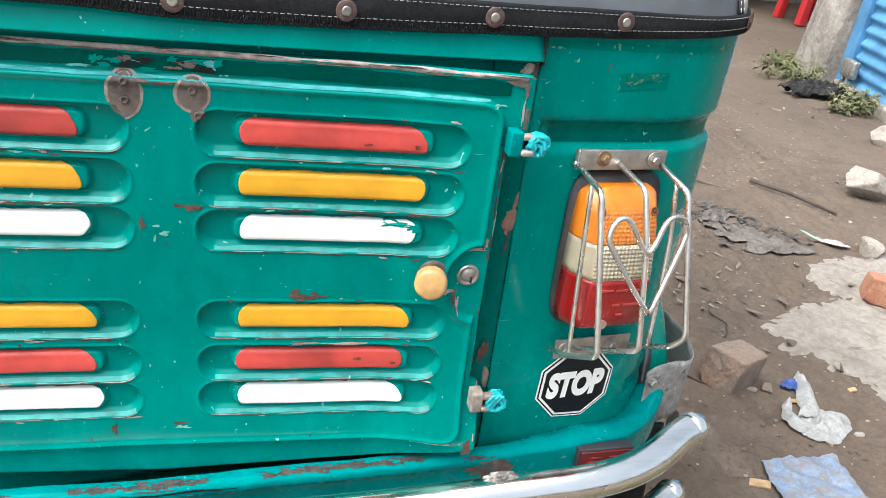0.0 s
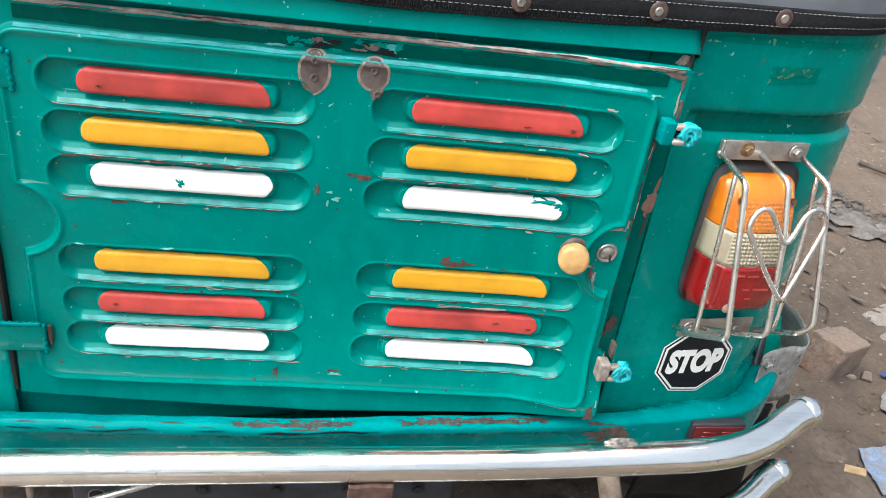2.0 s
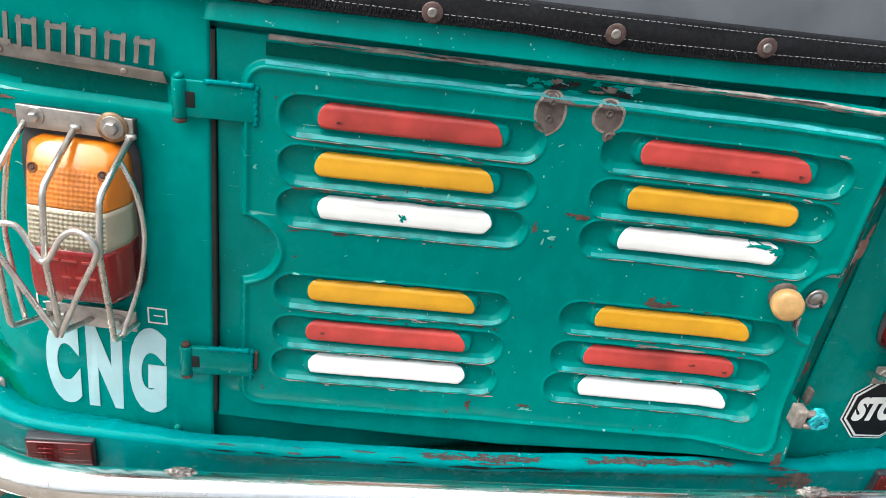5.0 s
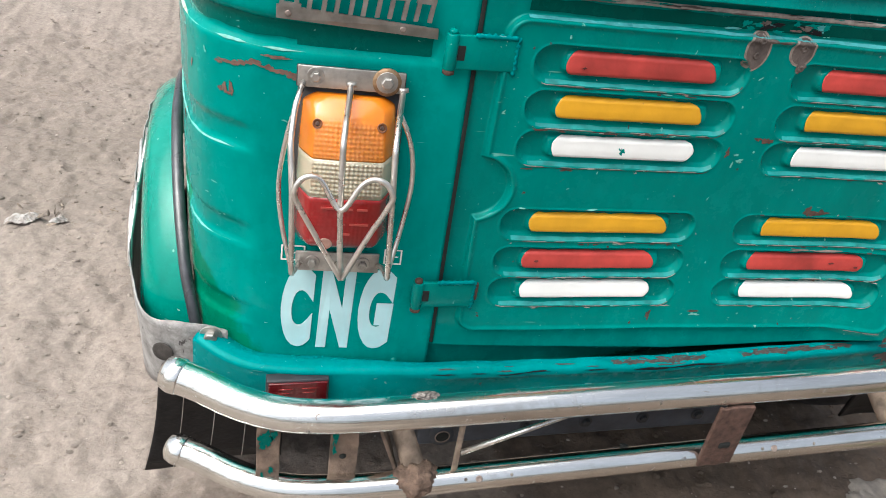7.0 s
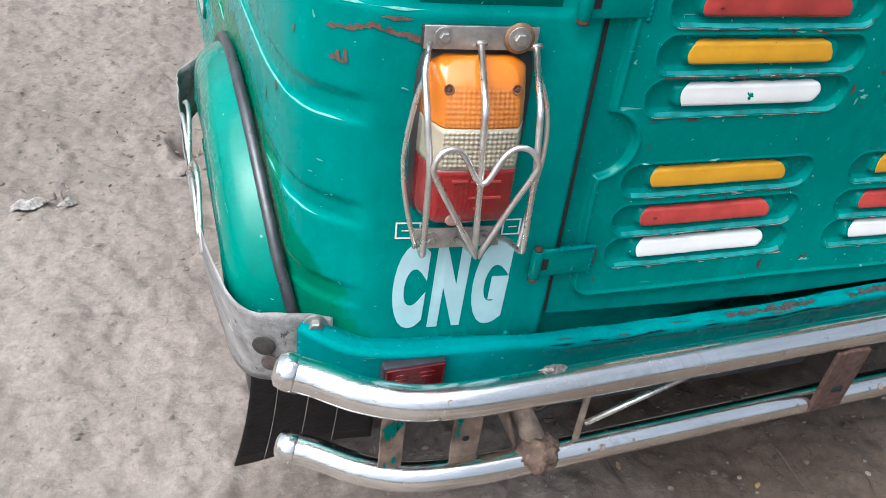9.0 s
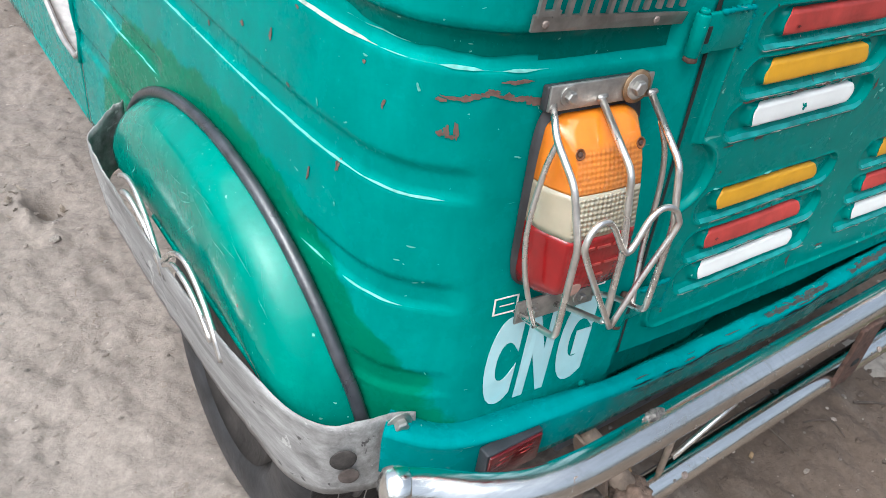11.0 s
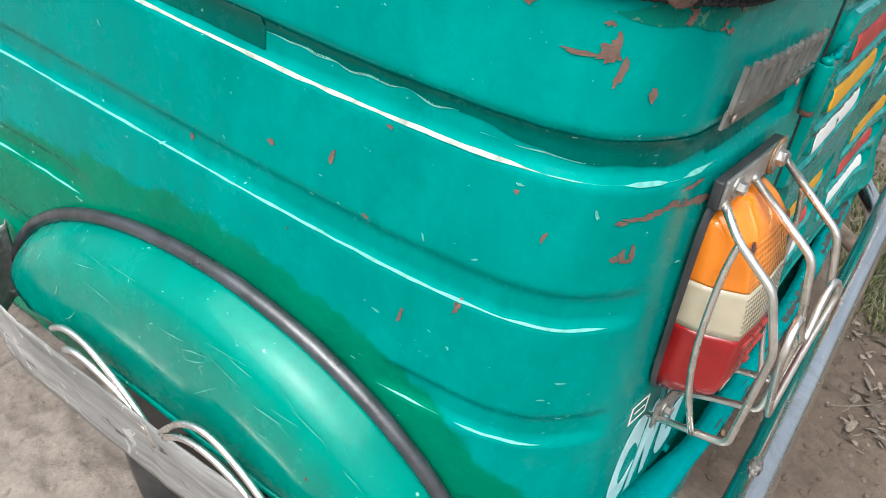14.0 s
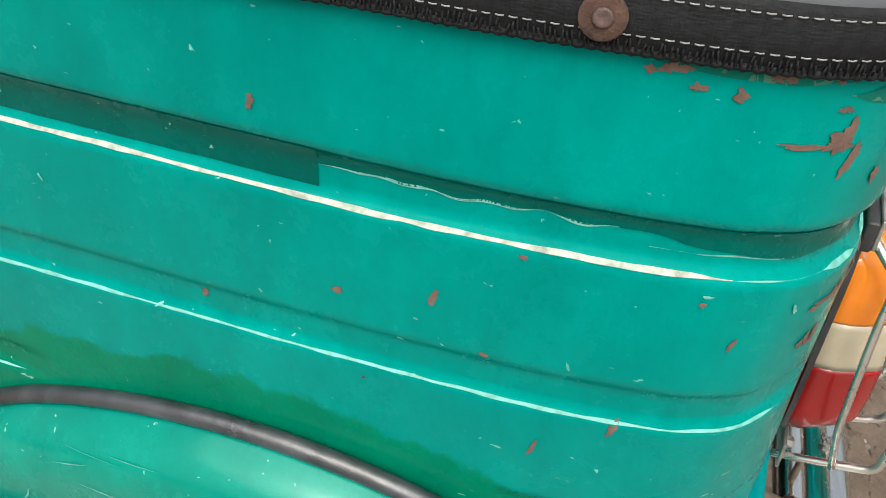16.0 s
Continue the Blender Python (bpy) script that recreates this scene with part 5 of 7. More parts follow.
for cx, flip in ((-0.419, -1), (0.432, 1)):
    lamp_guard(flip, tail_lamp(cx, flip))

# ---- signs on the rear ----


def on_rear(x, z, w=0.0):
    s = math.copysign(run_of(x), x)
    p = skin(-1 if x < 0 else 1)(abs(s), z, w + 0.0006)
    return (x, p[1], p[2])


sign = tagged(new("fuel_lettering"), "large pale blue CNG sticker letters")
sign.parent = rick
for ch, x0, x1, nm in (("C", -0.4745, -0.4395, "letter_c"), ("N", -0.4355, -0.3965, "letter_n"), ("G", -0.3915, -0.3530, "letter_g")):
    part(nm, fitted(lettering(ch, 0.1, 0.0075, 0.10), x0, x1, 0.398, 0.5085, on_rear), ICE, sign, smooth=False)


for x0, x1 in ((-0.4765, -0.4520), (-0.3700, -0.3510)):
    bm = bmesh.new()
    for a, b, c, e in ((x0, x1, 0.5325, 0.534), (x0, x1, 0.515, 0.5165), (x0, x0 + 0.0016, 0.5165, 0.5325), (x1 - 0.0016, x1, 0.5165, 0.5325), (x0 + 0.006, x1 - 0.004, 0.524, 0.5252)):
        corners = [(a, c), (b, c), (b, e), (a, e)]
        front = [bm.verts.new(on_rear(u, v, 0.0004)) for u, v in corners]
        back = [bm.verts.new(on_rear(u, v, 0.0)) for u, v in corners]
        bm.faces.new(front)
        for k in range(4):
            bm.faces.new((front[k], front[(k + 1) % 4], back[(k + 1) % 4], back[k]))
    part("outline_sticker", bm, WHITE, sign, "thin pale outlined sticker piece", smooth=False)


def octagon(r, w, mat, cx=0.4345, cz=0.4605):
    pts = [(cx + r * math.cos(math.radians(22.5 + 45 * k - 3)), cz + r * math.sin(math.radians(22.5 + 45 * k - 3))) for k in range(8)]
    fine = []
    for a, b in zip(pts, pts[1:] + pts[:1]):
        fine += [(a[0] + (b[0] - a[0]) * t, a[1] + (b[1] - a[1]) * t) for t in (0, 0.25, 0.5, 0.75)]
    return outline_slab(fine, 0.0003, lambda u, v, t: on_rear(u, v, w + t))


stop = part("stop_sticker", octagon(0.0495, 0.0002, WHITE), WHITE, rick, "black octagonal STOP sticker with white border", smooth=False)
part("black_ring", octagon(0.0475, 0.0006, BLACKST), BLACKST, stop, smooth=False)
part("white_ring", octagon(0.0455, 0.0010, WHITE), WHITE, stop, smooth=False)
part("black_field", octagon(0.0425, 0.0014, BLACKST), BLACKST, stop, smooth=False)
part("stop_word", fitted(lettering("STOP", 0.1, 0.0062, 0.10), 0.3995, 0.4695, 0.4440, 0.4795, lambda x, z, w: on_rear(x, z + (x - 0.434) * 0.03, w + 0.0018)), WHITE, stop, smooth=False)

# metal name plate, its letters as plain slanted bars
plate = part("name_plate", outline_slab([(-0.488, 0.770), (-0.343, 0.764), (-0.345, 0.775), (-0.488, 0.782)], 0.002, lambda u, v, w: on_rear(u, v, 0.004 + w)), PLATEM, rick, "dull metal name plate with raised letters", smooth=False)
for k in range(6):
    x = -0.486 + 0.0235 * k
    for dx in (0.0, 0.0125):
        part("raised_bar", outline_slab([(x + dx, 0.780), (x + dx + 0.0038, 0.780), (x + dx + 0.0065, 0.807 - 0.001 * k), (x + dx + 0.0027, 0.807 - 0.001 * k)], 0.003, lambda u, v, w: on_rear(u, v, 0.004 + w)), PLATEM, plate, smooth=False)
    zc = 0.783 if k == 0 else 0.803 - 0.001 * k
    part("raised_bar", outline_slab([(x + 0.001, zc - 0.002), (x + 0.0185, zc - 0.002), (x + 0.019, zc + 0.002), (x + 0.0015, zc + 0.002)], 0.003, lambda u, v, w: on_rear(u, v, 0.004 + w)), PLATEM, plate, smooth=False)
for sx, sz in ((-0.478, 0.7755), (-0.377, 0.7715)):
    part("screw", lathe([(0.003, 0), (0.003, 0.001), (0.0018, 0.0016)], on_rear(sx, sz, 0.006), (0, -1, 0), 12), BARE, plate)


# ---- wear on the skin: worn ridges with painted sheen, old darker paint, rust ----
RUSTSPOT = plain("red_oxide_patch", (0.150, 0.090, 0.070), 0.85, 0, 0.25, 120, 0.001)
CREAM = plain("worn_cream_edge", (0.38, 0.45, 0.38), 0.75, 0, 0.4, 160)


def strip(name, s0, s1, lo, hi, mat, parent, side=-1, ragged=0.0, breaks=0.0, n=240, seed=0.0, w=0.0007, rows=4):
    """A thin band of paint or wear that follows the skin, with ragged edges."""
    f = skin(side)

    def g(s, v):
        a, b = (lo(s) if callable(lo) else lo), (hi(s) if callable(hi) else hi)
        j = ragged * noise.noise((s * 60, seed, v * 0.7)) + ragged * 0.7 * noise.noise((s * 17, seed + 4, v * 0.5))
        gap = max(0.0, min(1.0, 1.0 - breaks * 4 * (0.12 + noise.noise((s * 38, seed, 9.0))))) if breaks else 1.0
        mid = (a + b) / 2
        gap *= smoothstep(s0 - 0.002, s0 + 0.02, s) * smoothstep(s1 + 0.002, s1 - 0.03, s) if breaks else 1.0
        z = mid + (a + (b - a) * v - mid) * gap + j * (0.3 + 0.7 * gap)
        return f(s, z + rise_of(s), w)
    return part(name, sheet(name, list(np.linspace(s0, s1, n)), list(np.linspace(0, 1, rows)), g), mat, parent)


left = skin(-1)
lskin = lambda s, z, w: left(s, z, w + 0.0006)
strip("dark_band", 0.346, 0.47, 0.7445, 0.7655, BANDGREEN, rick, -1, 0.0006, seed=1)
strip("dark_band", 0.47, 0.655, lambda s: 0.7490 + 0.0085 * smoothstep(0.565, 0.655, s) + 0.003 * noise.noise((s * 30, 0, 0)), 0.7662, BANDGREEN, rick, -1, 0.0008, seed=2)
strip("dark_band", 0.655, 0.80, lambda s: 0.7575 + 0.003 * noise.noise((s * 50, 0, 0)), 0.767, BANDGREEN, rick, -1, 0.0008, seed=3)
strip("dark_band", 0.80, 1.5, 0.7445, 0.7675, BANDGREEN, rick, -1, 0.0004, seed=4)
strip("dark_band", 0.350, 0.56, 0.746, 0.766, BANDGREEN, rick, 1, 0.0004, seed=5)
# worn groove edges; the highlight they catch is in the colour too
strip("worn_sheen_ridge", 0.60, 1.5, 0.7391, 0.7410, CREAM, rick, -1, 0.0005, 0.10, 900, 1.5)
strip("worn_sheen_ridge", 0.46, 0.60, 0.7390, 0.7408, WORN, rick, -1, 0.0006, 0.4, 160, 2.5)
strip("worn_sheen_ridge", 0.53, 1.5, 0.6321, 0.6336, WORN, rick, -1, 0.0005, 0.2, 900, 3.5)
strip("worn_sheen_ridge", 0.53, 0.69, 0.5232, 0.5248, WORN, rick, -1, 0.0005, 0.45, 160, 4.5)
strip("worn_sheen_ridge", 1.03, 1.32, 0.5242, 0.5256, WORN, rick, -1, 0.0005, 0.3, 160, 6.5)
strip("worn_streak", 0.500, 0.575, lambda s: 0.7560 + 0.004 * noise.noise((s * 24, 3, 0)), lambda s: 0.7570 + 0.004 * noise.noise((s * 24, 3, 0)), WORN, rick, -1, 0.0010, 1.1, 120, 7.5)
strip("worn_streak", 0.560, 0.640, 0.7490, 0.7500, WORN, rick, -1, 0.0016, 0.7, 120, 8.5)
strip("worn_streak", 0.655, 0.800, lambda s: 0.7566 + 0.003 * noise.noise((s * 50, 0, 0)), lambda s: 0.7578 + 0.003 * noise.noise((s * 50, 0, 0)), WORN, rick, -1, 0.0007, 1.1, 200, 9.5)
right = skin(1)
strip("repainted_patch", 0.412, 0.466, lambda s: 0.7975 + 0.06 * (s - 0.41), lambda s: 0.8140 + 0.05 * (s - 0.41), POSTREPAINT, rick, 1, 0.0010, 0.0, 80, 12.0, 0.0005)
for du, dz, a, b in ((0.0, 0.0, 0.019, 0.0042), (0.012, 0.002, 0.009, 0.0034), (-0.014, -0.001, 0.007, 0.0045)):
    blotch(0.438 + du, 0.8100 + dz, a, b, 40 + du, OVERPAINT, lambda s, z, w: right(s, z, w + 0.0009), rick, "paint_scuff", 0.9, 0.08)
strip("dull_hem_edge", 0.335, 0.54, 0.8345, 0.8415, POSTREPAINT, rick, 1, 0.0014, 0.0, 120, 14.0, 0.0005)


def sx(x, y):
    """Run along the skin to the point nearest x, y."""
    best = min(range(len(PLAN)), key=lambda i: (PX[i] - abs(x)) ** 2 + (PY[i] - y) ** 2)
    return RUN[best]


S0 = sx(-0.559, 0.06)
blotch(S0, 0.814, 0.0054, 0.0036, 1.0, RUSTSPOT, lskin, rick, rough=0.9)
blotch(S0 - 0.003, 0.820, 0.0024, 0.007, 2.0, RUSTSPOT, lskin, rick, rough=0.6)
blotch(S0 + 0.013, 0.8125, 0.010, 0.0013, 3.0, RUSTSPOT, lskin, rick, rough=0.5)
blotch(S0 - 0.008, 0.806, 0.0025, 0.007, 4.0, RUSTSPOT, lskin, rick, rough=0.6, tilt=0.2)
blotch(sx(-0.541, 0.038), 0.795, 0.0025, 0.0035, 5.0, RUSTSPOT, lskin, rick)
rr = random.Random(21)
for k in range(13):
    blotch(0.468 + 0.0065 * k, 0.7235 - 0.0012 * abs(k - 6) + rr.uniform(-0.001, 0.001), rr.uniform(0.004, 0.0075), rr.uniform(0.0010, 0.0030) * (1.25 - 0.06 * k), 6.0 + k, RUSTSPOT, lskin, rick, rough=0.55, tilt=0.1)
blotch(0.49, 0.7325, 0.011, 0.0016, 30.0, RUSTSPOT, lskin, rick, rough=0.7)
for du, dz, a, b in ((0.0, 0.0, 0.0018, 0.0075), (0.007, -0.002, 0.0025, 0.0045), (0.012, -0.004, 0.003, 0.0022), (0.003, -0.006, 0.004, 0.0016)):
    blotch(sx(-0.524, 0.025) + du, 0.694 + dz, a, b, 31 + du * 100, RUSTSPOT, lskin, rick, rough=0.6, tilt=-0.15)
for x, y, z, a, b in ((-0.574, 0.112, 0.628, 0.0022, 0.0062), (-0.580, 0.223, 0.697, 0.0018, 0.0058), (-0.581, 0.272, 0.687, 0.0025, 0.0022), (-0.56, 0.07, 0.70, 0.0012, 0.004), (-0.577, 0.17, 0.735, 0.002, 0.0012), (-0.578, 0.19, 0.665, 0.0022, 0.0012), (-0.569, 0.09, 0.725, 0.0015, 0.0015), (-0.583, 0.36, 0.655, 0.002, 0.003), (-0.582, 0.30, 0.79, 0.0015, 0.0045), (-0.575, 0.15, 0.60, 0.0012, 0.006)):
    blotch(sx(x, y), z, a, b, x * 77 + z * 31, RUSTSPOT, lskin, rick, rough=0.6, tilt=0.25)
for s0, s1, z0, z1, sd in ((0.500, 0.585, 0.829, 0.842, 1.0), (0.47, 0.53, 0.836, 0.8425, 5.0), (0.58, 0.66, 0.8385, 0.8435, 9.0)):
    strip("grimy_repaint", s0, s1, z0, z1, OVERPAINT, rick, -1, 0.0022, 0.25, 110, sd, 0.0005)
for k in range(18):
    blotch(rr.uniform(0.47, 0.66), 0.843 - 0.016 * rr.random() ** 2 - 0.001, rr.uniform(0.0012, 0.0038), rr.uniform(0.0008, 0.0026), 60.0 + k * 1.7, RUSTSPOT, lskin, rick, rough=0.9)
for k in range(26):
    s, z = rr.uniform(0.46, 1.2), rr.uniform(0.44, 0.83)
    t = rr.choice((0.0, 0.3, -0.5, 1.2))
    blotch(s, z, rr.uniform(0.0008, 0.004), rr.uniform(0.0004, 0.001), 100.0 + k * 1.3, WORN, lskin, rick, "paint_chip", 0.6, t, 14)


SCUFFED = plain("dark_red_scuff", (0.13, 0.025, 0.022), 0.55, 0, 0.5, 90, 0.0006)
# old darker paint along the tailgate's upper edge, painted sky sheen under it


def door_strip(name, x0, x1, lo, hi, mat, ragged, seed, n=160, breaks=0.0):
    def g(x, v):
        gap = max(0.0, min(1.0, 1.0 - breaks * 4 * (0.12 + noise.noise((x * 38, seed, 9.0))))) if breaks else 1.0
        z = (lo + hi) / 2 + (hi - lo) * (v - 0.5) * gap + ragged * noise.noise((x * 50, seed, v)) + ragged * noise.noise((x * 14, seed, v * 0.4))
        return door_at(x, z, 0.0011)
    return part(name, sheet(name, list(np.linspace(x0, x1, n)), list(np.linspace(0, 1, 15)), g), mat, gate)


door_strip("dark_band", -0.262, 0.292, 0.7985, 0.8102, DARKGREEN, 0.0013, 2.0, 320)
door_strip("sheen_line", -0.262, 0.275, 0.7930, 0.7950, SHEENCHIP, 0.0004, 3.0, 320, 0.12)
door_strip("sheen_line", -0.25, 0.26, 0.4278, 0.4292, SHEENCHIP, 0.0005, 4.0, 260, 0.4)
# rust and scrapes on the lip and the tailgate
lipface = lambda s, v, w: tuple(Vector(lip(s, v)) + Vector((0, -1, 0.25)) * (w + 0.0030))
lipf = lambda s, v, w: tuple(Vector(lip(s, v)) + Vector((0, -0.6, 0.8)) * (w + 0.0022))
for x0, x1, n in ((-0.085, 0.035, 13), (0.105, 0.255, 13)):
    for k in range(n):
        blotch(x0 + (x1 - x0) * k / (n - 1) + rr.uniform(-0.005, 0.005), 0.33 + 0.06 * rr.random(), rr.uniform(0.006, 0.018), rr.uniform(0.03, 0.085), 160.0 + k * 2.1 + x0, BROWNSCRAPE, lipf, rick, "lip_mark", rough=0.9)
# near-black thin lines just below the lip's crest
for k in range(14):
    blotch(rr.uniform(-0.30, 0.15), 0.50 + 0.05 * rr.random(), rr.uniform(0.006, 0.022), rr.uniform(0.010, 0.022), 420.0 + k * 2.3, BLACKST, lipface, rick, "lip_mark", rough=0.9)
for k in range(12):
    blotch(rr.uniform(-0.40, 0.45), 0.33 + 0.30 * rr.random(), rr.uniform(0.004, 0.016), rr.uniform(0.008, 0.02), 180.0 + k * 2.3, BROWNSCRAPE, lipf, rick, "lip_mark", rough=0.9)
for k in range(9):
    blotch(0.336 + rr.uniform(-0.020, 0.020), 0.60 + 0.24 * rr.random(), rr.uniform(0.006, 0.013), rr.uniform(0.05, 0.10), 210.0 + k * 1.7, PRIMER, lipface, rick, "bare_patch", rough=0.9)
for k in range(7):
    blotch(0.318 + rr.uniform(-0.03, 0.03), 0.45 + 0.2 * rr.random(), rr.uniform(0.005, 0.012), rr.uniform(0.03, 0.07), 190.0 + k * 2.1, BROWNSCRAPE, lipf, rick, "lip_mark", rough=0.9)
dfun = lambda x, z, w: door_at(x, z, w + 0.0005)
onstripe = lambda x, z, w: door_at(x, z, w + 0.0018)
for cx in COLS_X:
    for cz in (0.7515, 0.5270):
        for sx1 in ((-0.064,) if cx < 0 else (0.068, 0.030)):
            blotch(cx + sx1 + rr.uniform(-0.004, 0.004), cz + rr.uniform(-0.003, 0.006), rr.uniform(0.002, 0.004), rr.uniform(0.0008, 0.0018), 560 + sx1 * 90 + cx * 40 + cz * 70, SCUFFED, onstripe, gate, "scuff", 0.9, 0.1, 20)
def rim_line(cx, cz, seed, mat, lo, hi, a0, a1, breaks, rag=0.6):
    """Chipped or painted-sheen line along the lower rim of a louvre's recess, broken by chance."""
    def f(u, v):
        x = cx + a0 + (a1 - a0) * u
        gap = max(0.0, min(1.0, 1.0 - breaks * 4 * (0.05 + noise.noise((x * 46, seed, 9.0)))))
        edge = max(0.0, abs(x - cx) - 0.097) / 0.0175
        lift = 0.0175 * (1 - math.sqrt(max(0.0, 1 - min(1, edge) ** 2)))
        mid = cz + (lo + hi) / 2 + lift + 0.0006 * noise.noise((x * 30, seed, 0))
        z = mid + (hi - lo) * (v - 0.5) * gap * (1 + rag * noise.noise((x * 120, seed, v * 3)))
        return door_at(x, z, 0.0005)
    return part("rim_chip_sheen", sheet("rim_chip_sheen", list(np.linspace(0, 1, 150)), [0, 0.5, 1], f), mat, gate)


for i, cx in enumerate(COLS_X):
    for j, (cz, _) in enumerate(ROWS_Z):
        rim_line(cx, cz, i * 7 + j, RIMTAN, -0.0202, -0.0195, -0.104, 0.110, 1.3)
        # smooth paler strip: sheen of the recess slope put into the colour
        rim_line(cx, cz, i * 7 + j + 30, SLOPESHEEN, -0.0190, -0.0156, -0.100, 0.109, 0.15, 0.0)
        rim_line(cx, cz, i * 7 + j + 50, BROWNSCRAPE, -0.0215, -0.0203, -0.095, 0.106, 0.7)
        rim_line(cx, cz, i * 7 + j + 90, BROWNSCRAPE, 0.0178, 0.0188, -0.060, 0.09, 1.0) if (i + j) % 2 else None
for x, z, a, b in ((-0.135, 0.6655, 0.0028, 0.0036), (0.205, 0.6745, 0.014, 0.0025), (0.222, 0.672, 0.007, 0.0035)):
    blotch(x, z, a, b, x * 37, GREEN, lambda x, z, w: door_at(x, z, w + 0.0012), gate, "bare_chip", 0.9)
for x, z, a, b in ((0.128, 0.5985, 0.012, 0.003), (0.118, 0.601, 0.004, 0.005), (0.136, 0.600, 0.003, 0.004), (0.029, 0.685, 0.007, 0.003), (0.018, 0.686, 0.004, 0.0015), (-0.012, 0.668, 0.0025, 0.005), (-0.150, 0.683, 0.010, 0.0018), (-0.115, 0.684, 0.008, 0.0022), (-0.09, 0.683, 0.004, 0.0016), (0.14, 0.5465, 0.03, 0.0028), (0.17, 0.503, 0.006, 0.003), (-0.044, 0.452, 0.003, 0.005), (0.016, 0.457, 0.006, 0.0015)):
    blotch(x, z, a, b, x * 91 + z * 17, RUST if a < 0.02 else BARE, dfun, gate, rough=0.9)

onpost = lambda x, z, w: settle((x, -0.0102 - w, z))
blotch(0.3180, 0.8150, 0.0085, 0.0042, 2.2, PALEPRIMER, onpost, rick, "bare_patch", 0.5, 0.5)
blotch(0.3235, 0.8125, 0.0030, 0.0065, 4.9, PRIMER, onpost, rick, "bare_patch", 0.5, -0.1)
blotch(0.2980, 0.8105, 0.0090, 0.0026, 6.1, PRIMER, lambda x, z, w: door_at(x, z, w + 0.0020), gate, "bare_patch", 0.5, -0.08)
blotch(0.3055, 0.8050, 0.0016, 0.0065, 8.4, PRIMER, lambda x, z, w: door_at(x, z, w + 0.0014), gate, "bare_patch", 0.6)
blotch(0.3245, 0.668, 0.0075, 0.013, 3.3, PINKRUST, onpost, rick, "bare_patch", 0.5, -0.35)
blotch(0.3280, 0.690, 0.0030, 0.012, 5.1, PINKRUST, onpost, rick, "bare_patch", 0.4, -0.25)
blotch(0.3225, 0.640, 0.0016, 0.014, 7.7, BROWNSCRAPE, onpost, rick, "bare_patch", 0.8, -0.1)
blotch(0.3170, 0.5150, 0.0050, 0.012, 9.2, RUST, onpost, rick, "bare_patch", 0.6, -0.2)
rc = random.Random(91)
for k in range(9):
    blotch((-0.019 if k % 2 else 0.031) + rc.uniform(-0.016, 0.016), rc.uniform(0.8000, 0.8065), rc.uniform(0.003, 0.008), rc.uniform(0.0010, 0.0026), 640 + k * 1.9, BLACKST if k % 3 else PRIMER, lambda x, z, w: door_at(x, z, w + 0.0019), gate, "old_paint_flake", 0.9)
for k in range(11):
    blotch(rc.uniform(-0.095, 0.062), rc.uniform(0.7985, 0.8085), rc.uniform(0.003, 0.009), rc.uniform(0.0010, 0.0030), 700 + k * 1.7, GREEN if k % 4 else SHEENCHIP, lambda x, z, w: door_at(x, z, w + 0.0016), gate, "paint_flake", 0.9)
for k in range(34):
    x = rc.uniform(-0.25, 0.30)
    blotch(x, 0.8140 + rc.uniform(-0.0022, 0.0020), rc.uniform(0.004, 0.018), rc.uniform(0.0003, 0.0008), 1200 + k * 1.3, (PRIMER, BROWNSCRAPE, GREEN)[k % 3], lambda x, z, w: door_at(x, z, w + 0.0014), gate, "edge_scrape", 0.9, 0.0, 16)
for k in range(90):
    cx, (cz, _) = rc.choice(COLS_X), rc.choice(ROWS_Z)
    up = rc.random() < 0.3
    x, z = cx + rc.uniform(-0.10, 0.112), cz + (rc.uniform(0.0185, 0.0225) if up else rc.uniform(-0.0240, -0.0200))
    blotch(x, z, rc.uniform(0.0007, 0.0042) * (1 if rc.random() < 0.8 else 1.8), rc.uniform(0.0004, 0.0011), 800 + k * 1.3, (BROWNSCRAPE, PALEPRIMER, RUST, BROWNSCRAPE, WORN)[k % 5], dfun, gate, "paint_chip", 0.9, rc.uniform(-0.15, 0.15), 12)
for k in range(60):
    blotch(rc.uniform(-0.27, 0.28), rc.uniform(0.435, 0.785), rc.uniform(0.0004, 0.0013), rc.uniform(0.0005, 0.0018), 950 + k * 1.3, (WORN, BROWNSCRAPE, WORN, PALEPRIMER)[k % 4], dfun, gate, "paint_chip", 0.8, rc.uniform(-0.6, 0.6), 8)
for k in range(20):
    z = rr.uniform(0.43, 0.80)
    blotch((0.2955 if 0.505 < z < 0.748 else 0.305) + rr.uniform(-0.002, 0.0008), z, rr.uniform(0.0004, 0.0010), rr.uniform(0.003, 0.011), 330 + k * 1.9, (PALEPRIMER, RUST, BROWNSCRAPE, BROWNSCRAPE)[k % 4], dfun, gate, "edge_chip", 0.9)
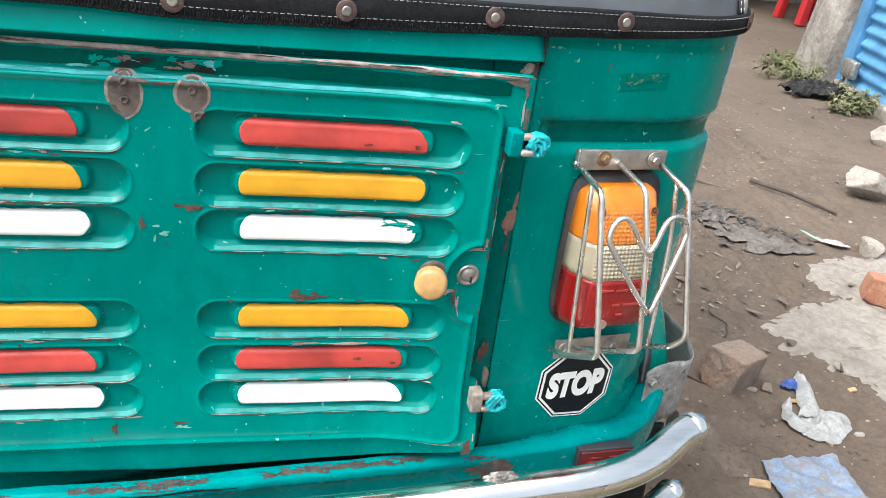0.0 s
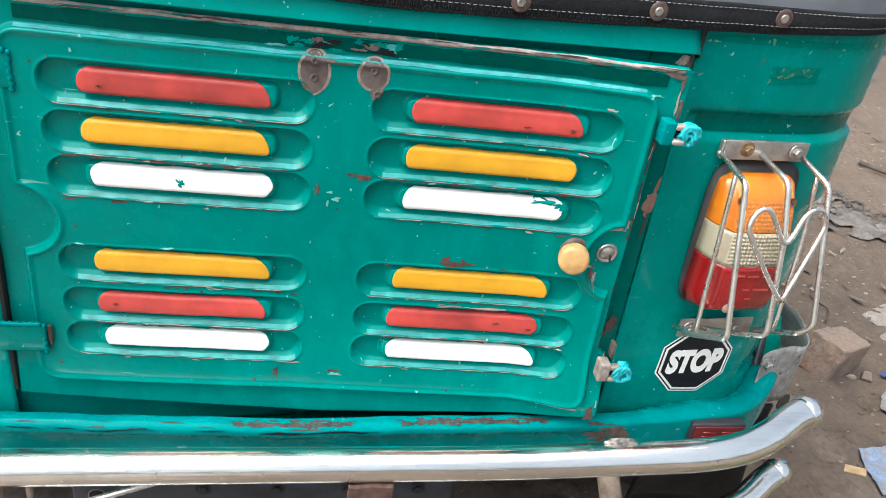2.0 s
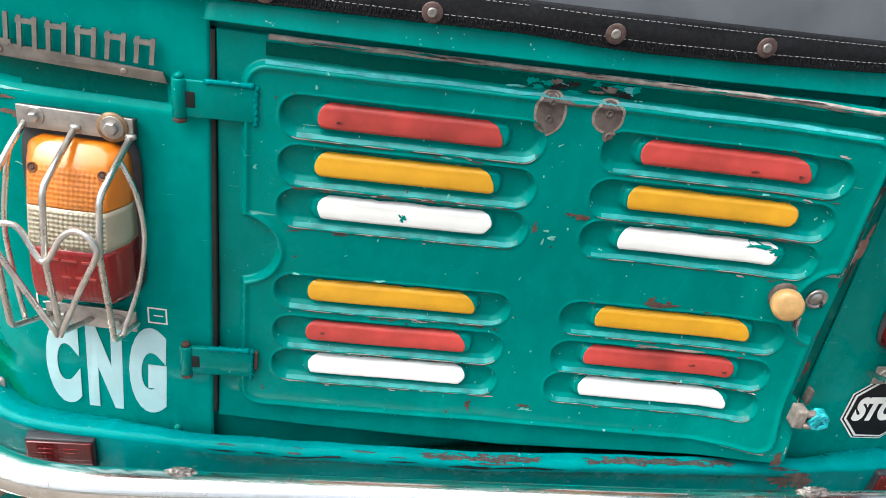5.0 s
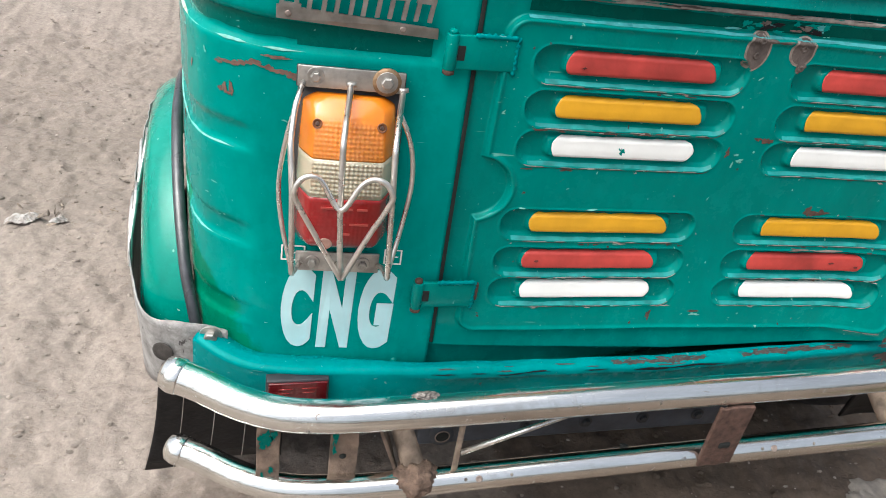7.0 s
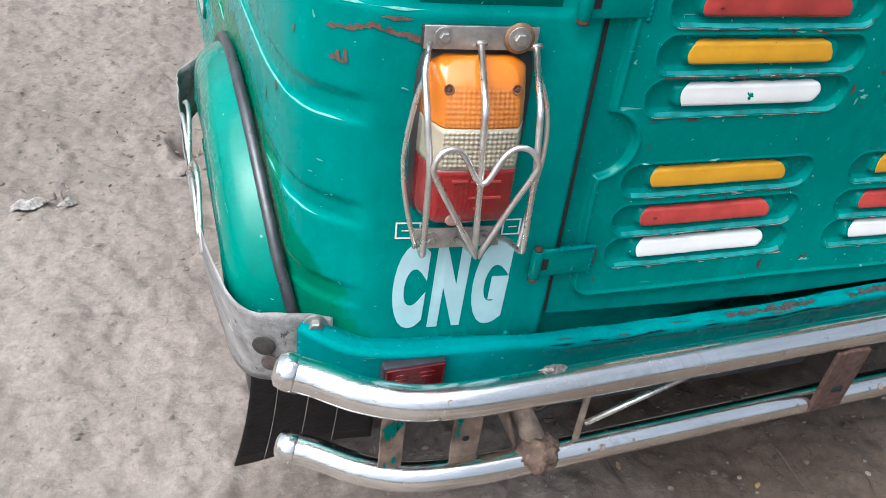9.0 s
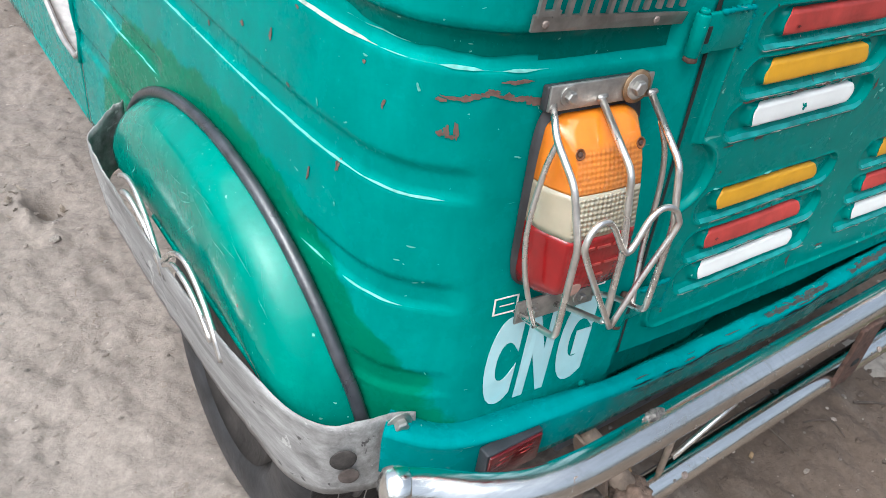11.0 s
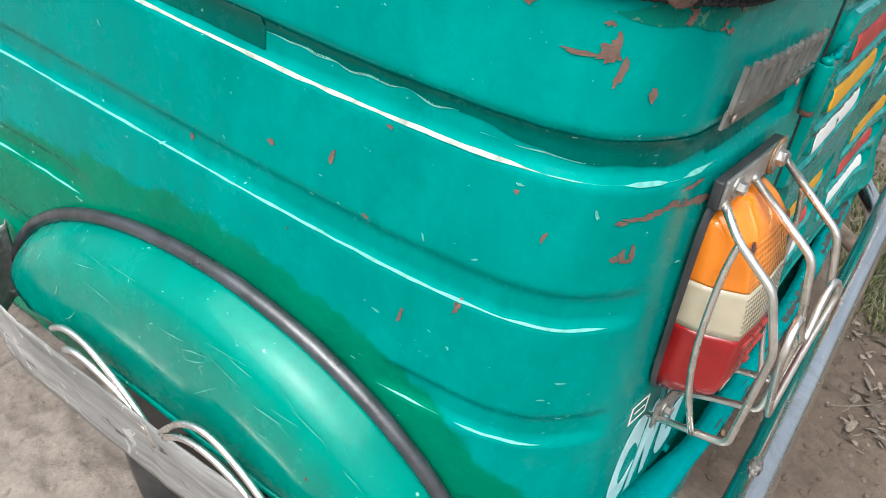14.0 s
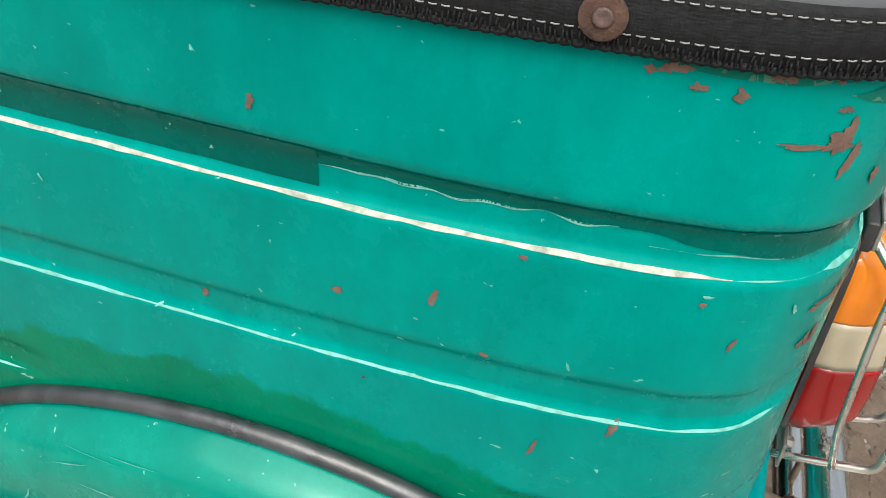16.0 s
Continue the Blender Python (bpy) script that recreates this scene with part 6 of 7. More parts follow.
for x, z, a, b, m in ((0.283, 0.652, 0.008, 0.0016, PALEPRIMER), (0.291, 0.660, 0.002, 0.006, PALEPRIMER), (0.268, 0.600, 0.002, 0.009, PRIMER), (0.272, 0.594, 0.0015, 0.007, PALEPRIMER), (0.258, 0.607, 0.009, 0.0012, PALEPRIMER), (0.299, 0.421, 0.004, 0.010, RUST), (0.262, 0.4275, 0.016, 0.0025, PALEPRIMER), (0.284, 0.790, 0.007, 0.0010, WORN), (-0.004, 0.790, 0.020, 0.0022, PRIMER), (0.035, 0.8035, 0.014, 0.0026, BROWNSCRAPE), (-0.02, 0.8045, 0.012, 0.0030, BROWNSCRAPE), (0.055, 0.800, 0.005, 0.003, WORN), (0.000, 0.667, 0.002, 0.001, WORN), (0.006, 0.660, 0.003, 0.0022, WORN), (-0.002, 0.655, 0.0010, 0.003, WORN), (0.016, 0.452, 0.006, 0.0016, WORN), (-0.230, 0.6845, 0.005, 0.0016, RUST), (-0.205, 0.684, 0.003, 0.0014, RUST), (-0.19, 0.6415, 0.006, 0.0014, RUST)):
    blotch(x, z, a, b, x * 53 + z * 71, m, dfun, gate, "worn_patch", 1.0)

# ---- canvas hood ----


def hood_edge(s, z, w=0.0):
    x, y, nx, ny = plan_at(abs(s))
    sx = math.copysign(1, s)
    return settle((sx * (x + nx * w), y + ny * w, z))


def hem_out(s):
    """The hem stands further out where it lies over the rail."""
    return 0.0035 * smoothstep(0.36, 0.32, abs(s))


def hem(s, v):
    low = float(np.interp(s, [-1.0, -0.6, -0.52, -0.42, -0.3, -0.2, -0.1, -0.058, 0.0, 0.06, 0.14, 0.27, 0.4, 0.52, 0.6, 1.0], [0.845, 0.845, 0.8445, 0.8405, 0.8415, 0.843, 0.8445, 0.8445, 0.842, 0.8408, 0.842, 0.8455, 0.8475, 0.853, 0.852, 0.848]))
    z = low + (0.871 - low) * v + 0.0012 * noise.noise((s * 7, 0, 1)) * (1 - v)
    puff = 0.0052 + hem_out(s) + 0.0025 * math.sin(v * math.pi) + 0.0013 * noise.noise((s * 16, v * 2, 0))
    return hood_edge(s, z, puff)


hood = tagged(new("canvas_hood"), "black canvas hood with stitched hem and riveted edge")
hood.parent = rick
part("hem", sheet("hem", list(np.linspace(-1.6, 1.6, 520)), list(np.linspace(0, 1, 10)), hem), CLOTH, hood, "black stitched canvas hem").modifiers.new("thick", "SOLIDIFY").thickness = 0.003


part("overlocked_edge", tube([hem(s, 0.03) for s in np.arange(-1.0, 1.0, 0.0016)], lambda k: 0.0018 + 0.0004 * math.sin(k * 2500), 6), CLOTH, hood, "ribbed overlocked lower edge of the hem")


def hood_wall(s, v):
    h = 0.62 * v
    return hood_edge(s, 0.868 + h, 0.0015 - 0.24 * h - 0.03 * v * v + 0.002 * noise.noise((s * 5, v * 5, 2)) * (1 - v) * smoothstep(0, 0.1, v))


part("hood_cover", sheet("hood_cover", list(np.linspace(-1.6, 1.6, 200)), list(np.linspace(0, 1, 24)), hood_wall), VINYL, hood, "dark grey vinyl hood cover")
part("hood_roof", sheet("hood_roof", list(np.linspace(-0.36, 0.36, 12)), list(np.linspace(0.12, 1.5, 12)), lambda x, y: (x * 1.2, y, 1.47 + 0.05 * (1 - (x / 0.36) ** 2))), VINYL, hood)
bm = bmesh.new()
for v in (0.30, 0.84):
    for s in np.arange(-1.0, 1.0, 0.0052):
        if noise.noise((s * 31, v * 30, 3)) > 0.45:
            continue
        a, b = Vector(hem(s, v)), Vector(hem(s + 0.0033, v))
        o = Vector(hood_edge(s, 0.85, 1)) - Vector(hood_edge(s, 0.85, 0))
        tube([a + o * 0.0006, (a + b) / 2 + o * 0.0012, b + o * 0.0006], 0.00034, 5, bm)
tagged(part("stitching", bm, THREAD, hood), kind="stuff")
bm = bmesh.new()
rs = random.Random(77)
for s in np.arange(-1.0, 1.0, 0.0021):
    o = Vector(hood_edge(s, 0.85, 1)) - Vector(hood_edge(s, 0.85, 0))
    top, lean = 0.20 + rs.uniform(-0.05, 0.07), rs.uniform(-0.0006, 0.0006)
    tube([Vector(hem(s, 0.0)) + o * 0.0012, Vector(hem(s + lean, top * 0.6)) + o * 0.0014, Vector(hem(s + lean * 2, top)) + o * 0.0004], 0.00052, 4, bm)
tagged(part("overlock_thread", bm, CLOTH, hood), kind="stuff")
for s in (-0.95, -0.815, -0.68, -0.556, -0.394, -0.262, -0.131, 0.018, 0.148, 0.273, 0.400, 0.556, 0.68):
    z = float(np.interp(s, [-0.6, -0.556, -0.394, -0.1, 0.0, 0.15, 0.27, 0.42, 0.6], [0.858, 0.852, 0.850, 0.853, 0.853, 0.856, 0.859, 0.862, 0.864]))
    x, y, nx, ny = plan_at(abs(s))
    n = Vector((math.copysign(nx, s) if s else 0, ny, 0))
    base = Vector(hood_edge(s, z, 0.0082 + hem_out(s)))
    q0 = 0.0086 if abs(s) < 0.5 else 0.0092
    r = part("rivet_washer", lathe([(q0, 0), (q0 * 0.99, 0.0010), (q0 * 0.93, 0.0014), (q0 * 0.43, 0.0008)], base, n, 22), RIVETM if abs(s) < 0.55 else RUST, hood)
    part("rivet", lathe([(0.0042, 0), (0.0040, 0.0012), (0.0030, 0.0018), (0.0012, 0.0012)], base + n * 0.0006, n, 12), STEEL if abs(s) < 0.55 else RIVETM, r)
for side in (-1, 1):
    part("seam_binding", tube([hood_wall(side * 0.556, v) for v in np.linspace(0, 0.9, 24)], 0.0030, 8), BINDING, hood, "cream binding along the corner seam")
    band = part("seam_band", sheet("seam_band", list(np.linspace(-0.006, 0.006, 5)), list(np.linspace(0, 0.9, 30)), lambda u, v: Vector(hood_wall(side * 0.542 + u, v)) + Vector((side * 0.0012, -0.0012, 0.0008)), 0.001), VINYL, hood, "doubled vinyl band beside the seam")
    bm = bmesh.new()
    for v in np.arange(0.005, 0.4, 0.0105):
        for u in (-0.004, 0.004):
            tube([Vector(hood_wall(side * 0.542 + u, v + k)) + Vector((side * 0.0020, -0.0020, 0.0010)) for k in (0, 0.0065)], 0.0005, 5, bm)
    tagged(part("seam_stitching", bm, BINDING, band), kind="stuff")

# ---- surroundings ----
shop = thing("shop_front", "concrete pillar and blue roller shutter on a shop front", "building")


def along(a, b, t, off=0.0):
    d = (Vector(b) - Vector(a)).normalized()
    n = Vector((d.y, -d.x))
    p = Vector(a) + (Vector(b) - Vector(a)) * t + n * off
    return p


bm = box(-0.2, 0.2, -0.2, 0.2, -0.1, 3.2, 0.03, 3)
bmesh.ops.subdivide_edges(bm, edges=list(bm.edges), cuts=6, use_grid_fill=True)
for v in bm.verts:
    v.co += Vector((noise.noise(v.co * 6), noise.noise(v.co * 6 + Vector((5, 0, 0))), 0)) * 0.02
    v.co.x *= 1 + 0.10 * smoothstep(0.3, 0.0, v.co.z)
    v.co = pose(3.74, 3.50, 0, 0, 0, -14) @ v.co
part("pillar", bm, PLASTER, shop, "chipped and stained concrete pillar")
A, B = Vector((3.53, 3.20)), Vector((3.10, 1.55))
d = (B - A).normalized()
nn = Vector((-d.y, d.x)) * -1
me = sheet("shutter", list(np.linspace(0, 1.75, 30)), list(np.linspace(0.05, 2.3, 180)), lambda u, z: (A.x + d.x * u + nn.x * -0.012 * math.sin(z * 2 * math.pi / 0.075), A.y + d.y * u + nn.y * -0.012 * math.sin(z * 2 * math.pi / 0.075), z))
part("shutter", me, BLUEDOOR, shop, "blue corrugated roller shutter")
bm = box(0, 1.75, -0.06, 0.1, -0.1, 0.06, 0.01)
for v in bm.verts:
    v.co = Vector((A.x + d.x * v.co.x - nn.x * v.co.y, A.y + d.y * v.co.x - nn.y * v.co.y, v.co.z))
part("threshold", bm, CONCRETE, shop)
bm = box(-0.05, 0.06, -0.03, 0.03, 0.04, 2.4, 0.004)
for v in bm.verts:
    v.co = Vector((A.x + d.x * v.co.x - nn.x * v.co.y, A.y + d.y * v.co.x - nn.y * v.co.y, v.co.z))
part("guide_rail", bm, BLUEDOOR, shop)
bm = box(0.05, 0.20, 0.035, 0.075, 0.10, 0.20, 0.012)
for v in bm.verts:
    v.co = Vector((A.x + d.x * v.co.x + nn.x * v.co.y, A.y + d.y * v.co.x + nn.y * v.co.y, v.co.z))
hasp = part("padlock_hasp", bm, STEEL, shop, "steel hasp with padlock")
hp = lambda u, o, z: (A.x + d.x * u + nn.x * o, A.y + d.y * u + nn.y * o, z)
part("shackle", tube(smooth_path([hp(0.08, 0.05, 0.09), hp(0.06, 0.06, 0.03), hp(0.09, 0.065, 0.005), hp(0.13, 0.06, 0.03), hp(0.13, 0.05, 0.10)], 6), 0.010, 8), STEEL, hasp)
part("back_wall", box(4.2, 8.0, 6.6, 6.8, -0.1, 3.2), PLASTER, shop, smooth=False)
# out of view; added so that the entrance lies in its shade
part("unseen_roof", box(3.6, 8.0, 3.9, 6.7, 2.4, 2.5), PLASTER, shop, "unseen roof added to shade the shop entrance", smooth=False)
part("side_wall", box(7.0, 7.2, 3.7, 6.6, -0.1, 3.2), PLASTER, shop, smooth=False)
part("side_wall", box(3.95, 4.1, 5.9, 6.8, -0.1, 3.2), PLASTER, shop, smooth=False)

stool = thing("plastic_stool", "red plastic stool in the shaded shop entrance", "stool")
for dx, dy in ((0, 0), (0.27, 0), (0, 0.27), (0.27, 0.27)):
    bm = box(-0.035, 0.035, -0.035, 0.035, 0.0, 0.43, 0.01)
    for v in bm.verts:
        k = 0.35 * (0.43 - v.co.z) / 0.43
        v.co = Vector((4.78 + dx + v.co.x * (0.75 + k) + (dx - 0.135) * k * 0.5, 5.30 + dy + v.co.y * (0.75 + k) + (dy - 0.135) * k * 0.5, v.co.z))
    part("leg", bm, REDPLASTIC, stool)
part("apron", box(4.745, 5.085, 5.265, 5.605, 0.34, 0.42, 0.015), REDPLASTIC, stool)
part("seat", box(4.73, 5.10, 5.25, 5.62, 0.42, 0.45, 0.012), REDPLASTIC, stool)


def rock(name, place, size, mat, label, category, seed, blocky=0.0, turn=0):
    """A stone or brick lump: a ball cut by flat faces, with chipped edges."""
    r = random.Random(seed)
    cuts = [Vector((r.gauss(0, 1), r.gauss(0, 1), r.gauss(0, 1))).normalized() * r.uniform(0.62, 0.95) for _ in range(13)]
    if blocky:
        cuts = [Vector(a) * r.uniform(0.72, 0.85) for a in ((1, 0.06, 0), (-1, 0, 0.1), (0, 1, 0.05), (0.05, -1, 0), (0, 0.05, 1), (0, 0, -1))] + [c * 1.25 for c in cuts[:5]]
    bm = bmesh.new()
    bmesh.ops.create_icosphere(bm, subdivisions=5, radius=1)
    for v in bm.verts:
        q = v.co.normalized()
        k = 1.25
        for c in cuts:
            a = q.dot(c.normalized())
            if a > 0.05:
                k = min(k, c.length / a)
        p = q * k
        k *= 1 + 0.05 * noise.noise(p * 2.5 + Vector((seed, 0, 0))) + 0.035 * noise.noise(p * 7) + 0.02 * noise.noise(p * 17)
        v.co = Vector((q.x * size[0] * k, q.y * size[1] * k, q.z * size[2] * k))
    for v in bm.verts:
        v.co = pose(place[0], place[1], ground_z(*place) + size[2] * 0.7, 4, 6, turn) @ v.co
    return tagged(part(name, bm, mat), label, category, name + "s lying on the earth")


rock("brick", (1.152, 0.580), (0.071, 0.056, 0.056), BRICKM, "broken dusty brick half lying on the earth", "brick", 1, 0.2, 25)
rock("stone", (1.222, 0.540), (0.016, 0.013, 0.011), BRICKM, "small dusty stone beside the broken brick", "stone", 11, 0, 20)
rock("brick", (1.835, 0.89), (0.05, 0.062, 0.045), ORANGEBRICK, "small broken orange brick lump on concrete", "brick", 2, 0.2, 60)
rock("stone", (2.40, 1.63), (0.098, 0.075, 0.064), STONE, "pale angular stone on the earth", "stone", 14, 0, 20)
rock("stone", (2.58, 1.60), (0.07, 0.06, 0.05), STONE, "pale angular stone on the earth", "stone", 4)
rock("stone", (2.02, 1.16), (0.040, 0.035, 0.035), STONE, "small grey stone on the earth", "stone", 5)
rock("stone", (-0.655, 1.00), (0.012, 0.010, 0.008), STONE, "small white stone on the earth", "stone", 6)
rock("stone", (3.02, 2.26), (0.05, 0.10, 0.04), STONE, "pale broken stone by the shop threshold", "stone", 7)
stick = tagged(part("stick", tube([(1.933, 1.705, ground_z(1.933, 1.705) + 0.012), (2.03, 1.58, ground_z(2.03, 1.58) + 0.012), (2.125, 1.451, ground_z(2.125, 1.451) + 0.01)], lambda k: 0.009 - 0.004 * k, 8), TWIG), "thin dark stick lying on the earth", "stick")


def chip(x, y, l, w, turn, mat, label):
    bm = box(-l, l, -w, w, 0.0, 0.005, 0.0012)
    for v in bm.verts:
        v.co.x += 0.3 * v.co.y
        v.co.z += 0.3 * abs(v.co.x) * 0.2
        v.co = pose(x, y, ground_z(x, y) + 0.001, 0, 0, turn) @ v.co
    return tagged(part("wood_chip", bm, mat), label, "wood chip", "wood chips on the earth")


def twig(points, r, mat, label):
    pts = smooth_path([(x, y, ground_z(x, y) + r * 1.4) for x, y in points], 6)
    return tagged(part("twig", tube(pts, lambda k: r * (1.1 - 0.6 * k), 6), mat), label, "twig", "twigs on the earth")


twig([(1.298, 0.911), (1.262, 0.85), (1.275, 0.79), (1.236, 0.735)], 0.003, TWIG, "thin dark bent twig on the earth")
twig([(1.06, 0.62), (1.05, 0.59), (1.09, 0.57), (1.12, 0.575)], 0.003, TWIG, "thin dark twig under the broken brick")
twig([(1.70, 1.80), (1.76, 1.72), (1.78, 1.66)], 0.004, DRYLEAF, "short pale twig on the earth")
twig([(0.33, -0.16), (0.36, -0.205), (0.40, -0.24)], 0.0028, DRYLEAF, "pale straw lying under the bumper")
twig([(0.207, 0.012), (0.205, -0.03), (0.208, -0.08)], 0.0018, DRYLEAF, "pale thin straw on darkened earth")
twig([(0.272, -0.042), (0.295, -0.052), (0.318, -0.068), (0.319, -0.097)], 0.0016, TWIG, "thin bent twig on darkened earth")
twig([(-0.084, 0.076), (-0.080, 0.03), (-0.075, 0.008)], 0.0030, TWIG, "dark twig half buried in darkened earth")
chip(-0.064, 0.047, 0.006, 0.003, 70, CHIPM, "tan split wood chip on the earth")
chip(0.138, -0.037, 0.005, 0.003, 20, CHIPM, "tan split wood chip on the earth")
twig([(0.40, -0.06), (0.45, -0.09), (0.47, -0.12), (0.45, -0.15)], 0.0022, TWIG, "thin dark twig under the bumper")


def crumple(name, cx, cy, rx, ry, h, mat, label, category, seed, turn=0, n=26):
    def f(u, v):
        a = (0.95 + 0.45 * noise.noise((u * 1.3 + seed, v * 1.3, 0))) * (1 - 0.24 * u * u * v * v) + 0.10 * noise.noise((u * 5 + seed, v * 5, 4))
        x, y = rx * u * a, ry * v * a
        k = math.radians(turn)
        x, y = x * math.cos(k) - y * math.sin(k), x * math.sin(k) + y * math.cos(k)
        fold = 1 - abs(noise.noise((u * 2.6 + v, v * 2.6, seed))) * 2.4
        crease = 1 - abs(noise.noise((u * 6.5, v * 6.5 + u * 2, seed + 3))) * 2.2
        z = h * max(0, 0.35 + 0.5 * fold + 0.3 * crease) * max(0.05, 1.05 - (u * u + v * v) * 0.5)
        return (cx + x, cy + y, ground_z(cx + x, cy + y) + 0.003 + z)
    return tagged(part(name, sheet(name, list(np.linspace(-1, 1, n)), list(np.linspace(-1, 1, n)), f), mat), label, category, "plastic scraps on the earth" if name == "plastic_scrap" else "")




def thin_bag(cx, cy, rx, ry, turn, handles):
    """A flat empty bag: a creased body and two torn handles."""
    bm = bmesh.new()

    def lay(us, vs, f):
        grid = [[bm.verts.new(f(u, v)) for v in vs] for u in us]
        for a, b in zip(grid, grid[1:]):
            for i in range(len(vs) - 1):
                bm.faces.new((a[i], b[i], b[i + 1], a[i + 1]))

    def creased(x, y, edge):
        fold = 1 - abs(noise.noise((x * 26, y * 26, 3.0))) * 2.4
        fine = 1 - abs(noise.noise((x * 70 + y * 20, y * 60, 7.0))) * 2.2
        return (x, y, ground_z(x, y) + 0.003 + max(0.0, 0.008 + 0.010 * fold + 0.005 * fine) * edge)

    def body(a, r):
        k = 1 + 0.28 * noise.noise((math.cos(a) * 1.6, math.sin(a) * 1.6, 4.0)) + 0.09 * noise.noise((math.cos(a) * 5, math.sin(a) * 5, 1.0))
        u, v, c = rx * r * k * math.cos(a), ry * r * k * math.sin(a), math.radians(turn)
        return creased(cx + u * math.cos(c) - v * math.sin(c), cy + u * math.sin(c) + v * math.cos(c), 1.15 - r * r)
    lay(list(np.linspace(0, 2 * math.pi, 70)), list(np.linspace(0.01, 1, 22)), body)
    for points, w0, w1 in handles:
        pts = smooth_path([(x, y, 0) for x, y in points], 8)

        def handle(i, v, pts=pts, w0=w0, w1=w1):
            p, q = pts[int(i)], pts[min(int(i) + 1, len(pts) - 1)] - pts[max(int(i) - 1, 0)]
            side = Vector((-q.y, q.x)).normalized()
            f = i / (len(pts) - 1)
            w = (w0 + (w1 - w0) * f) * v * (1 + 0.25 * noise.noise((f * 5, v, w0 * 90))) * math.sqrt(max(0.02, 1 - f ** 6))
            return creased(p.x + side.x * w, p.y + side.y * w, 1.1 - 0.8 * v * v)
        lay(list(range(len(pts))), list(np.linspace(-1, 1, 8)), handle)
    return bm


tagged(part("plastic_bag", thin_bag(1.277, 0.408, 0.074, 0.050, 28, [([(1.262, 0.430), (1.290, 0.480), (1.318, 0.535), (1.337, 0.586)], 0.026, 0.013), ([(1.245, 0.405), (1.212, 0.412), (1.214, 0.450), (1.243, 0.490)], 0.026, 0.009)]), BAG), "crumpled whitish plastic bag with torn handles on earth", "plastic bag")


def bent_sheet(u, v):
    """A torn rectangle of paper, a little curled."""
    q = [Vector((1.058, 0.316)), Vector((1.228, 0.322)), Vector((1.215, 0.190)), Vector((1.030, 0.195))]
    p = (q[0] * (1 - u) + q[1] * u) * (1 - v) + (q[3] * (1 - u) + q[2] * u) * v
    e = 0.006 * noise.noise((u * 9, v * 9, 3))
    return (p.x + e, p.y + e * 0.7, ground_z(p.x, p.y) + 0.005 + 0.003 * (noise.noise((u * 3, v * 3, 1)) + 0.5))


tagged(part("paper_sheet", sheet("paper_sheet", list(np.linspace(0, 1, 24)), list(np.linspace(0, 1, 20)), bent_sheet), BLUEPAPER), "faded blue printed sheet lying on the earth", "paper")
crumple("rag", 3.21, 3.02, 0.175, 0.085, 0.085, RAGM, "black rag heap by the grass", "rag", 8, -10, 60)
wrap = part("plastic_scrap", sheet("plastic_scrap", list(np.linspace(0, 1, 26)), list(np.linspace(-1, 1, 6)), lambda u, v: (1.872 + 0.088 * u - 0.010 * v, 1.255 - 0.092 * u + 0.05 * u * u + 0.026 * v * (1 + 0.2 * noise.noise((u * 6, v, 2))), ground_z(1.9, 1.2) + 0.006 + 0.005 * noise.noise((u * 7, v * 2, 5)))), DIRTYBAG)
part("green_end", sheet("green_end", list(np.linspace(-0.14, 0.02, 5)), list(np.linspace(-1, 1, 6)), lambda u, v: (1.872 + 0.088 * u - 0.010 * v, 1.255 - 0.092 * u + 0.027 * v, ground_z(1.9, 1.2) + 0.012 + 0.002 * v)), GREENEND, wrap, "pale green end of the wrapper")
tagged(wrap, "flat clear wrapper strip with a green end", "plastic scrap", "plastic scraps on the earth")
crumple("plastic_scrap", 1.289, 0.545, 0.020, 0.016, 0.014, BLUESCRAP, "crumpled dark blue plastic scrap beside the bag", "plastic scrap", 13, 0, 20)
crumple("plastic_scrap", -0.955, 0.912, 0.034, 0.018, 0.012, DIRTYBAG, "torn whitish plastic scrap on the earth", "plastic scrap", 19, 5, 24)
crumple("plastic_scrap", -0.885, 0.915, 0.018, 0.010, 0.008, DIRTYBAG, "torn whitish plastic scrap on the earth", "plastic scrap", 23, 25, 20)


chip(1.272, 0.496, 0.014, 0.005, -10, CHIPM, "tan split wood chip on the earth")
chip(1.256, 0.360, 0.010, 0.007, 40, CHIPM, "tan split wood chip on the earth")
chip(1.013, 0.255, 0.020, 0.010, -20, CHIPM, "tan split wood chip beside the blue sheet")
chip(1.47, 0.60, 0.020, 0.004, 60, TWIG, "dark wood splinter on the concrete")
chip(1.44, 0.52, 0.012, 0.006, 10, CHIPM, "tan split wood chip on the concrete")
chip(0.62, -0.10, 0.012, 0.006, 30, CHIPM, "tan split wood chip on the earth")


def ground_patch(cx, cy, rx, ry, seed, thick=0.006):
    def f(a, r):
        k = 1 + 0.35 * noise.noise((math.cos(a) * 1.3 + seed, math.sin(a) * 1.3, seed)) + 0.16 * noise.noise((math.cos(a) * 5 + seed, math.sin(a) * 5, 1.0)) + 0.05 * noise.noise((math.cos(a) * 14, math.sin(a) * 14, seed))
        x, y = cx + rx * k * r * math.cos(a), cy + ry * k * r * math.sin(a)
        return (x, y, ground_z(x, y) * 0.75 + thick * (1 - r ** 6) - 0.004 * r ** 6 + 0.002 * noise.noise((x * 18, y * 18, 0)))
    return sheet("concrete_patch", list(np.linspace(0, 2 * math.pi, 90)), list(np.linspace(0.001, 1, 16)), f)


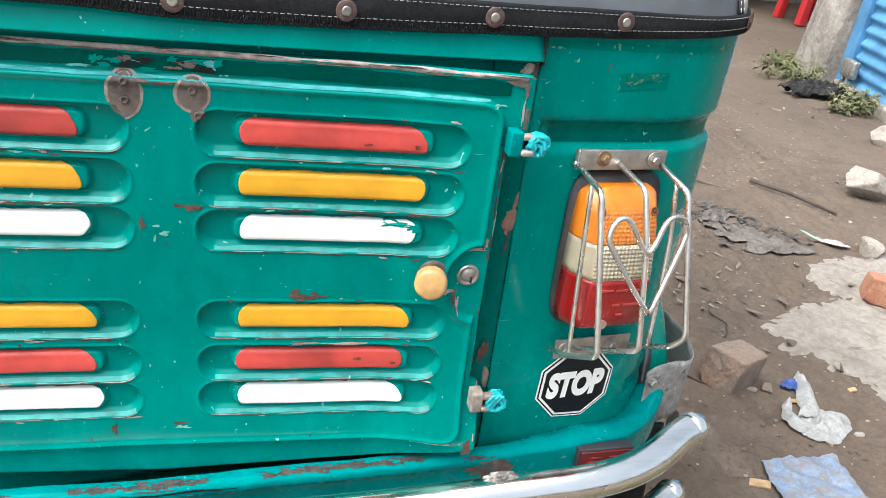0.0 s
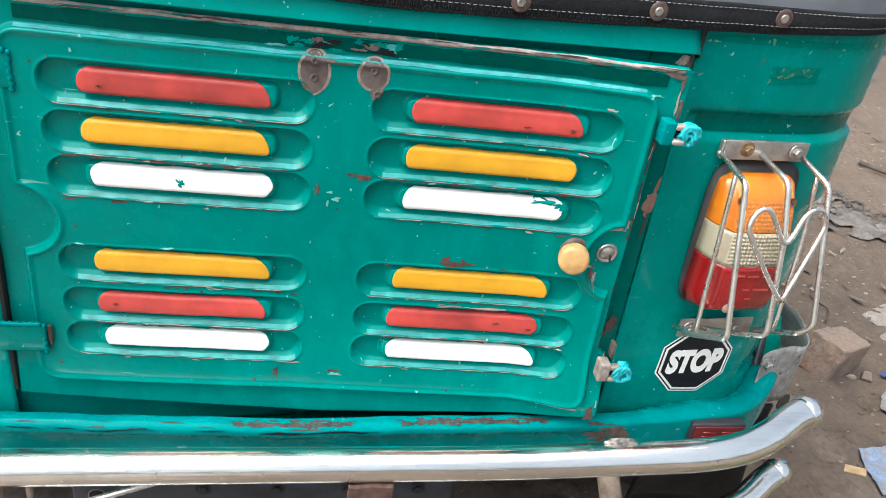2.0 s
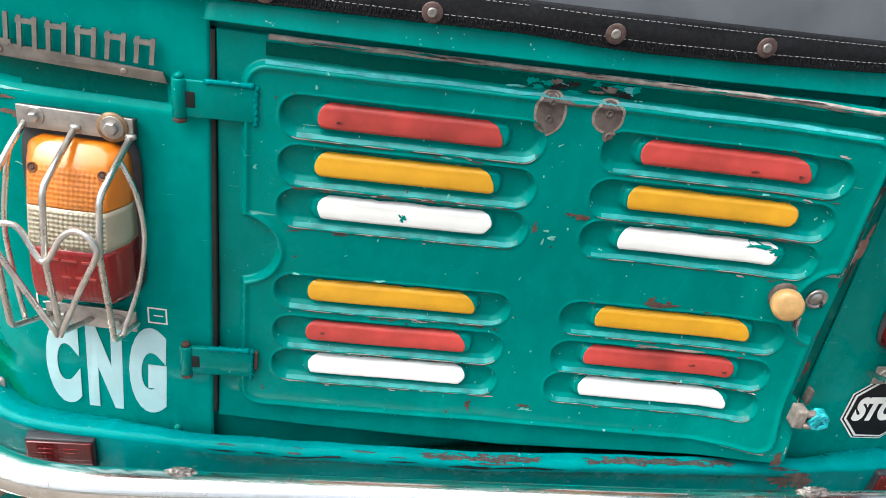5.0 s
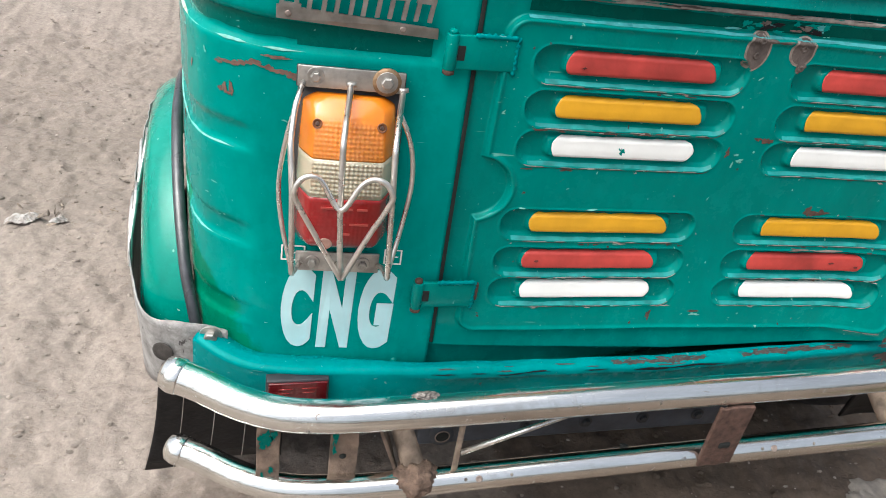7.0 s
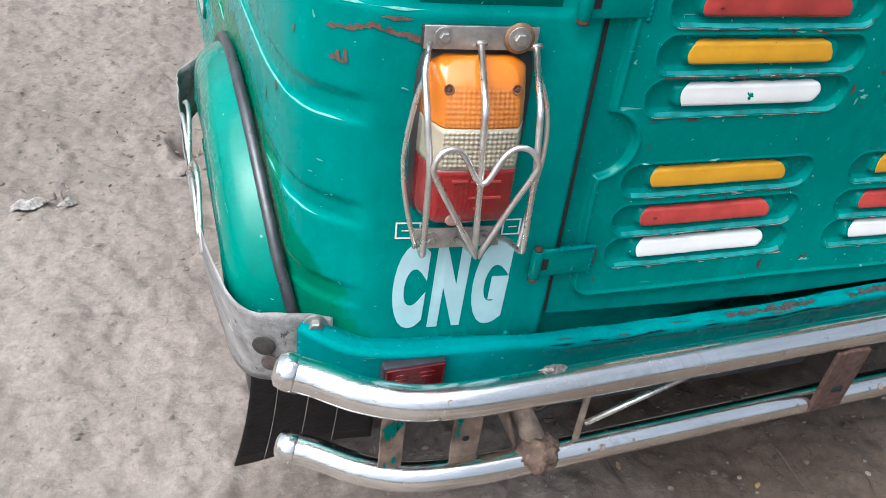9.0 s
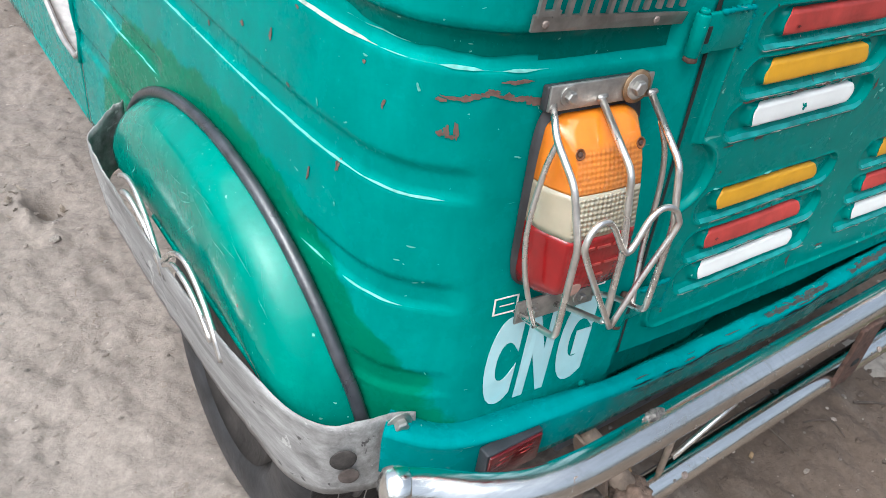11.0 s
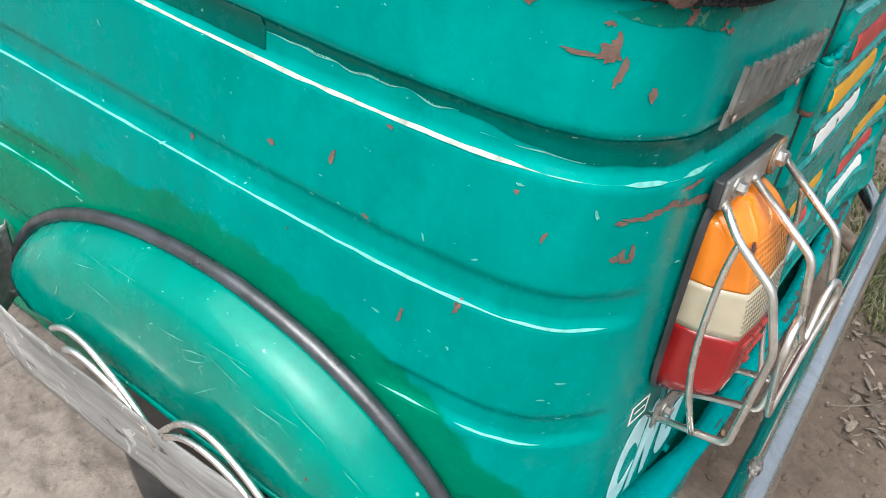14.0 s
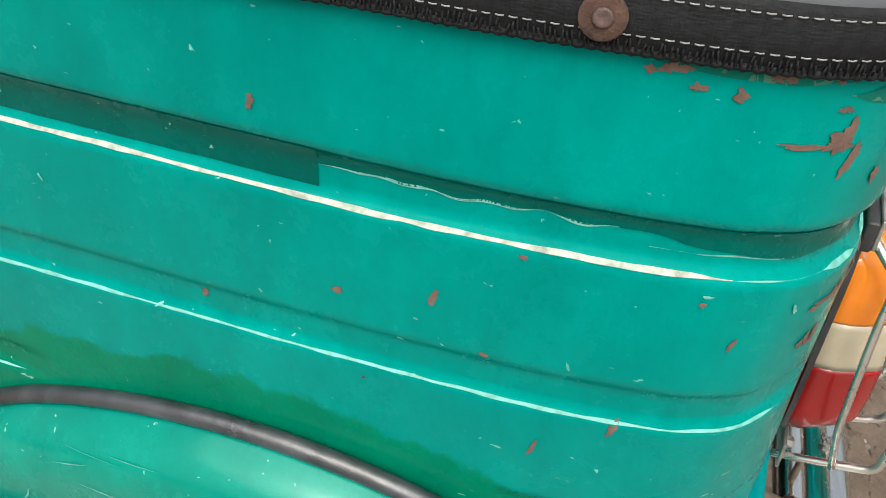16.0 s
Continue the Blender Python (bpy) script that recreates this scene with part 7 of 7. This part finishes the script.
tagged(part("concrete_patch", ground_patch(0.56, 0.0, 0.075, 0.05, 9.0), CONCRETE), "broken pale concrete patch flush with the earth", "concrete patch", kind="structure")
tagged(part("concrete_patch", ground_patch(1.74, 0.66, 0.34, 0.26, 2.0), CONCRETE), "broken pale concrete patch flush with the earth", "concrete patch", kind="structure")
tagged(part("concrete_patch", ground_patch(1.95, 0.99, 0.30, 0.15, 5.0), CONCRETE), "broken pale concrete patch flush with the earth", "concrete patch", kind="structure")


def leaves(count, seed, spots, lo, hi, curl):
    """Flat torn leaves and scraps lying over one another."""
    r = random.Random(seed)
    verts, faces = [], []
    for k in range(count):
        cx, cy, rx, ry = spots[r.randrange(len(spots))]
        a, q = r.uniform(0, 6.28), r.random() ** 0.6
        x, y = cx + rx * q * math.cos(a), cy + ry * q * math.sin(a)
        l, thin, b = lo + (hi - lo) * r.random() ** 2, r.uniform(0.15, 0.6), r.uniform(0, 6.28)
        z, o = ground_z(x, y) + r.uniform(0.003, 0.010), len(verts)
        tx, ty = r.uniform(-curl, curl), r.uniform(-curl, curl)
        verts.append((x, y, z + 0.002))
        n = 9
        for i in range(n):
            e = 6.283 * i / n
            u, v = l * math.cos(e) * r.uniform(0.75, 1.1), l * thin * math.sin(e) * r.uniform(0.6, 1.2)
            px, py = x + u * math.cos(b) - v * math.sin(b), y + u * math.sin(b) + v * math.cos(b)
            verts.append((px, py, max(ground_z(px, py) + 0.001, z + u * tx + v * ty + r.uniform(-0.002, 0.003))))
        faces += [(o, o + 1 + i, o + 1 + (i + 1) % n) for i in range(n)]
    me = bpy.data.meshes.new("leaves")
    me.from_pydata(verts, [], faces)
    return me


for px, py, a, b, h, sd, tn in ((1.655, 1.27, 0.135, 0.060, 0.016, 31, -30), (1.70, 1.185, 0.105, 0.040, 0.014, 37, -12), (1.625, 1.42, 0.075, 0.035, 0.012, 41, 20), (1.60, 1.35, 0.06, 0.03, 0.010, 43, 60)):
    crumple("plastic_scrap", px, py, a, b, h, LITTER, "dark torn plastic sheeting trodden into the earth", "plastic scrap", sd, tn, 44)
tagged(part("leaf_litter", leaves(210, 9, [(1.66, 1.36, 0.15, 0.12), (1.70, 1.29, 0.13, 0.08), (1.60, 1.46, 0.10, 0.10), (1.66, 1.32, 0.24, 0.18)], 0.006, 0.030, 0.25), LITTER, smooth=False), "dark rotting leaf and plastic litter", "litter", kind="stuff")
tagged(part("leaf_litter", leaves(260, 12, [(0.55, -0.22, 0.22, 0.10), (0.80, -0.20, 0.25, 0.14), (0.35, -0.25, 0.12, 0.06), (1.1, -0.1, 0.25, 0.12)], 0.006, 0.022, 0.3), DRYLEAF, smooth=False), "dry brown leaves and straw on the earth", "litter", kind="stuff")
tagged(part("leaf_litter", leaves(90, 15, [(-0.70, 1.16, 0.10, 0.10), (-0.9, 0.95, 0.15, 0.06), (-1.2, 1.9, 0.4, 0.3), (-0.75, 2.1, 0.3, 0.2)], 0.004, 0.014, 0.4), DRYLEAF, smooth=False), "small dry leaf bits on the earth", "litter", kind="stuff")
tagged(part("leaf_litter", leaves(240, 16, [(2.5, 2.4, 0.5, 0.4), (2.1, 1.9, 0.5, 0.3), (1.5, 0.9, 0.3, 0.3), (1.25, 1.3, 0.25, 0.4), (2.9, 2.7, 0.3, 0.3)], 0.005, 0.028, 0.3), DRYLEAF, smooth=False), "scattered dry leaf bits on the earth", "litter", kind="stuff")


def pebbles(count, seed, x0, x1, y0, y1, lo, hi):
    r = random.Random(seed)
    bm = bmesh.new()
    bmesh.ops.create_icosphere(bm, subdivisions=1, radius=1)
    base = [v.co.copy() for v in bm.verts]
    fs = [[v.index for v in f.verts] for f in bm.faces]
    bm.free()
    verts, faces = [], []
    for k in range(count):
        x, y = r.uniform(x0, x1), r.uniform(y0, y1)
        s = lo + (hi - lo) * r.random() ** 4
        z = ground_z(x, y)
        q = Euler((r.uniform(0, 6), r.uniform(0, 6), r.uniform(0, 6))).to_matrix()
        o, long = len(verts), r.uniform(0.8, 1.5)
        for v in base:
            p = q @ v
            j = 1 + r.uniform(-0.25, 0.25)
            verts.append((x + p.x * s * j * long, y + p.y * s * 0.8 * j, z + p.z * s * 0.42 * j + s * 0.08))
        faces += [tuple(o + i for i in f) for f in fs]
    me = bpy.data.meshes.new("pebbles")
    me.from_pydata(verts, [], faces)
    return me


tagged(part("pebbles", pebbles(9000, 3, -1.9, 2.6, -0.7, 2.6, 0.0008, 0.0062), GRIT, smooth=False), "small earth crumbs and pebbles", "pebbles", kind="stuff")
tagged(part("clods", pebbles(7000, 8, -1.9, -0.35, -0.6, 2.4, 0.001, 0.0062), EARTH, smooth=False), "small dry clods of the same earth", "clods", kind="stuff")
tagged(part("clods", pebbles(4000, 18, -0.35, 1.3, -0.6, 0.5, 0.002, 0.009), EARTH, smooth=False), "small dry clods of the same earth", "clods", kind="stuff")
tagged(part("gravel", pebbles(160, 5, 0.9, 2.9, -0.7, 2.6, 0.003, 0.012), STONE, smooth=False), "scattered pale gravel", "gravel", kind="stuff")


def grass(count, seed, spots, lo, hi):
    r = random.Random(seed)
    verts, faces = [], []
    for k in range(count):
        cx, cy, rx, ry = spots[r.randrange(len(spots))]
        a, q = r.uniform(0, 6.28), math.sqrt(r.random())
        x, y = cx + rx * q * math.cos(a), cy + ry * q * math.sin(a)
        h, w, b = r.uniform(lo, hi), r.uniform(0.0012, 0.003) * (2.4 if hi > 0.1 else 1.0), r.uniform(0, 6.28)
        bx, by = r.uniform(-0.7, 0.7) * h, r.uniform(-0.7, 0.7) * h
        z = ground_z(x, y)
        o = len(verts)
        verts += [(x - w * math.cos(b), y - w * math.sin(b), z), (x + w * math.cos(b), y + w * math.sin(b), z), (x + bx * 0.4 + w * 0.7 * math.cos(b), y + by * 0.4 + w * 0.7 * math.sin(b), z + h * 0.6), (x + bx * 0.4 - w * 0.7 * math.cos(b), y + by * 0.4 - w * 0.7 * math.sin(b), z + h * 0.6), (x + bx, y + by, z + h * 0.85)]
        faces += [(o, o + 1, o + 2, o + 3), (o + 3, o + 2, o + 4)]
    me = bpy.data.meshes.new("grass")
    me.from_pydata(verts, [], faces)
    return me


tagged(part("grass", grass(7000, 2, [(1.05, -0.16, 0.40, 0.14), (0.80, -0.24, 0.22, 0.12), (1.3, -0.25, 0.5, 0.25), (1.7, -0.4, 0.5, 0.4), (1.0, -0.5, 0.4, 0.2)], 0.012, 0.050), GRASS, smooth=False), "sparse trodden grass on the earth", "grass", kind="stuff")


def weeds(count, seed, spots):
    """Arching stems that carry small pointed leaves, and dry blades between them."""
    r = random.Random(seed)
    verts, faces = [], []
    for k in range(count):
        cx, cy, rx, ry = spots[r.randrange(len(spots))]
        a, q = r.uniform(0, 6.28), math.sqrt(r.random())
        x, y = cx + rx * q * math.cos(a), cy + ry * q * math.sin(a)
        h, b, arch_by, z0 = r.uniform(0.05, 0.20), r.uniform(0, 6.28), r.uniform(0.3, 1.1), ground_z(x, y)
        stem = [Vector((x + h * arch_by * f * f * math.cos(b), y + h * arch_by * f * f * math.sin(b), z0 + h * (f - 0.35 * f * f))) for f in (0, 0.35, 0.7, 1.0)]
        for p, n in zip(stem, stem[1:]):
            o = len(verts)
            verts += [p + Vector((0.002, 0, 0)), p - Vector((0.002, 0, 0)), n]
            faces.append((o, o + 1, o + 2))
        for j in range(r.randrange(5, 11)):
            p = stem[1].lerp(stem[3], r.random()) if j % 2 else stem[0].lerp(stem[2], r.random())
            e, l, tip = r.uniform(0, 6.28), r.uniform(0.020, 0.060), r.uniform(-0.5, 0.7)
            w = l * r.uniform(0.14, 0.26)
            d, n = Vector((math.cos(e), math.sin(e), tip)), Vector((-math.sin(e), math.cos(e), 0.2))
            o = len(verts)
            verts += [p, p + d * l * 0.5 + n * w, p + d * l * 0.5 - n * w, p + d * l - Vector((0, 0, l * 0.3))]
            faces += [(o, o + 1, o + 2), (o + 1, o + 3, o + 2)]
    me = bpy.data.meshes.new("weeds")
    me.from_pydata([tuple(v) for v in verts], [], faces)
    return me


tagged(part("weeds", weeds(175, 3, [(3.28, 3.36, 0.20, 0.16), (3.42, 3.50, 0.16, 0.20), (3.50, 3.75, 0.12, 0.16), (3.20, 2.74, 0.12, 0.07), (3.36, 2.82, 0.08, 0.06)]), GRASS, smooth=False), "green leafy weeds at the foot of the pillar", "weeds", kind="stuff")
